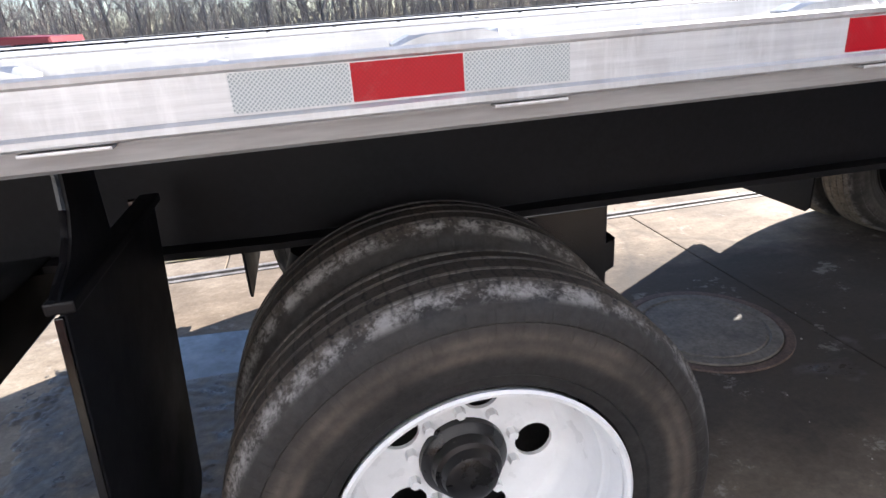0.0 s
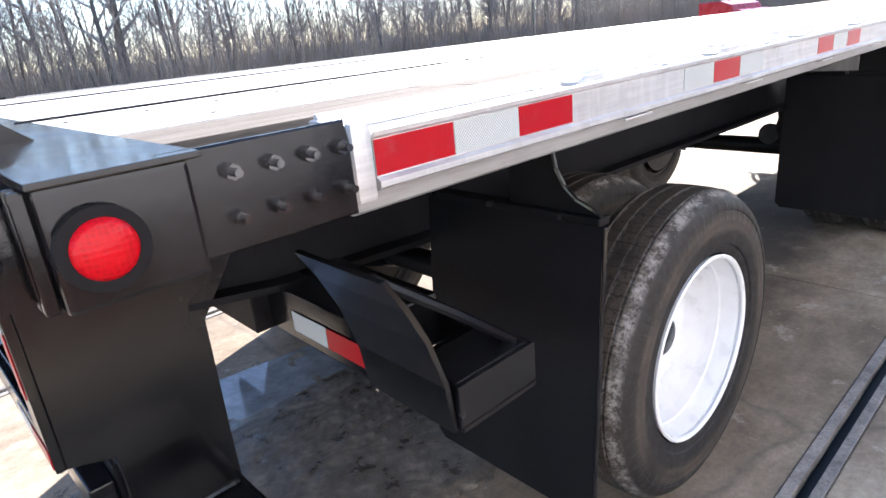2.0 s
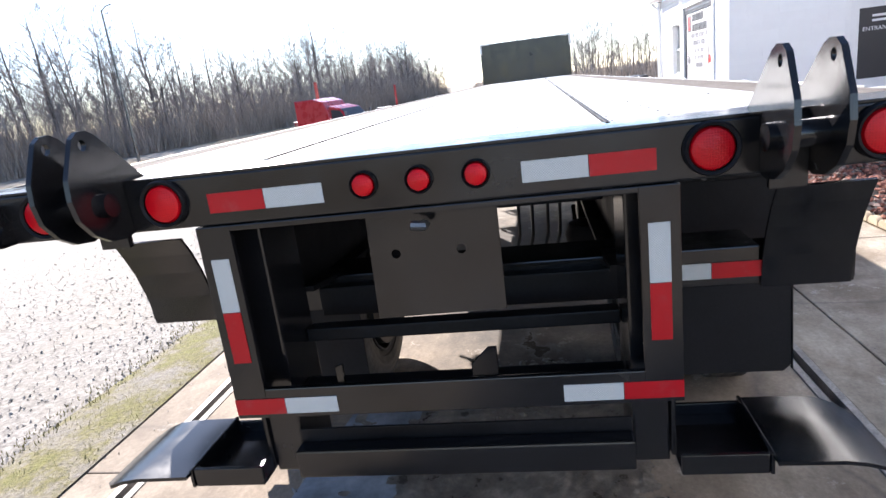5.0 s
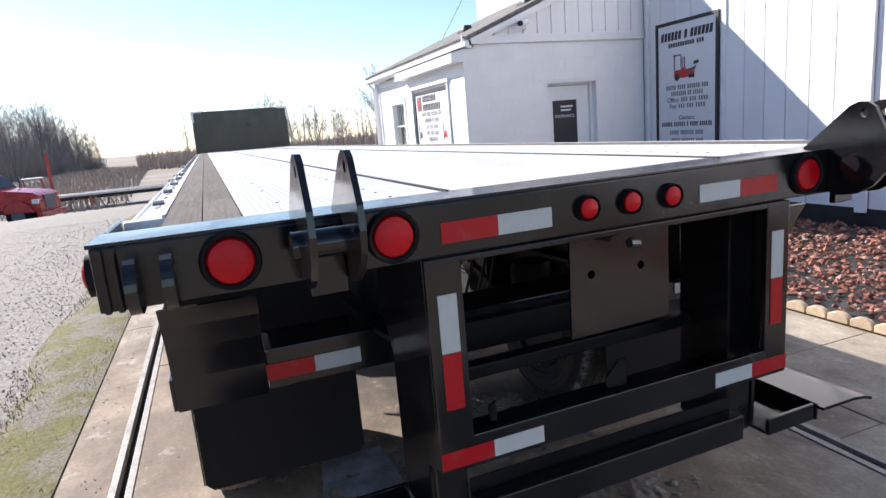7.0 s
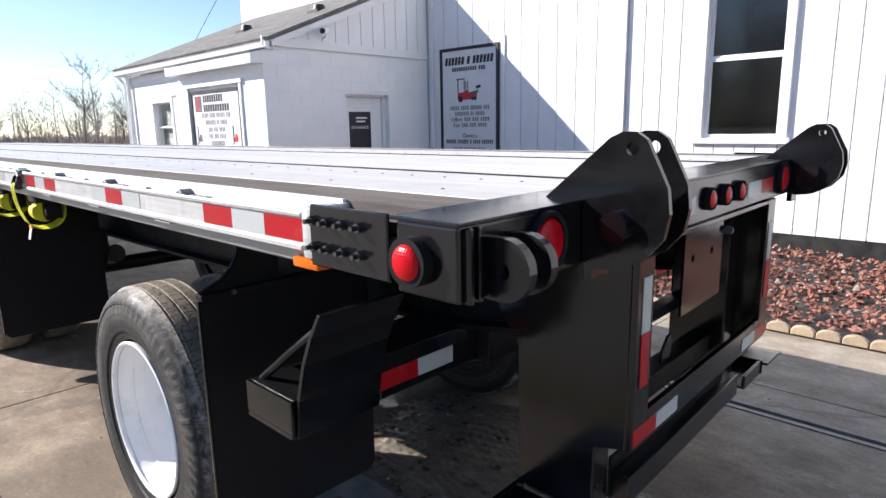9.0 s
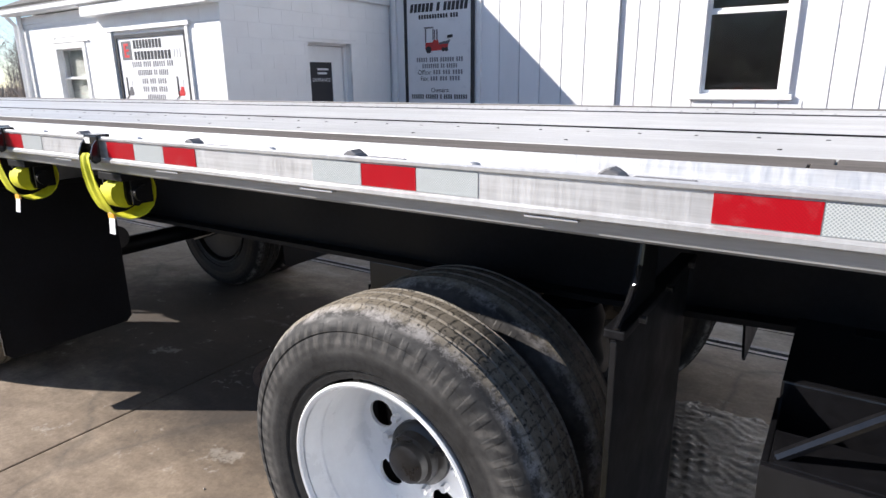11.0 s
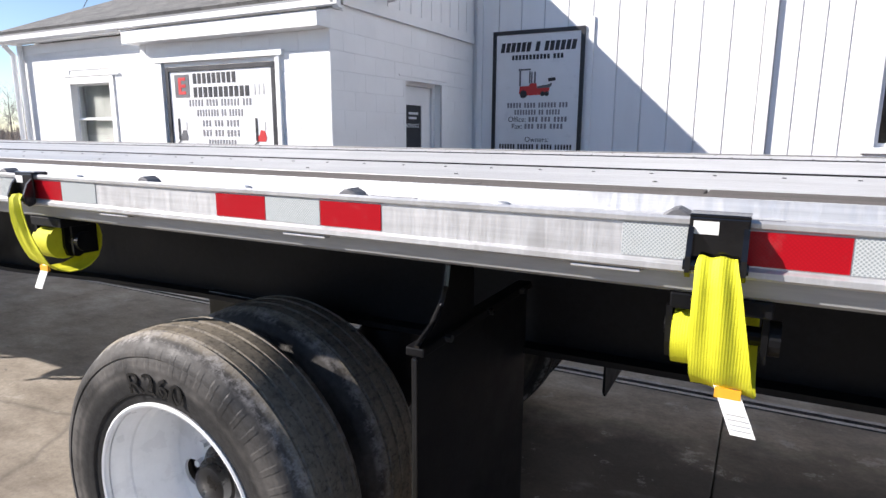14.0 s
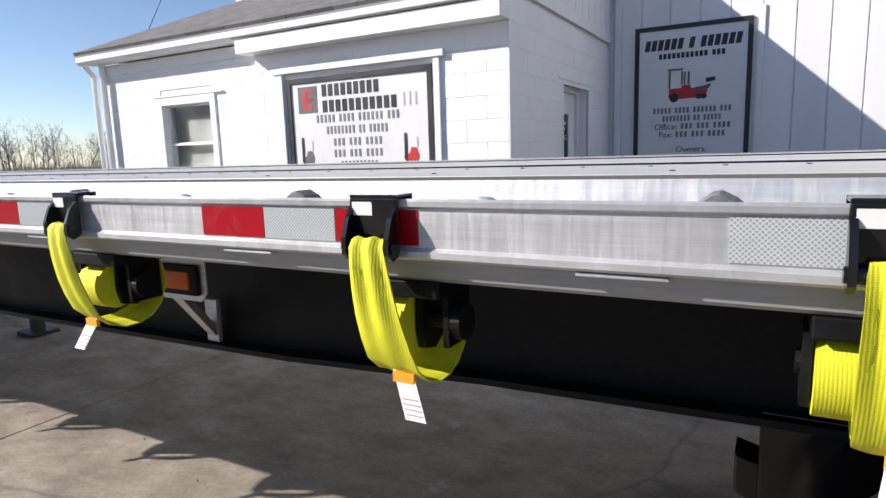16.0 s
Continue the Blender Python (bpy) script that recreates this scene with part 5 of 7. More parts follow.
        bb = prism([(s * 0.964, 1.19), (s * 0.964, 1.15), (s * 0.605, 0.90), (s * 0.605, 0.94)], "x", xl + 0.02, xl + 0.06)
        for v in bb.verts:
            v.co.x += 0.30 * (0.964 - abs(v.co.y)) / 0.359
        part("brace", bb, ALU, trailer)
        part("brace_foot", bx(xl + 0.31, xl + 0.37, min(s * 0.585, s * 0.603), max(s * 0.585, s * 0.603), 0.875, 1.03, 0.003), ALU, trailer)

# rear sill
SHIFT[0] = -0.0015
part("rear_sill", bx(-0.452, -0.30, -1.322, 1.310, 1.336, 1.470, 0.006), BLACK, trailer, "glossy black rear crossbeam")
part("sill_cap", bx(-0.456, -0.285, -1.326, 1.314, 1.470, 1.478, 0.002), BLACK, trailer)


def round_lamp(y, z, r, lens_r):
    g = turned([(0.0, 0.0), (r, 0.0), (r, -0.012), (r * 0.94, -0.018), (lens_r + 0.002, -0.014), (lens_r + 0.002, -0.004), (0.0, -0.004)], 36)
    bmesh.ops.rotate(g, verts=g.verts, cent=(0, 0, 0), matrix=Matrix.Rotation(radians(-90), 3, "Z"))
    bmesh.ops.translate(g, verts=g.verts, vec=(-0.4525, y, z))
    o = part("rear_lamp", g, FLAP, trailer, "black rubber lamp grommet", True)
    l = turned([(0.0, -0.022), (lens_r * 0.6, -0.0205), (lens_r * 0.9, -0.016), (lens_r, -0.008), (lens_r, -0.003)], 36)
    bmesh.ops.rotate(l, verts=l.verts, cent=(0, 0, 0), matrix=Matrix.Rotation(radians(-90), 3, "Z"))
    bmesh.ops.translate(l, verts=l.verts, vec=(-0.4525, y, z))
    part("lens", l, LENS_RED, o, "red ribbed lens", True)


for y in (-1.05, -0.688, 0.688, 1.05):
    round_lamp(y, 1.407, 0.064, 0.051)
for y in (-0.142, 0.0, 0.142):
    round_lamp(y, 1.404, 0.0355, 0.029)


def tape_yz(x, y0, y1, z0, z1, red):
    part("reflective_tape", bx(x - 0.002, x, min(y0, y1), max(y0, y1), z0, z1), TAPE_RED if red else TAPE_WHITE, trailer)


for s in (-1, 1):
    tape_yz(-0.4525, s * 0.252, s * 0.41, 1.369, 1.421, False)
    tape_yz(-0.4525, s * 0.412, s * 0.566, 1.369, 1.421, True)

# rear lower frame with its opening
UF = (0.618, 0.522)
fr = bmesh.new()
for q in ((-UF[0], -UF[1], 0.762, 1.334), (UF[1], UF[0], 0.762, 1.334)):
    bx(-0.458, -0.438, q[0], q[1], q[2], q[3], 0.003, fr)
bx(-0.458, -0.438, -UF[1], UF[1], 0.762, 0.852, 0.003, fr)
bx(-0.458, -0.438, -UF[1], UF[1], 1.318, 1.334, 0.003, fr)
part("rear_frame", fr, BLACK, trailer, "black steel rear frame plate")
for s in (-1, 1):
    y0, y1 = sorted((s * 0.575, s * 0.589))
    tape_yz(-0.4585, s * 0.541, s * 0.592, 1.091, 1.243, False)
    tape_yz(-0.4585, s * 0.541, s * 0.592, 0.938, 1.089, True)
    tape_yz(-0.4585, s * 0.313, s * 0.466, 0.775, 0.823, False)
    tape_yz(-0.4585, s * 0.468, s * 0.617, 0.775, 0.823, True)
    # deep side cheeks and corner posts
    y0, y1 = sorted((s * 0.604, s * 0.618))
    part("cheek_plate", prism([(-0.438, 0.762), (-0.34, 0.74), (-0.34, 0.52), (-0.085, 0.52), (-0.085, 0.98), (0.02, 1.12), (0.02, 1.334), (-0.438, 1.334)], "y", y0, y1, bevel=0.003), BLACK, trailer)
    y0, y1 = sorted((s * 0.50, s * 0.602))
    part("corner_post", bx(-0.335, -0.10, y0, y1, 0.50, 1.334, 0.008), BLACK, trailer)
    # open fork tray at the foot, ending in a broad wing plate whose outer third bends down
    y0, y1 = sorted((s * 0.62, s * 0.850))
    part("fork_tray", bx(-0.385, -0.11, y0, y1, 0.495, 0.507, 0.002), BLACK, trailer)
    part("tray_front", bx(-0.40, -0.386, y0, y1, 0.495, 0.556, 0.003), BLACK, trailer)
    part("tray_back", bx(-0.109, -0.095, y0, y1, 0.495, 0.545, 0.003), BLACK, trailer)
    part("tray_end", bx(-0.405, -0.09, min(s * 0.851, s * 0.861), max(s * 0.851, s * 0.861), 0.495, 0.558, 0.002), BLACK, trailer)
    wp = bmesh.new()
    rows_ = []
    for yy, zz, xa, xb in ((0.862, 0.548, -0.425, -0.085), (1.03, 0.546, -0.425, -0.085), (1.085, 0.538, -0.425, -0.085), (1.135, 0.520, -0.42, -0.09), (1.185, 0.494, -0.37, -0.13)):
        rows_.append([wp.verts.new((xq, s * yy, zq)) for xq, zq in ((xa, zz), (xb, zz), (xb, zz - 0.012), (xa, zz - 0.012))])
    for ra, rb in zip(rows_, rows_[1:]):
        for k in range(4):
            wp.faces.new((ra[k], ra[(k + 1) % 4], rb[(k + 1) % 4], rb[k]))
    wp.faces.new(rows_[0])
    wp.faces.new(rows_[-1][::-1])
    part("tray_wing", wp, BLACK, trailer, "broad black wing plate with clipped corners", True)
part("low_bumper", bx(-0.405, -0.345, -0.498, 0.498, 0.52, 0.61, 0.006), BLACK, trailer)
part("rear_skirt", bx(-0.342, -0.332, -0.498, 0.498, 0.515, 0.649, 0.002), UNDER, trailer)
# inner beam behind the frame's foot, with an upright tab, and the lower crossbar further in
part("inner_beam", bx(-0.28, -0.20, -0.498, 0.498, 0.675, 0.757, 0.004), UNDER, trailer)
part("upright_tab", prism([(-0.045, 0.758), (-0.125, 0.758), (-0.125, 0.852), (-0.10, 0.852), (-0.045, 0.80)], "x", -0.262, -0.25, bevel=0.002), BLACK, trailer)
part("upright_tab", prism([(0.385, 0.758), (0.36, 0.758), (0.36, 0.825), (0.385, 0.815)], "x", -0.262, -0.25, bevel=0.002), BLACK, trailer)
part("lower_crossbar", bx(-0.165, -0.105, -0.498, 0.498, 0.863, 0.907, 0.005), UNDER, trailer)
pl = bmesh.new()
plate_with_holes([(-0.18, 1.028), (0.172, 1.023), (0.168, 1.33), (-0.18, 1.33)], [(0.099, 1.203, 0.013), (-0.077, 1.203, 0.013)], 0, 0.008, pl)
bmesh.ops.rotate(pl, verts=pl.verts, cent=(0, 0, 0), matrix=Matrix.Rotation(radians(90), 3, "Z"))
bmesh.ops.translate(pl, verts=pl.verts, vec=(-0.394, 0, 0))
part("latch_plate", pl, BLACK, trailer)
part("latch_pin", pipe([(-0.45, 0.0, 1.29), (-0.48, 0.0, 1.29), (-0.485, 0.03, 1.296)], 0.013), STEEL, trailer, "zinc latch pin")

for s in (-1, 1):
    # tall mounting ears with pins
    out = [(xq + 0.035, zq) for xq, zq in [(-0.395, 1.478), (-0.548, 1.607), (-0.575, 1.619), (-0.603, 1.618), (-0.626, 1.603), (-0.672, 1.51), (-0.678, 1.46), (-0.668, 1.41), (-0.63, 1.365), (-0.58, 1.338), (-0.52, 1.33), (-0.49, 1.338), (-0.49, 1.47)]]
    for y in (0.80, 0.90):
        eb = plate_with_holes(out[::-1], [(-0.562, 1.585, 0.0135)], s * y - 0.007, 0.014)
        part("mounting_ear", eb, BLACK, trailer)
    part("ear_pin", rod((-0.535, s * 0.775, 1.43), (-0.535, s * 0.93, 1.43), 0.031, 20), BLACK, trailer, "", True)
    part("ear_gusset", bx(-0.47, -0.45, min(s * 0.808, s * 0.892), max(s * 0.808, s * 0.892), 1.30, 1.46, 0.003), BLACK, trailer)
    # rounded hook lugs at the corners
    for y in (1.17, 1.235):
        arc = [(-0.497 + 0.056 * math.cos(a), 1.392 + 0.056 * math.sin(a)) for a in [math.pi / 2 + math.pi * k / 12 for k in range(13)]]
        lug = plate_with_holes(([(-0.452, 1.447)] + arc + [(-0.452, 1.337)])[::-1], [(-0.497, 1.39, 0.014)], s * y - 0.011, 0.022)
        part("hook_lug", lug, BLACK, trailer)
    for y in (1.268, 1.292):
        part("rib", bx(-0.468, -0.452, s * y - 0.006, s * y + 0.006, 1.336, 1.468, 0.003), BLACK, trailer)

SHIFT[0] = 0.0

# chassis: main beams, joists, cross tubes
for s in (-1, 1):
    bb = bmesh.new()
    low = [(-0.10, 1.03), (0.15, 0.993), (0.9, 0.962), (3.0, 0.942), (5.1, 0.925), (5.8, 0.91), (6.5, 0.875), (7.5, 0.86), (9.0, 0.845), (11.0, 0.90), (12.5, 1.12), (XE, 1.18)]
    prism([(-0.10, 1.42)] + low + [(XE, 1.42)], "y", s * 0.55 - 0.006, s * 0.55 + 0.006, bb)
    part("beam_web", bb, UNDER, trailer)
    fb = prism(low + [(xa, za - 0.018) for xa, za in low[::-1]], "y", s * 0.55 - 0.07, s * 0.55 + 0.07)
    part("beam_flange", fb, UNDER, trailer)
joist = None
for k in range(40):
    x = 0.1 + 0.41 * k
    if joist is None:
        jb = bx(x - 0.03, x + 0.03, -1.2, 1.2, 1.415, 1.424)
        bx(x - 0.004, x + 0.004, -1.2, 1.2, 1.345, 1.415, bm=jb)
        bx(x - 0.03, x + 0.03, -1.2, 1.2, 1.337, 1.345, bm=jb)
        joist = part("joist", jb, UNDER, trailer)
    else:
        c = new("joist", joist.data)
        c.parent, c.location = trailer, (0.41 * k, 0, 0)
for x, z in ((0.13, 0.90), (2.1, 1.05), (3.4, 1.0), (5.6, 0.98), (0.75, 1.12)):
    part("cross_tube", bx(x - 0.05, x + 0.05, -0.542, 0.542, z - 0.05, z + 0.06, 0.006), UNDER, trailer)

def lean_back(bm, x, s):
    """One rear flap hangs with its foot towards the rear."""
    if x < 1 and s < 0:
        for v in bm.verts:
            v.co.x += 0.07 * (v.co.z - 1.12)


# rear step crossbar with tape and curved end boxes
part("step_bar", bx(0.13, 0.355, -0.984, 0.984, 0.855, 0.99, 0.005), BLACK, trailer)
for s in (-1, 1):
    for (a, b, red) in ((0.674, 0.83, False), (0.832, 0.99, True)):
        y0, y1 = sorted((s * a, s * b))
        part("reflective_tape", bx(0.126, 0.128, y0, y1, 0.885, 0.94), TAPE_RED if red else TAPE_WHITE, trailer)
    y0, y1 = sorted((s * 0.987, s * 1.262))
    curve = [(0.002, 1.205), (0.042, 1.14), (0.08, 1.06), (0.113, 0.955), (0.128, 0.845)]
    part("end_plate", prism(curve + [(xq + 0.011, zq + 0.003) for xq, zq in curve[::-1]], "y", y0, y1, bevel=0.002), BLACK, trailer)
    part("box_floor", bx(0.141, 0.36, min(s * 0.987, s * 1.275), max(s * 0.987, s * 1.275), 0.845, 0.857, 0.002), BLACK, trailer)
    part("box_side", bx(0.136, 0.36, min(s * 1.263, s * 1.275), max(s * 1.263, s * 1.275), 0.859, 0.95, 0.002), BLACK, trailer)
    part("box_top", bx(0.141, 0.347, min(s * 1.135, s * 1.262), max(s * 1.135, s * 1.262), 0.942, 0.952, 0.002), BLACK, trailer)
    part("box_front", bx(0.348, 0.36, min(s * 0.987, s * 1.262), max(s * 0.987, s * 1.262), 0.859, 0.95, 0.002), BLACK, trailer)
    part("end_stay", pipe([(0.335, s * 1.235, 0.95), (0.20, s * 1.215, 1.06), (0.035, s * 1.19, 1.185)], 0.012), BLACK, trailer)
    # mud flaps on curved arms
    for fx in (0.645, 3.735):
        y0, y1 = sorted((s * (0.655 if fx < 1 and s < 0 else 0.60), s * 1.262))
        z0 = 0.29 if fx < 1 and s < 0 else 0.27
        pts = [(y0, 1.12), (y1, 1.12), (y1, z0 + 0.03), (y1 - 0.03, z0), (y0 + 0.03, z0), (y0, z0 + 0.03)]
        sheet = prism(pts, "x", fx - 0.006, fx + 0.006, bevel=0.002)
        edge_bar = bx(fx - 0.009, fx + 0.004, min(s * 1.263, s * 1.269), max(s * 1.263, s * 1.269), 0.30, 1.12, 0.002)
        lean_back(sheet, fx, s)
        lean_back(edge_bar, fx, s)
        flap = part("mud_flap", sheet, FLAP, trailer, "flat black rubber mud flap")
        part("flap_edge_bar", edge_bar, BLACK, flap)
        part("flap_hanger", bx(fx - 0.022, fx + 0.022, y0, y1, 1.122, 1.142, 0.004), UNDER, flap)
        # bracket plate with a hollow outer edge and a rolled rim
        rim_pts = [(1.12, 1.336), (1.122, 1.29), (1.132, 1.245), (1.155, 1.205), (1.19, 1.175), (1.235, 1.157), (1.262, 1.143)]
        part("flap_arm", prism([(s * 0.98, 1.336)] + [(s * yq, zq) for yq, zq in rim_pts] + [(s * 0.98, 1.143)], "x", fx - 0.004, fx + 0.004), UNDER, flap)
        part("arm_rim", pipe([(fx - 0.006, s * yq, zq) for yq, zq in rim_pts], 0.006, 6), BLACK, flap)
        for q in (0.7, 0.93, 1.16):
            part("flap_bolt", rod((fx - 0.02, s * q, 1.136), (fx - 0.036, s * q, 1.136), 0.009, 6), STEEL, flap)

# wheels
W_T = 0.275


def tyre_mesh():
    h = W_T / 2
    g = 0.006
    prof = [(0.318, -h + 0.04), (0.326, -h + 0.02), (0.340, -h + 0.014), (0.352, -h + 0.013), (0.356, -h + 0.007), (0.372, -h + 0.004), (0.405, -h), (0.442, -h + 0.001), (0.460, -h + 0.006), (0.463, -h + 0.003), (0.470, -h + 0.004), (0.484, -h + 0.010), (0.497, -h + 0.020), (0.507, -h + 0.034), (0.5135, -h + 0.050)]
    tread = []
    for yc in (-0.074, -0.027, 0.027, 0.074):
        for dy, dr in ((-0.0065, 0), (-0.005, -g), (0.005, -g), (0.0065, 0)):
            tread.append((0.5225 - 0.5 * yc * yc + dr, yc + dy))
    prof = prof + tread + [(r_, -y_) for r_, y_ in prof[::-1]]
    return turned([(0.318 + (r_ - 0.318) * 1.0367 if r_ > 0.318 else r_, y_) for r_, y_ in prof], 108)


def rim_mesh():
    """A dished steel wheel; its open face looks to -y."""
    h = W_T / 2
    prof = [(0.320, -h + 0.013), (0.328, -h + 0.010), (0.334, -h + 0.014), (0.330, -h + 0.028), (0.318, -h + 0.032), (0.312, -h + 0.05), (0.309, -h + 0.085), (0.300, -h + 0.095), (0.298, -h + 0.125), (0.292, -h + 0.135), (0.289, -h + 0.18), (0.283, -h + 0.188), (0.280, -h + 0.212), (0.266, -h + 0.231), (0.25, -h + 0.237)]
    b = turned([(0.316, -h + 0.02)] + prof, 84)
    turned([(0.325, -h + 0.022), (0.315, -h + 0.06), (0.295, -h + 0.12), (0.295, h - 0.03), (0.325, h - 0.012)], 60, b)
    holes = [(0.184 * math.cos(a), 0.184 * math.sin(a), 0.049) for a in [2 * math.pi * (k + 0.25) / 5 for k in range(5)]]
    plate_with_holes(circle_pts(0.2505, 60), holes + [(0, 0, 0.11)], -h + 0.2335, 0.012, b)
    return b


tyre_b, rim_b = tyre_mesh(), rim_mesh()
hub_b = turned([(0.0, 0.004), (0.052, 0.004), (0.064, 0.009), (0.070, 0.034), (0.082, 0.038), (0.087, 0.066), (0.100, 0.072), (0.109, 0.080), (0.113, 0.112)], 40)
nut_b = rod((0, 0.097, 0), (0, 0.073, 0), 0.015, 6, 0.013)


def mesh_of(name, b, material, smooth=True):
    me = bpy.data.meshes.new(name)
    bmesh.ops.recalc_face_normals(b, faces=b.faces)
    b.to_mesh(me)
    b.free()
    me.materials.append(material)
    if smooth:
        me.shade_smooth()
        me.set_sharp_from_angle(angle=radians(35))
    return me


M_RIM, M_TYRE, M_HUB, M_NUT = mesh_of("wheel", rim_b, WHITE_RIM), mesh_of("tyre", tyre_b, TYRE), mesh_of("hub", hub_b, HUB), mesh_of("lug_nut", nut_b, WHITE_RIM, False)
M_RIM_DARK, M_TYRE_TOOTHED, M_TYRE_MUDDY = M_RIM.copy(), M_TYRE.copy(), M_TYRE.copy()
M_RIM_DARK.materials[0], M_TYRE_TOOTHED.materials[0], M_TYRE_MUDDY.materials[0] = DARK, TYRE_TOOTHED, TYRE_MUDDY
spin = random.Random(11)
for ax in AXLES:
    for s in (-1, 1):
        for inner in (0, 1):
            yc = s * ((1.27 if s > 0 else 1.252) - W_T / 2 - inner * (0.335 if s > 0 else 0.36))
            wheel = new("wheel", M_RIM)
            wheel.parent = trailer
            wheel.location = Vector((ax - (0.012 if s < 0 and ax < 3 else 0), yc, HUB_Z)) - base_of(trailer)
            face = (0 if s < 0 else math.pi) + (math.pi if inner else 0)
            wheel.rotation_euler = (0, (radians(9) if s > 0 else radians(17)) if ax < 3 and not inner else spin.uniform(0, 6.28), face)
            tagged(wheel, "dark steel disc wheel" if inner else "white painted steel disc wheel")
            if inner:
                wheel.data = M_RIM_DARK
            ty = new("tyre", M_TYRE if s < 0 else M_TYRE_TOOTHED if ax < 3 and not inner else M_TYRE_MUDDY)
            ty.parent = wheel
            # wheels a shade under the tyres' bore; the tyres are worn unevenly
            wheel.scale = (0.97, 1.0, 0.97)
            worn = (1.022 if s > 0 else 1.01) if ax < 3 else (0.99 if s > 0 else 1.0)
            worn = worn * (0.972 if s > 0 else 1.008) if inner else worn
            ty.scale = (worn / 0.97, 1.0, worn / 0.97)
            tagged(ty, "worn dusty truck tyre with ribbed tread")
            if not inner:
                hb = new("hub", M_HUB)
                hb.parent = wheel
                tagged(hb, "black hub with cap")
                for k in range(10):
                    a = 2 * math.pi * k / 10
                    nut = new("lug_nut", M_NUT)
                    nut.parent = wheel
                    nut.location = (0.1335 * math.cos(a), 0, 0.1335 * math.sin(a))
    # axle beam, air bags, hangers, brake chambers
    part("axle", rod((ax, -0.80, HUB_Z), (ax, 0.80, HUB_Z), 0.064, 20), UNDER, trailer, "", True)
    for s in (-1, 1):
        part("brake_drum", rod((ax, s * 0.655, HUB_Z), (ax, s * 0.87, HUB_Z), 0.283, 32), DARK, trailer, "", True)
        part("trailing_arm", prism([(ax - 0.25, 0.50), (ax + 0.05, 0.40), (ax + 0.62, 0.70), (ax + 0.62, 0.80), (ax - 0.05, 0.62), (ax - 0.25, 0.60)], "y", s * 0.50 - 0.05, s * 0.50 + 0.05, bevel=0.006), BLACK, trailer)
        part("arm_hanger", bx(ax + 0.27, ax + 0.57, s * 0.53 - 0.06, s * 0.53 + 0.06, 0.55, 0.93, 0.008), BLACK, trailer)
        ab = turned([(0.0, -0.16), (0.085, -0.16), (0.11, -0.11), (0.125, -0.05), (0.11, 0.02), (0.12, 0.10), (0.10, 0.15), (0.0, 0.15)], 28)
        bmesh.ops.rotate(ab, verts=ab.verts, cent=(0, 0, 0), matrix=Matrix.Rotation(radians(90), 3, "X"))
        bmesh.ops.translate(ab, verts=ab.verts, vec=(ax - 0.26, s * 0.50, 0.745))
        part("air_bag", ab, FLAP, trailer, "", True)
        part("brake_chamber", rod((ax - 0.16, s * 0.36, 0.62), (ax - 0.34, s * 0.36, 0.66), 0.075, 20), DARK, trailer, "", True)
# the moulded mark on the sidewall of one tyre
mark = lettering("lettering", "R260", 0.086, (AXLES[1] + 0.012, 1.2728, HUB_Z), HUB, trailer)
for v in mark.data.vertices:
    a = v.co.x * 1.25 / 0.37
    v.co.x, v.co.z = (0.357 + v.co.z) * math.sin(a), (0.357 + v.co.z) * math.cos(a)
# air tank and hoses seen through the rear frame
part("air_tank", rod((2.35, -0.38, 0.98), (2.35, 0.30, 0.98), 0.12, 24), BLACK, trailer, "", True)
for k, (y0, dz) in enumerate(((-0.10, 0.0), (-0.17, 0.05), (-0.25, -0.03), (-0.31, 0.04))):
    part("air_hose", pipe([(0.75, y0, 1.30), (0.80, y0 + 0.02, 1.16 + dz), (0.95, y0 - 0.03, 1.07 + dz), (1.15, y0 - 0.06, 1.05), (1.25, y0 - 0.05, 0.8), (1.28, y0, 0.60)], 0.009), HOSE, trailer)
part("lamp_cable", pipe([(0.0, 1.1, 1.33), (0.4, 1.06, 1.30), (1.0, 1.08, 1.33), (1.9, 1.05, 1.31)], 0.006), HOSE, trailer)
# headboard at the front
hbd = part("headboard", bx(XE, XE + 0.05, -1.25, 1.27, 1.40, 2.58, 0.006), BLACK, trailer, "black headboard with aluminium edges")
for s in (-1, 1):
    part("edge_post", bx(XE - 0.025, XE - 0.002, s * 1.25 - 0.03, s * 1.25 + 0.03, 2.30, 2.595, 0.004), ALU, hbd)
    part("edge_cap", bx(XE - 0.025, XE - 0.002, min(s * 1.0, s * 1.219), max(s * 1.0, s * 1.219), 2.55, 2.595, 0.004), ALU, hbd)
    # landing gear
    leg = part("landing_leg", bx(11.0 - 0.065, 11.0 + 0.065, s * 0.86 - 0.065, s * 0.86 + 0.065, 0.36, 1.34, 0.008), BLACK, trailer)
    part("inner_leg", bx(11.0 - 0.045, 11.0 + 0.045, s * 0.86 - 0.045, s * 0.86 + 0.045, 0.04, 0.36, 0.004), DARK, leg)
    part("sand_shoe", bx(11.0 - 0.13, 11.0 + 0.13, s * 0.86 - 0.12, s * 0.86 + 0.12, 0.0, 0.035, 0.006), DARK, leg)
part("landing_tie", rod((11.0, -0.80, 0.9), (11.0, 0.80, 0.9), 0.025, 10), BLACK, trailer)
part("king_pin_plate", bx(13.6, 15.6, -0.55, 0.55, 1.10, 1.12), UNDER, trailer)


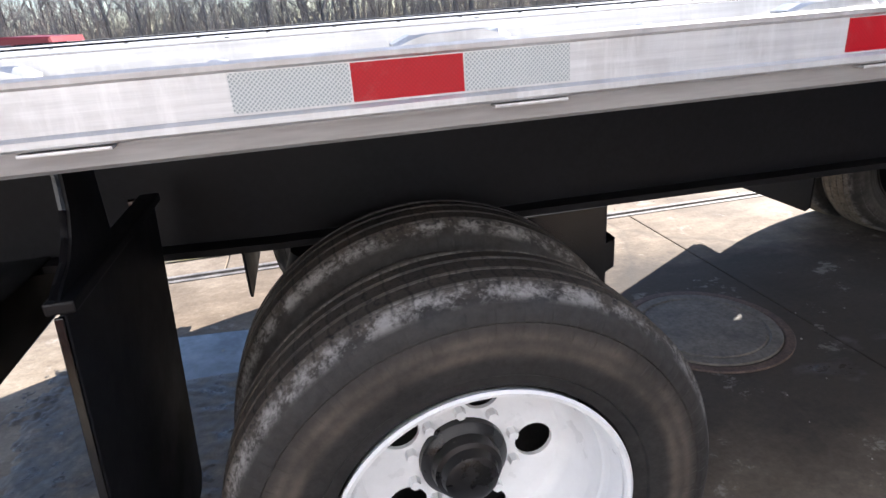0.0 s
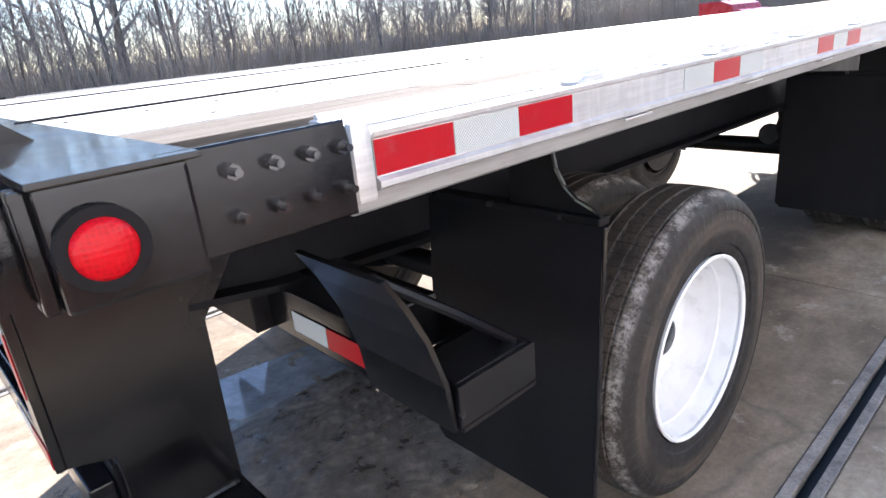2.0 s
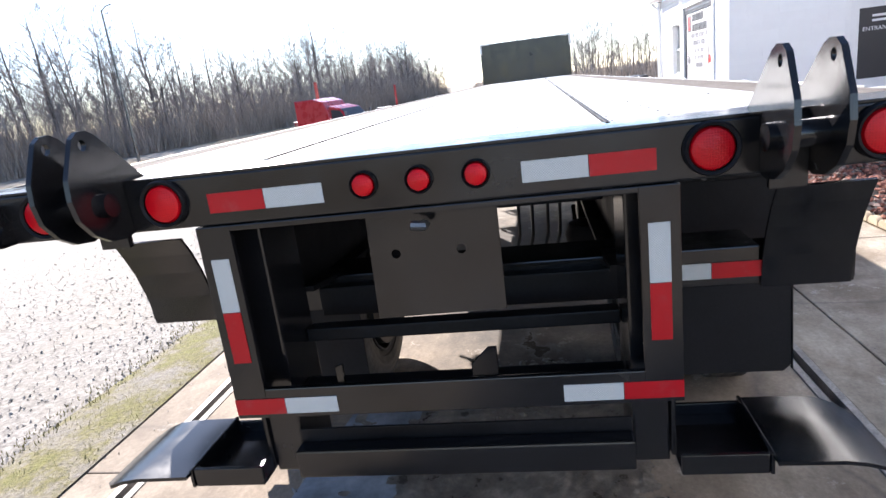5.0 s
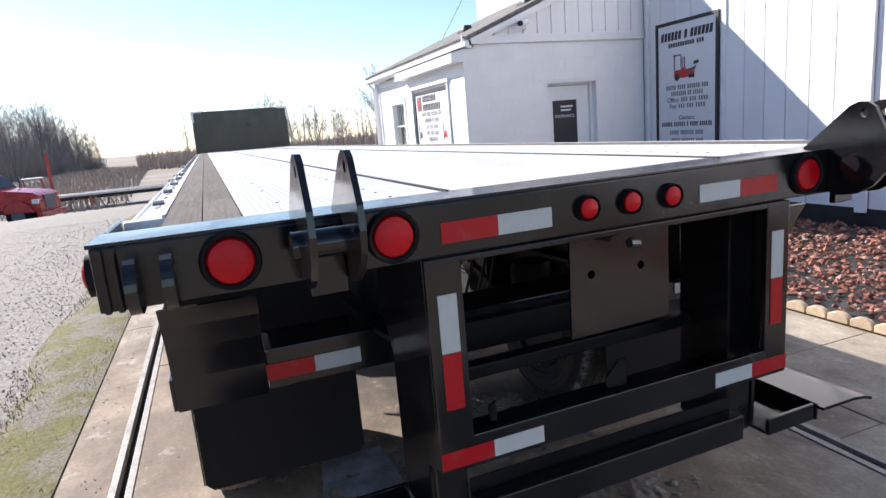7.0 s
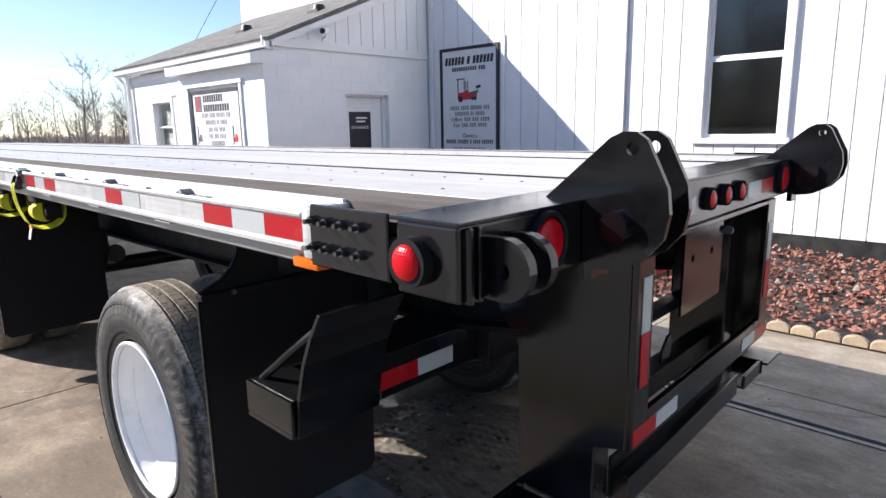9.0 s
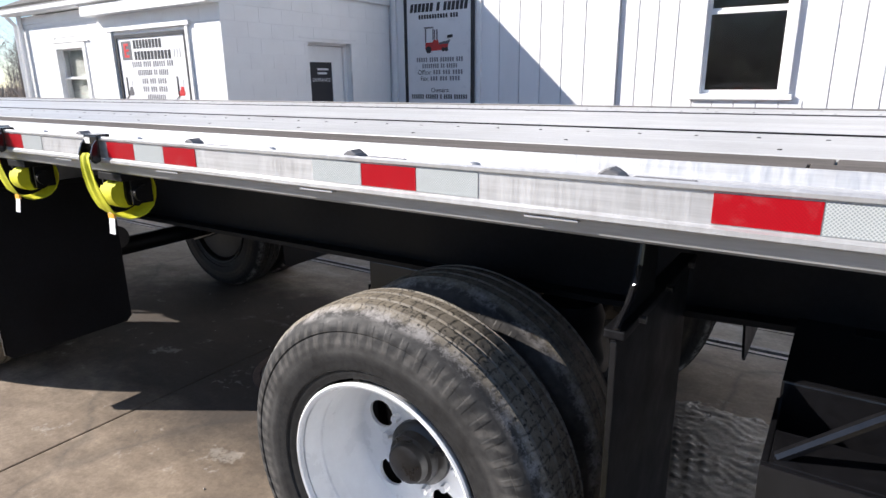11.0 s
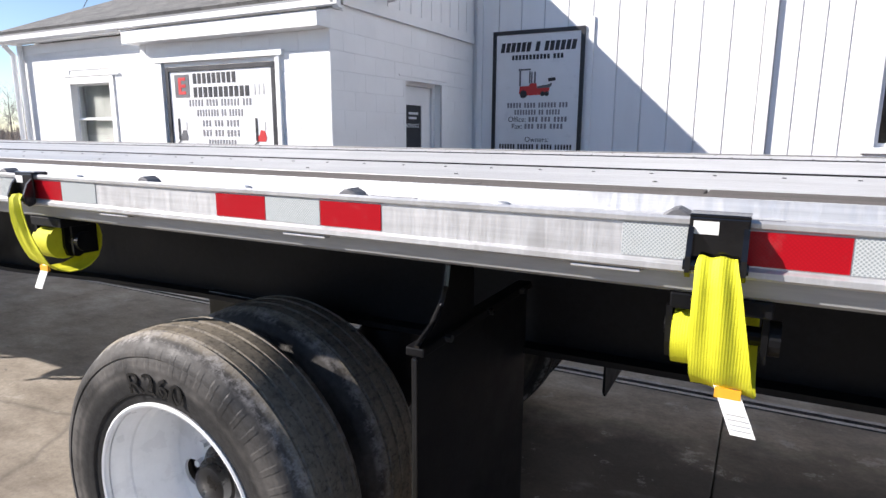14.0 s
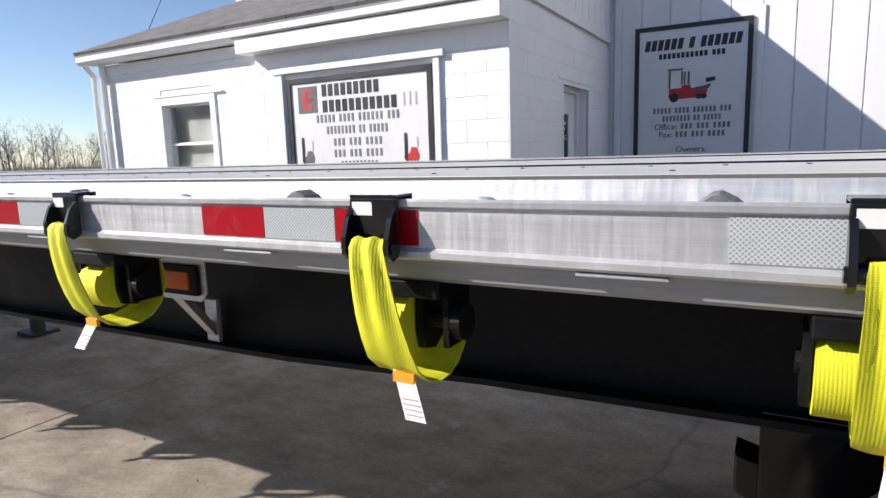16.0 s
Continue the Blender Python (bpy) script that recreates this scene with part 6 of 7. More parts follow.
# ---------------------------------------------------------------- ratchet straps on the rail
def build_strap(x, lean, y=1.30):
    st = thing("winch_strap", (x, y, 1.20), "yellow webbing strap looped from a black rail hook to its winch", "strap", "straps along the rail")
    hook = bmesh.new()
    bx(x - 0.042, x + 0.042, 1.302, 1.309, 1.374, 1.458, 0.003, hook)
    bx(x - 0.042, x + 0.042, 1.268, 1.309, 1.4575, 1.4625, 0.002, hook)
    bx(x - 0.042, x + 0.042, 1.262, 1.268, 1.45, 1.4625, 0.001, hook)
    # folded cheeks that hold the roller
    for e in (x - 0.042, x + 0.034):
        prism([(1.308, 1.445), (1.322, 1.43), (1.334, 1.40), (1.334, 1.376), (1.322, 1.366), (1.306, 1.372)], "x", e, e + 0.008, hook)
    rod((x - 0.045, 1.322, 1.386), (x + 0.045, 1.322, 1.386), 0.009, 12, bm=hook)
    part("rail_hook", hook, BLACK, st, "black steel hook plate")
    part("sticker", bx(x + 0.000, x + 0.036, 1.3095, 1.3105, 1.432, 1.452), LABEL, st, "small white sticker")
    # the webbing hangs from the roller, swings in under the rail and climbs behind the winch
    path = [(1.316, 1.392), (1.322, 1.400), (1.332, 1.400), (1.339, 1.388), (1.341, 1.358), (1.338, 1.318), (1.331, 1.276), (1.320, 1.236), (1.303, 1.203), (1.280, 1.181), (1.250, 1.170), (1.215, 1.170), (1.182, 1.181), (1.157, 1.203), (1.143, 1.233), (1.138, 1.264), (1.142, 1.292), (1.152, 1.312)]
    wide = (0.052, 0.053, 0.055, 0.059, 0.066, 0.075, 0.083, 0.089, 0.092, 0.093, 0.092, 0.090, 0.088, 0.087, 0.085, 0.084, 0.083, 0.082)
    wb = bmesh.new()
    rows_ = []
    last = len(path) - 1
    for i, (yy, zz) in enumerate(path):
        y_a, z_a = path[max(i - 1, 0)]
        y_b, z_b = path[min(i + 1, last)]
        ln = math.hypot(y_b - y_a, z_b - z_a)
        ny, nz = (z_a - z_b) / ln, (y_b - y_a) / ln
        dx = -0.003 - 0.024 * min(1, max(0, i - 3) / 7)
        row = []
        for side in (0.0014, -0.0014):
            for q in range(13):
                u = q / 12 - 0.5
                # gathered at the roller: soft folds that open out lower down
                gather = max(0.0, 1 - abs(i - 4.5) / 4.0)
                wv = 0.0045 * gather * math.sin(q * 1.05 + 0.4 * x * 7) - 0.008 * abs(u) * (1 < i < 8) + 0.0012 * math.sin(q * 0.9 + 0.6 * i + x * 5)
                row.append(wb.verts.new((x + dx + u * wide[i], yy + ny * (side + wv), zz + nz * (side + wv) + 0.010 * u * (i > 4))))
        rows_.append(row)
    for a, b in zip(rows_, rows_[1:]):
        for q in range(12):
            wb.faces.new((a[q], a[q + 1], b[q + 1], b[q]))
            wb.faces.new((a[13 + q + 1], a[13 + q], b[13 + q], b[13 + q + 1]))
        wb.faces.new((a[0], b[0], b[13], a[13]))
        wb.faces.new((a[12], a[25], b[25], b[12]))
    part("webbing", wb, WEB, st, "bright yellow webbing", True)
    # the rest of the webbing rolled up on the drum
    roll = bmesh.new()
    turn_ = [(1.222 + (0.048 + 0.006 * k / 28) * math.cos(2 * math.pi * k / 28 + 0.6), 1.248 + (0.048 + 0.006 * k / 28) * math.sin(2 * math.pi * k / 28 + 0.6)) for k in range(29)]
    prism(turn_, "x", x - 0.016, x + 0.060, roll)
    part("roll", roll, WEB, st, "yellow webbing rolled on the drum", True)
    # sewn label
    tg = prism([(1.288, 1.192), (1.2895, 1.192), (1.2965, 1.122), (1.295, 1.122)], "x", x - 0.046, x - 0.010)
    bmesh.ops.translate(tg, verts=[v for v in tg.verts if v.co.z < 1.15], vec=(lean * 0.8, 0.017, 0))
    label_ = part("tag", tg, LABEL, st, "white printed label")
    part("tag_band", bx(x - 0.047 + lean * 0.12, x - 0.009 + lean * 0.12, 1.2885, 1.2965, 1.172, 1.188), ORANGE, label_, "orange band")
    for k in range(4):
        zz = 1.152 - 0.007 * k
        part("print_bar", bx(x - 0.043 + lean * (0.46 + 0.076 * k), x - 0.014 + lean * (0.46 + 0.076 * k), 1.3035 + 0.0023 * k, 1.3055 + 0.0023 * k, zz - 0.0012, zz), SIGN_GREY, label_)
    # winch: bracket under the flange, a deep side plate and its ratchet end
    wn = bmesh.new()
    bx(x - 0.085, x + 0.066, 1.15, 1.268, 1.300, 1.327, 0.003, wn)
    prism([(1.160, 1.30), (1.228, 1.30), (1.230, 1.235), (1.222, 1.205), (1.19, 1.198), (1.160, 1.215)], "x", x - 0.032, x - 0.018, wn)
    prism([(1.160, 1.30), (1.255, 1.30), (1.250, 1.235), (1.232, 1.205), (1.19, 1.198), (1.160, 1.215)], "x", x + 0.062, x + 0.072, wn)
    prism([(1.160, 1.30), (1.235, 1.30), (1.235, 1.215), (1.160, 1.215)], "x", x - 0.082, x - 0.072, wn)
    rod((x - 0.090, 1.205, 1.253), (x + 0.078, 1.205, 1.253), 0.016, 14, bm=wn)
    rod((x - 0.100, 1.205, 1.253), (x - 0.083, 1.205, 1.253), 0.030, 18, bm=wn)
    part("winch", wn, UNDER, st, "black steel winch under the rail")
    return st


# the sewn labels hang at a slant, each its own way
first_strap = build_strap(2.462, -0.040)
for x, lean in ((3.18, -0.040), (5.006, 0.014), (5.637, -0.045), (6.43, 0.04)):
    build_strap(x, lean)
for x in (7.33, 8.05, 8.9, 9.7, 10.5, 11.4, 12.3):
    copy_thing(first_strap, pose(x, 1.30, 1.20))


# ---------------------------------------------------------------- yard behind
def build_truck(at, turn):
    """A red conventional tractor; nose along +x."""
    tk = thing("semi_truck", (0, 0, 0), "red conventional semi truck parked on gravel", "truck")
    hw = 1.15
    part("sleeper", prism([(-3.3, 0.9), (-1.15, 0.9), (-1.15, 2.15), (-1.5, 2.75), (-2.1, 2.95), (-3.3, 2.95)], "y", -hw, hw, bevel=0.06), RED_PAINT, tk, "", True)
    part("cab", prism([(-1.15, 0.75), (0.0, 0.75), (0.0, 1.75), (-0.45, 2.3), (-1.15, 2.5)], "y", -hw + 0.02, hw - 0.02, bevel=0.06), RED_PAINT, tk, "", True)
    part("hood", prism([(0.005, 0.75), (1.75, 0.55), (1.85, 0.75), (1.82, 1.35), (1.6, 1.5), (0.005, 1.72)], "y", -hw + 0.12, hw - 0.12, bevel=0.08), RED_PAINT, tk, "", True)
    part("grille", bx(1.83, 1.88, -0.5, 0.5, 0.75, 1.35, 0.02), TRUCK_GREY, tk)
    part("bumper", bx(1.72, 1.96, -hw, hw, 0.35, 0.62, 0.04), RED_PAINT, tk)
    ws = prism([(-0.43, 2.26), (0.015, 1.77), (0.03, 1.79), (-0.41, 2.29)], "y", -0.98, 0.98)
    part("windscreen", ws, SIGN_BLACK, tk, "dark windscreen")
    for s in (-1, 1):
        y0, y1 = sorted((s * (hw - 0.015), s * (hw - 0.005)))
        part("side_window", prism([(-1.0, 1.72), (-0.12, 1.72), (-0.45, 2.2), (-1.0, 2.3)], "y", y0, y1), SIGN_BLACK, tk)
        part("headlamp", bx(1.55, 1.83, min(s * 0.75, s * 1.04), max(s * 0.75, s * 1.04), 1.0, 1.22, 0.03), LABEL, tk)
        part("fender", prism([(0.35, 0.62), (0.45, 1.0), (0.75, 1.2), (1.15, 1.2), (1.5, 0.95), (1.62, 0.62)], "y", min(s * 0.85, s * 1.19), max(s * 0.85, s * 1.19), bevel=0.05), RED_PAINT, tk, "", True)
        part("mirror", bx(0.0, 0.08, min(s * 1.3, s * 1.45), max(s * 1.3, s * 1.45), 1.6, 2.15, 0.02), TRUCK_GREY, tk)
        part("mirror_arm", pipe([(-0.1, s * 1.1, 1.7), (0.04, s * 1.36, 1.7)], 0.015, 6), TRUCK_GREY, tk)
        part("fuel_tank", rod((-2.4, s * 0.95, 0.62), (-0.9, s * 0.95, 0.62), 0.3, 20), ALU, tk, "", True)
        for wx in (0.95, -3.9, -5.2):
            w = part("wheel", rod((wx, s * 0.85, 0.5), (wx, s * 1.16, 0.5), 0.5, 28), FLAP, tk)
            part("rim", rod((wx, s * 1.155, 0.5), (wx, s * 1.175, 0.5), 0.28, 20), TRUCK_GREY, w)
    part("chassis", bx(-6.0, 1.6, -0.45, 0.45, 0.6, 0.85), DARK, tk)
    tk.matrix_basis = pose(*at, 0, 0, turn) @ Matrix.Scale(1.18, 4)
    return tk


build_truck((37.2, 11.4, float(land(np.array(37.2), np.array(11.4)))), -103)


def build_pickup(x, y):
    """A red pickup with its long bed towards +x."""
    pk = thing("pickup_truck", (x, y, float(land(np.array(x), np.array(y)))), "dull red pickup truck parked on the gravel", "pickup")
    z = float(land(np.array(x), np.array(y)))
    hull = prism([(x - 4.1, z + 0.5), (x + 1.2, z + 0.5), (x + 1.25, z + 0.7), (x + 1.2, z + 1.38), (x - 0.6, z + 1.46), (x - 2.2, z + 1.52), (x - 2.5, z + 1.2), (x - 4.1, z + 1.1)], "y", y - 0.95, y + 0.95, bevel=0.03)
    part("body", hull, RED_DULL, pk)
    cab = prism([(x - 4.05, z + 1.1), (x - 2.52, z + 1.2), (x - 2.62, z + 1.72), (x - 3.3, z + 1.76), (x - 3.7, z + 1.7)], "y", y - 0.8, y + 0.8, bevel=0.03)
    part("cab", cab, RED_DULL, pk)
    part("side_glass", prism([(x - 3.75, z + 1.2), (x - 2.7, z + 1.24), (x - 2.76, z + 1.64), (x - 3.6, z + 1.62)], "y", y - 0.812, y - 0.802), SIGN_BLACK, pk, "dark cab glass")
    part("bumper", bx(x + 1.252, x + 1.33, y - 0.9, y + 0.9, z + 0.45, z + 0.62, 0.02), ZINC, pk)
    for wx in (x - 3.3, x + 0.2):
        for sy in (-0.83, 0.83):
            part("tyre", rod((wx, y + sy - 0.13, z + 0.37), (wx, y + sy + 0.13, z + 0.37), 0.37, 28), FLAP, pk, "", True)
    return pk


build_pickup(0.0, 9.4)


def yard_trailer(at, turn, length):
    tr = thing("parked_trailer", (0, 0, 0), "empty dark flatbed trailer parked across the yard", "trailer", "parked trailers")
    part("deck", bx(0, length, -1.25, 1.25, 0.95, 1.07, 0.01), DARK, tr)
    part("side_rail", bx(0, length, -1.29, -1.252, 0.93, 1.07, 0.004), ALU, tr)
    for s in (-1, 1):
        part("beam", bx(0.3, length, s * 0.5 - 0.06, s * 0.5 + 0.06, 0.65, 0.949), DARK, tr)
        part("leg", bx(2.6, 2.75, s * 0.8 - 0.07, s * 0.8 + 0.07, 0.0, 0.949), RED_PAINT, tr)
        for wx in (length - 1.2, length - 2.5):
            part("wheel", rod((wx, s * 0.85, 0.48), (wx, s * 1.2, 0.48), 0.48, 24), FLAP, tr)
    tr.matrix_basis = pose(*at, 0, 0, turn)


yard_trailer((49.0, 12.0, float(land(np.array(49.0), np.array(12.0)))), -84, 12)


def box_trailer(at, size, material, label):
    tr = thing("box_trailer", (0, 0, 0), label, "trailer", "trailers in the distance")
    lx, ly, h = size
    part("box", bx(-lx / 2, lx / 2, -ly / 2, ly / 2, 1.0, h, 0.03), material, tr)
    part("chassis", bx(-lx / 2, lx / 2, -ly / 3, ly / 3, 0.7, 0.998), DARK, tr)
    for s in (-1, 1):
        for q in (-0.3, 0.3):
            part("wheel", rod((s * (lx / 2 - 0.3), q * ly, 0.48), (s * (lx / 2), q * ly, 0.48), 0.48, 20), FLAP, tr)
    part("door_frame", bx(-lx / 2 - 0.02, -lx / 2 - 0.001, -ly / 2 + 0.1, ly / 2 - 0.1, 1.05, h - 0.05), material, tr)
    tr.matrix_basis = pose(*at)


for y, w, h, mt, lb in ((-2.3, 2.3, 2.4, LABEL, "white box trailer far across the yard"), (-4.7, 2.35, 2.5, LABEL, "white box trailer far across the yard"), (-7.7, 2.1, 2.6, DARK, "dark trailer parked far across the yard"), (-10.2, 2.3, 2.7, DARK, "dark trailer parked far across the yard"), (0.6, 2.0, 2.2, DARK, "dark trailer parked far across the yard")):
    box_trailer((68, y, float(land(np.array(68.0), np.array(y))) - 0.6), (6, w, h), mt, lb)


def build_lift(at, turn, mast):
    lf = thing("forklift", (0, 0, 0), "red truck-mounted forklift with a raised mast", "forklift", "forklifts in the yard")
    part("body", prism([(-0.9, 0.5), (0.7, 0.5), (0.7, 1.1), (0.1, 1.5), (-0.9, 1.55)], "y", -0.75, 0.75, bevel=0.06), RED_PAINT, lf, "", True)
    part("counterweight", bx(-1.35, -0.91, -0.8, 0.8, 0.45, 1.5, 0.08), LABEL, lf, "white rear cover", True)
    for s in (-1, 1):
        part("mast_rail", bx(0.85, 1.03, s * 0.28 - 0.06, s * 0.28 + 0.06, 0.15, mast, 0.01), RED_PAINT, lf)
        part("fork", bx(1.06, 2.2, s * 0.3 - 0.06, s * 0.3 + 0.06, 0.12, 0.17, 0.01), DARK, lf)
        part("guard_post", rod((-0.85, s * 0.65, 1.5), (-0.85, s * 0.65, 2.3), 0.03, 8), RED_PAINT, lf)
        part("front_post", rod((0.5, s * 0.65, 1.1), (0.3, s * 0.65, 2.3), 0.03, 8), RED_PAINT, lf)
        for wx in (-0.8, 0.8):
            part("wheel", rod((wx, s * 0.72, 0.42), (wx, s * 0.98, 0.42), 0.42, 24), FLAP, lf)
    for z in (0.6, 1.6, 2.6, mast - 0.1):
        part("mast_tie", bx(0.88, 1.0, -0.219, 0.219, z - 0.06, z + 0.06), RED_PAINT, lf)
    part("guard_roof", bx(-0.95, 0.45, -0.72, 0.72, 2.3, 2.36, 0.02), LABEL, lf)
    lf.matrix_basis = pose(*at, 0, 0, turn)


gz = float(land(np.array(41.0), np.array(16.0)))
build_lift((40.6, 16.2, gz), -75, 4.9)
build_lift((54.0, 13.6, gz), -75, 4.2)

pole = thing("light_pole", (34.4, 25.8, -1.5), "tall pale steel light pole at the yard's edge", "pole")
part("shaft", rod((34.4, 25.8, -1.5), (34.4, 25.8, 8.6), 0.10, 14, 0.055), STEEL, pole)
part("foot", bx(34.2, 34.6, 25.6, 26.0, -1.5, -1.2, 0.02), CONCRETE, pole)
part("arm", pipe([(34.4, 25.8, 8.5), (34.3, 25.4, 8.75), (34.2, 24.9, 8.8)], 0.04), STEEL, pole)

# low red trailer deck seen over the main deck
rt = thing("red_trailer", (-4, 24, -1.6), "long low red trailer parked by the woods", "trailer")
part("deck", bx(-16, 6, 23.0, 25.4, -0.35, -0.1, 0.02), RED_PAINT, rt)
for wx in (-14, -12.8, 4):
    for wy in (23.2, 25.2):
        part("wheel", rod((wx, wy - 0.15, -1.13), (wx, wy + 0.15, -1.13), 0.48, 20), FLAP, rt)
part("beam", bx(-15.5, 5.5, 23.9, 24.5, -1.0, -0.351), DARK, rt)


# ---------------------------------------------------------------- bare winter trees
def limb(V, F, p, q, r0, r1, sides):
    d = q - p
    d = d / (np.linalg.norm(d) + 1e-9)
    u = np.cross(d, (0.3, 0.5, 0.81))
    u = u / (np.linalg.norm(u) + 1e-9)
    w = np.cross(d, u)
    i = len(V)
    a = np.arange(sides) * 2 * math.pi / sides
    ring = np.cos(a)[:, None] * u + np.sin(a)[:, None] * w
    V.extend((p + r0 * ring).tolist())
    if r1 <= 0:
        V.append(q.tolist())
        for k in range(sides):
            F.append((i + k, i + (k + 1) % sides, i + sides))
        return
    V.extend((q + r1 * ring).tolist())
    for k in range(sides):
        F.append((i + k, i + (k + 1) % sides, i + sides + (k + 1) % sides, i + sides + k))


def grow(seed, h, detail=1.0):
    """Vertices and faces of one bare tree, trunk at the origin."""
    g = np.random.RandomState(seed)
    TV, TF, CV, CF = [], [], [], []
    p = np.zeros(3)
    lean = g.normal(0, 0.05, 3)
    pts = [p]
    n = 7
    for k in range(n):
        p = p + np.array([lean[0] + g.normal(0, 0.035), lean[1] + g.normal(0, 0.035), 1]) * h / n * (0.98 if k < n - 1 else 0.9)
        pts.append(p)
    r = 0.0125 * h * g.uniform(0.6, 1.5)
    for k in range(n):
        limb(TV, TF, pts[k], pts[k + 1], r * (1 - k / (n + 0.3)), r * (1 - (k + 1) / (n + 0.3)), 5)
    start = g.uniform(0.12, 0.35)
    for k1 in range(int(20 * detail)):
        f = g.uniform(start, 0.98)
        i = min(int(f * n), n - 1)
        b = pts[i] + (pts[i + 1] - pts[i]) * (f * n - i)
        a = g.uniform(0, 6.28)
        up = g.uniform(0.55, 1.3)
        ln = h * g.uniform(0.16, 0.34) * (1.25 - f * 0.8)
        d = np.array([math.cos(a), math.sin(a), up])
        d /= np.linalg.norm(d)
        e1 = b + d * ln * 0.55 + g.normal(0, 0.03 * ln, 3)
        e2 = e1 + (d + np.array([0, 0, 0.35])) * ln * 0.45
        rr = r * (1 - f) * 0.55 + 0.012
        limb(CV, CF, b, e1, rr, rr * 0.6, 4)
        limb(CV, CF, e1, e2, rr * 0.6, 0, 4)
        for k2 in range(6):
            u = g.uniform(0.2, 1)
            q = b + (e1 - b) * min(1, u / 0.55) if u < 0.55 else e1 + (e2 - e1) * (u - 0.55) / 0.45
            dd = d + g.normal(0, 0.55, 3) + np.array([0, 0, 0.35])
            dd /= np.linalg.norm(dd)
            l2 = ln * g.uniform(0.25, 0.55)
            t2 = q + dd * l2
            limb(CV, CF, q, t2, rr * 0.3 + 0.006, 0, 3)
            for k3 in range(int(5 * detail)):
                q3 = q + (t2 - q) * g.uniform(0.25, 1)
                d3 = dd + g.normal(0, 0.6, 3) + np.array([0, 0, 0.25])
                d3 /= np.linalg.norm(d3)
                limb(CV, CF, q3, q3 + d3 * l2 * g.uniform(0.4, 0.9), 0.013, 0, 3)
    return np.array(TV), TF, np.array(CV), CF


def join_trees(name, spots, variants, label):
    V, F, n0, mats = [], [], 0, []
    for (x, y, s, a, k) in spots:
        tv, tf, cv, cf = variants[k]
        z = float(land(np.array(x), np.array(y)))
        ca, sa = math.cos(a), math.sin(a)
        for slot, vv, ff in ((0, tv, tf), (1, cv, cf)):
            w = vv * s
            V.append(np.stack([x + ca * w[:, 0] - sa * w[:, 1], y + sa * w[:, 0] + ca * w[:, 1], z + w[:, 2]], -1))
            F.extend([tuple(i + n0 for i in f) for f in ff])
            mats.extend([slot] * len(ff))
            n0 += len(vv)
    ob = from_arrays(name, np.concatenate(V).tolist(), F, BARK_DARK, "stuff", label, "woods")
    ob.data.materials.append(TWIG)
    ob.data.polygons.foreach_set("material_index", np.array(mats, dtype=np.int32))


VARIANTS = [grow(100 + k, 13.0, 0.85) for k in range(9)]
g = random.Random(21)
spots = []
for row in range(4):
    x = -85.0
    while x < 215:
        y = 60 - 0.13 * x + row * 5 + g.uniform(-2.5, 2.5)
        d = math.hypot(x, y)
        spots.append((x + g.uniform(-1, 1), y, g.uniform(0.72, 1.28) * (1.06 + 0.14 * math.sin(x * 0.11)) * (1.22 if g.random() < 0.12 else 1.0), g.uniform(0, 6.28), g.randrange(9)))
        x += g.uniform(1.2, 2.7) if row < 2 else g.uniform(2.0, 4.0)
join_trees("woods", spots, VARIANTS, "bare grey-brown winter woods beyond the yard")
spots = []
for k in range(170):
    a = g.uniform(-0.68, 0.03)
    d = g.uniform(150, 260)
    spots.append((d * math.cos(a), d * math.sin(a), g.uniform(0.7, 1.25), g.uniform(0, 6.28), g.randrange(9)))
join_trees("far_woods", spots, VARIANTS, "bare woods on the far horizon")


def brush(name, n, where, hmin, hmax, w, material, label, seed):
    q = np.random.RandomState(seed)
    x, y = where(q, n)
    z = land(x, y)
    a = q.uniform(0, 6.28, n)
    h = hmin + (hmax - hmin) * q.rand(n) ** 1.5
    ww = w * q.uniform(0.5, 1.5, n)
    lx, ly = q.normal(0, 0.22, n) * h, q.normal(0, 0.22, n) * h
    v = np.zeros((n, 3, 3))
    v[:, 0] = np.stack([x + ww * np.cos(a), y + ww * np.sin(a), z], -1)
    v[:, 1] = np.stack([x - ww * np.cos(a), y - ww * np.sin(a), z], -1)
    v[:, 2] = np.stack([x + lx, y + ly, z + h], -1)
    from_arrays(name, v.reshape(-1, 3).tolist(), np.arange(3 * n).reshape(-1, 3).tolist(), material, "stuff", label, "brush")


def edge_band(q, n):
    x = q.uniform(-85, 200, n)
    return x, 57 - 0.13 * x + q.uniform(-3, 14, n)


brush("brush", 90000, edge_band, 0.8, 7.0, 0.032, BRUSH, "tangled dry brush under the bare trees", 31)


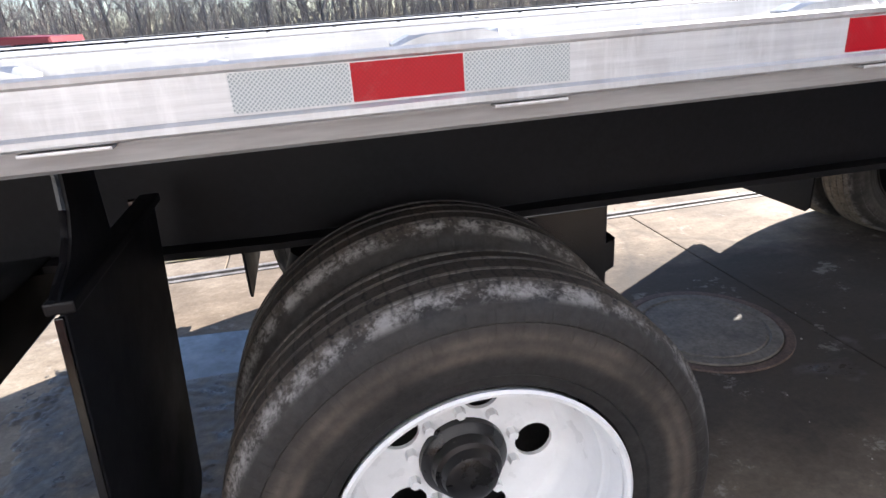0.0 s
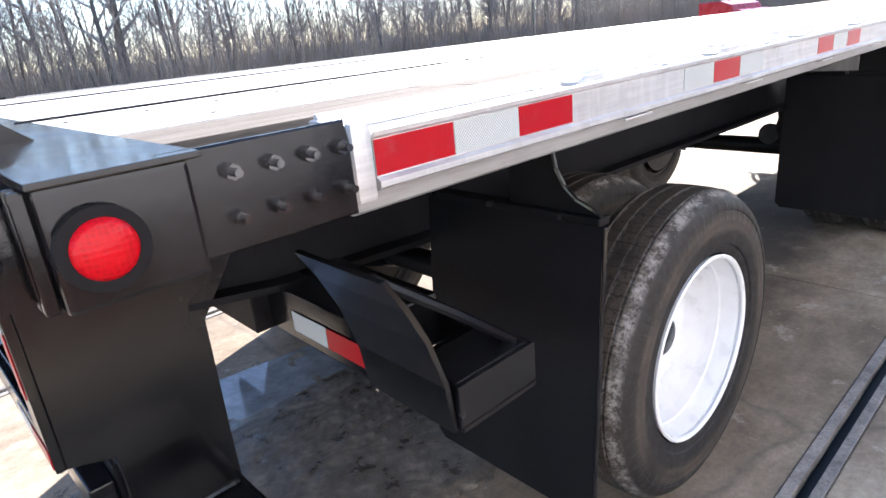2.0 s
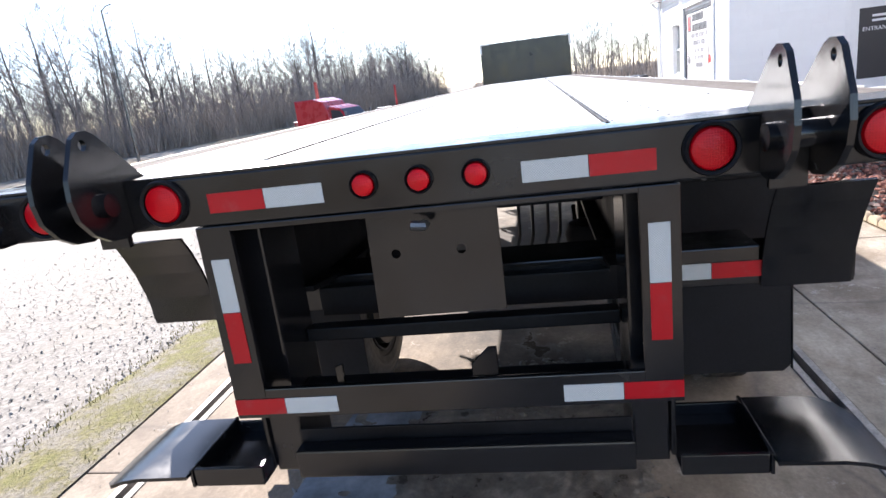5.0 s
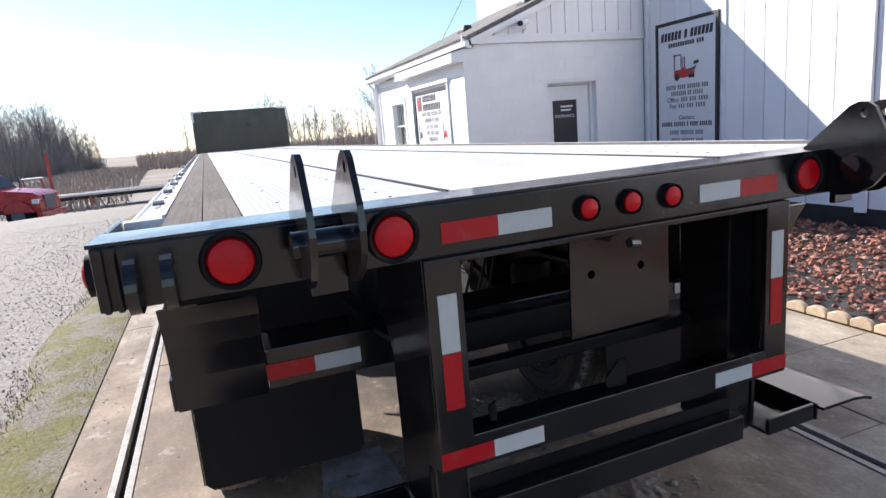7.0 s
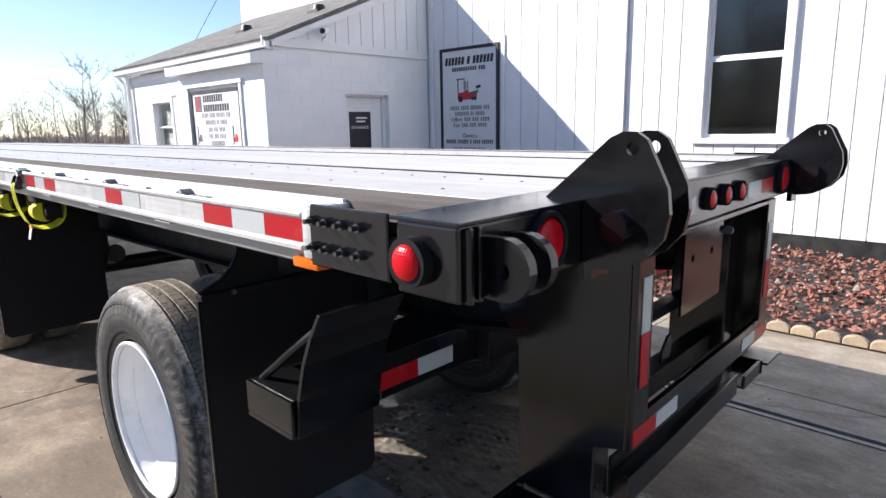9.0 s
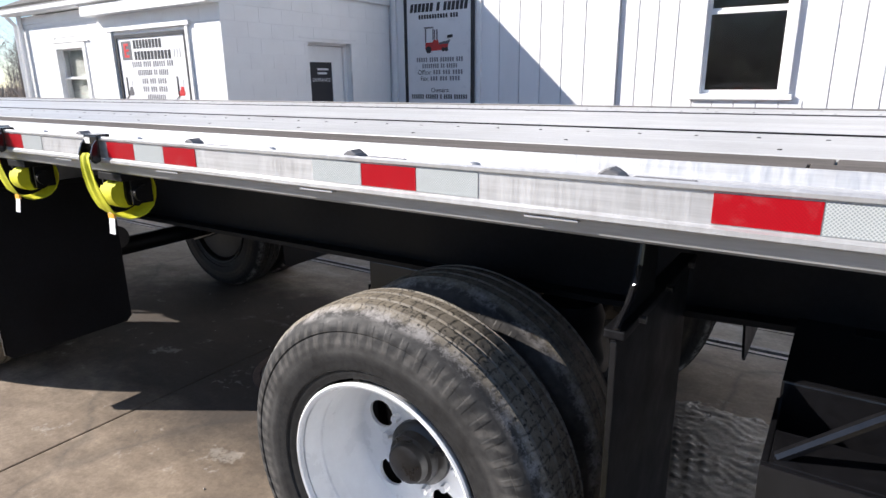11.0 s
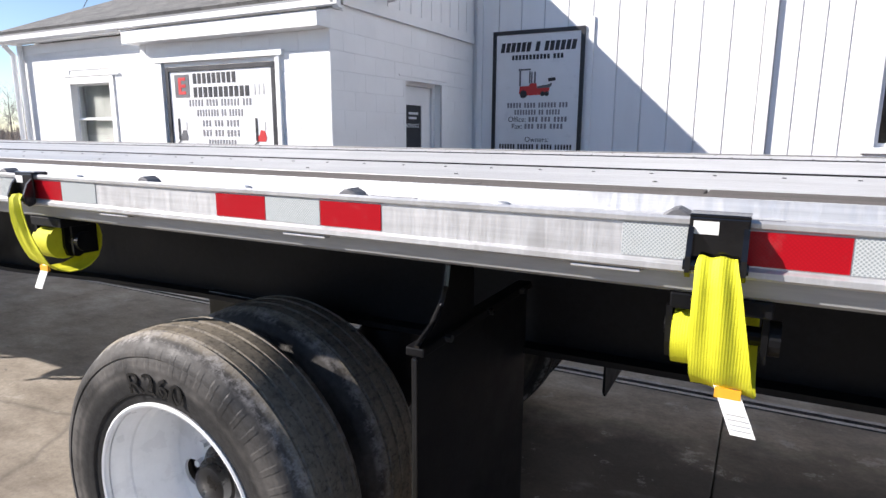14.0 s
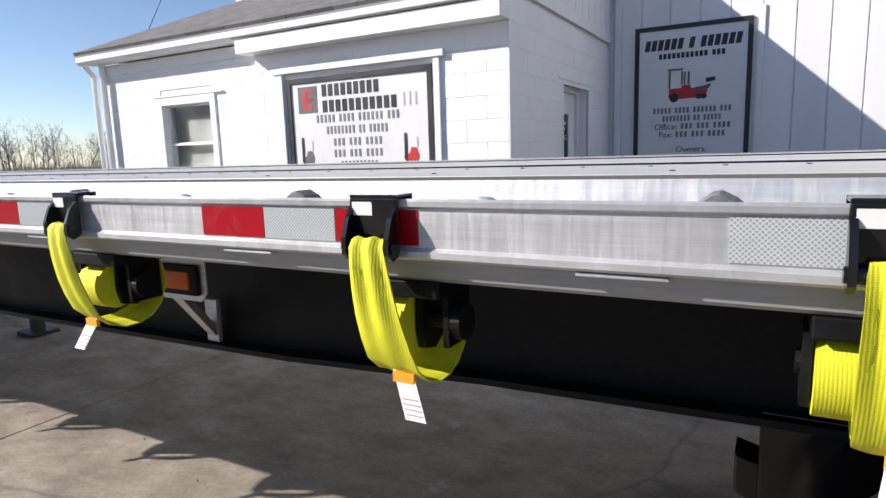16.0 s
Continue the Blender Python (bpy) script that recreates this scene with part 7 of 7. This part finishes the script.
def twig_haze(name, n, seed):
    """Thin upright twigs of the saplings between the trees."""
    q = np.random.RandomState(seed)
    x, y = edge_band(q, n)
    x = x + 1.5 * np.sin(x * 3.0)
    z = land(x, y) + 0.4 + 8.0 * q.rand(n) ** 1.7 * (0.8 + 0.25 * np.sin(x * 0.5) * np.sin(x * 0.17 + 2))
    h = q.uniform(0.8, 2.6, n)
    a = q.uniform(0, 6.28, n)
    w = q.uniform(0.009, 0.022, n)
    v = np.zeros((n, 3, 3))
    v[:, 0] = np.stack([x + w * np.cos(a), y + w * np.sin(a), z], -1)
    v[:, 1] = np.stack([x - w * np.cos(a), y - w * np.sin(a), z], -1)
    v[:, 2] = np.stack([x + q.normal(0, 0.35, n) * h, y + q.normal(0, 0.35, n) * h, z + h], -1)
    from_arrays(name, v.reshape(-1, 3).tolist(), np.arange(3 * n).reshape(-1, 3).tolist(), TWIG, "stuff", "thin grey twigs filling the edge of the woods", "twigs")


twig_haze("twigs", 170000, 35)


def weed_field(q, n):
    x = q.uniform(45, 160, n)
    return x, q.uniform(4, 20, n) + 0.06 * x


brush("weeds", 9000, weed_field, 0.3, 1.3, 0.05, BRUSH, "dry brown weeds along the far track", 32)


def far_band(q, n):
    a = q.uniform(-0.7, 0.1, n)
    d = q.uniform(130, 240, n)
    return d * np.cos(a), d * np.sin(a)


brush("far_brush", 14000, far_band, 1.0, 5.0, 0.14, BRUSH, "brown thicket along the far horizon", 33)

# single trees past the office
for k, (x, y, h) in enumerate(((58.4, -16.2, 9.8), (57.3, -19.2, 10.0), (62.0, -23.5, 7.5), (66.0, -14.0, 7.0), (80.0, -7.2, 9.0), (74.0, -5.6, 6.5), (57.0, -14.6, 9.5))):
    tv, tf, cv, cf = grow(300 + k, h, 1.0)
    z = float(land(np.array(x), np.array(y)))
    tree = thing("tree", (x, y, z), "bare leafless tree with thin upright branches", "tree", "single bare trees")
    for nm, vv, ff, mt in (("trunk", tv, tf, BARK), ("crown", cv, cf, TWIG)):
        me = bpy.data.meshes.new(nm)
        me.from_pydata(vv.tolist(), [], ff)
        me.materials.append(mt)
        o = new(nm, me)
        o.parent = tree
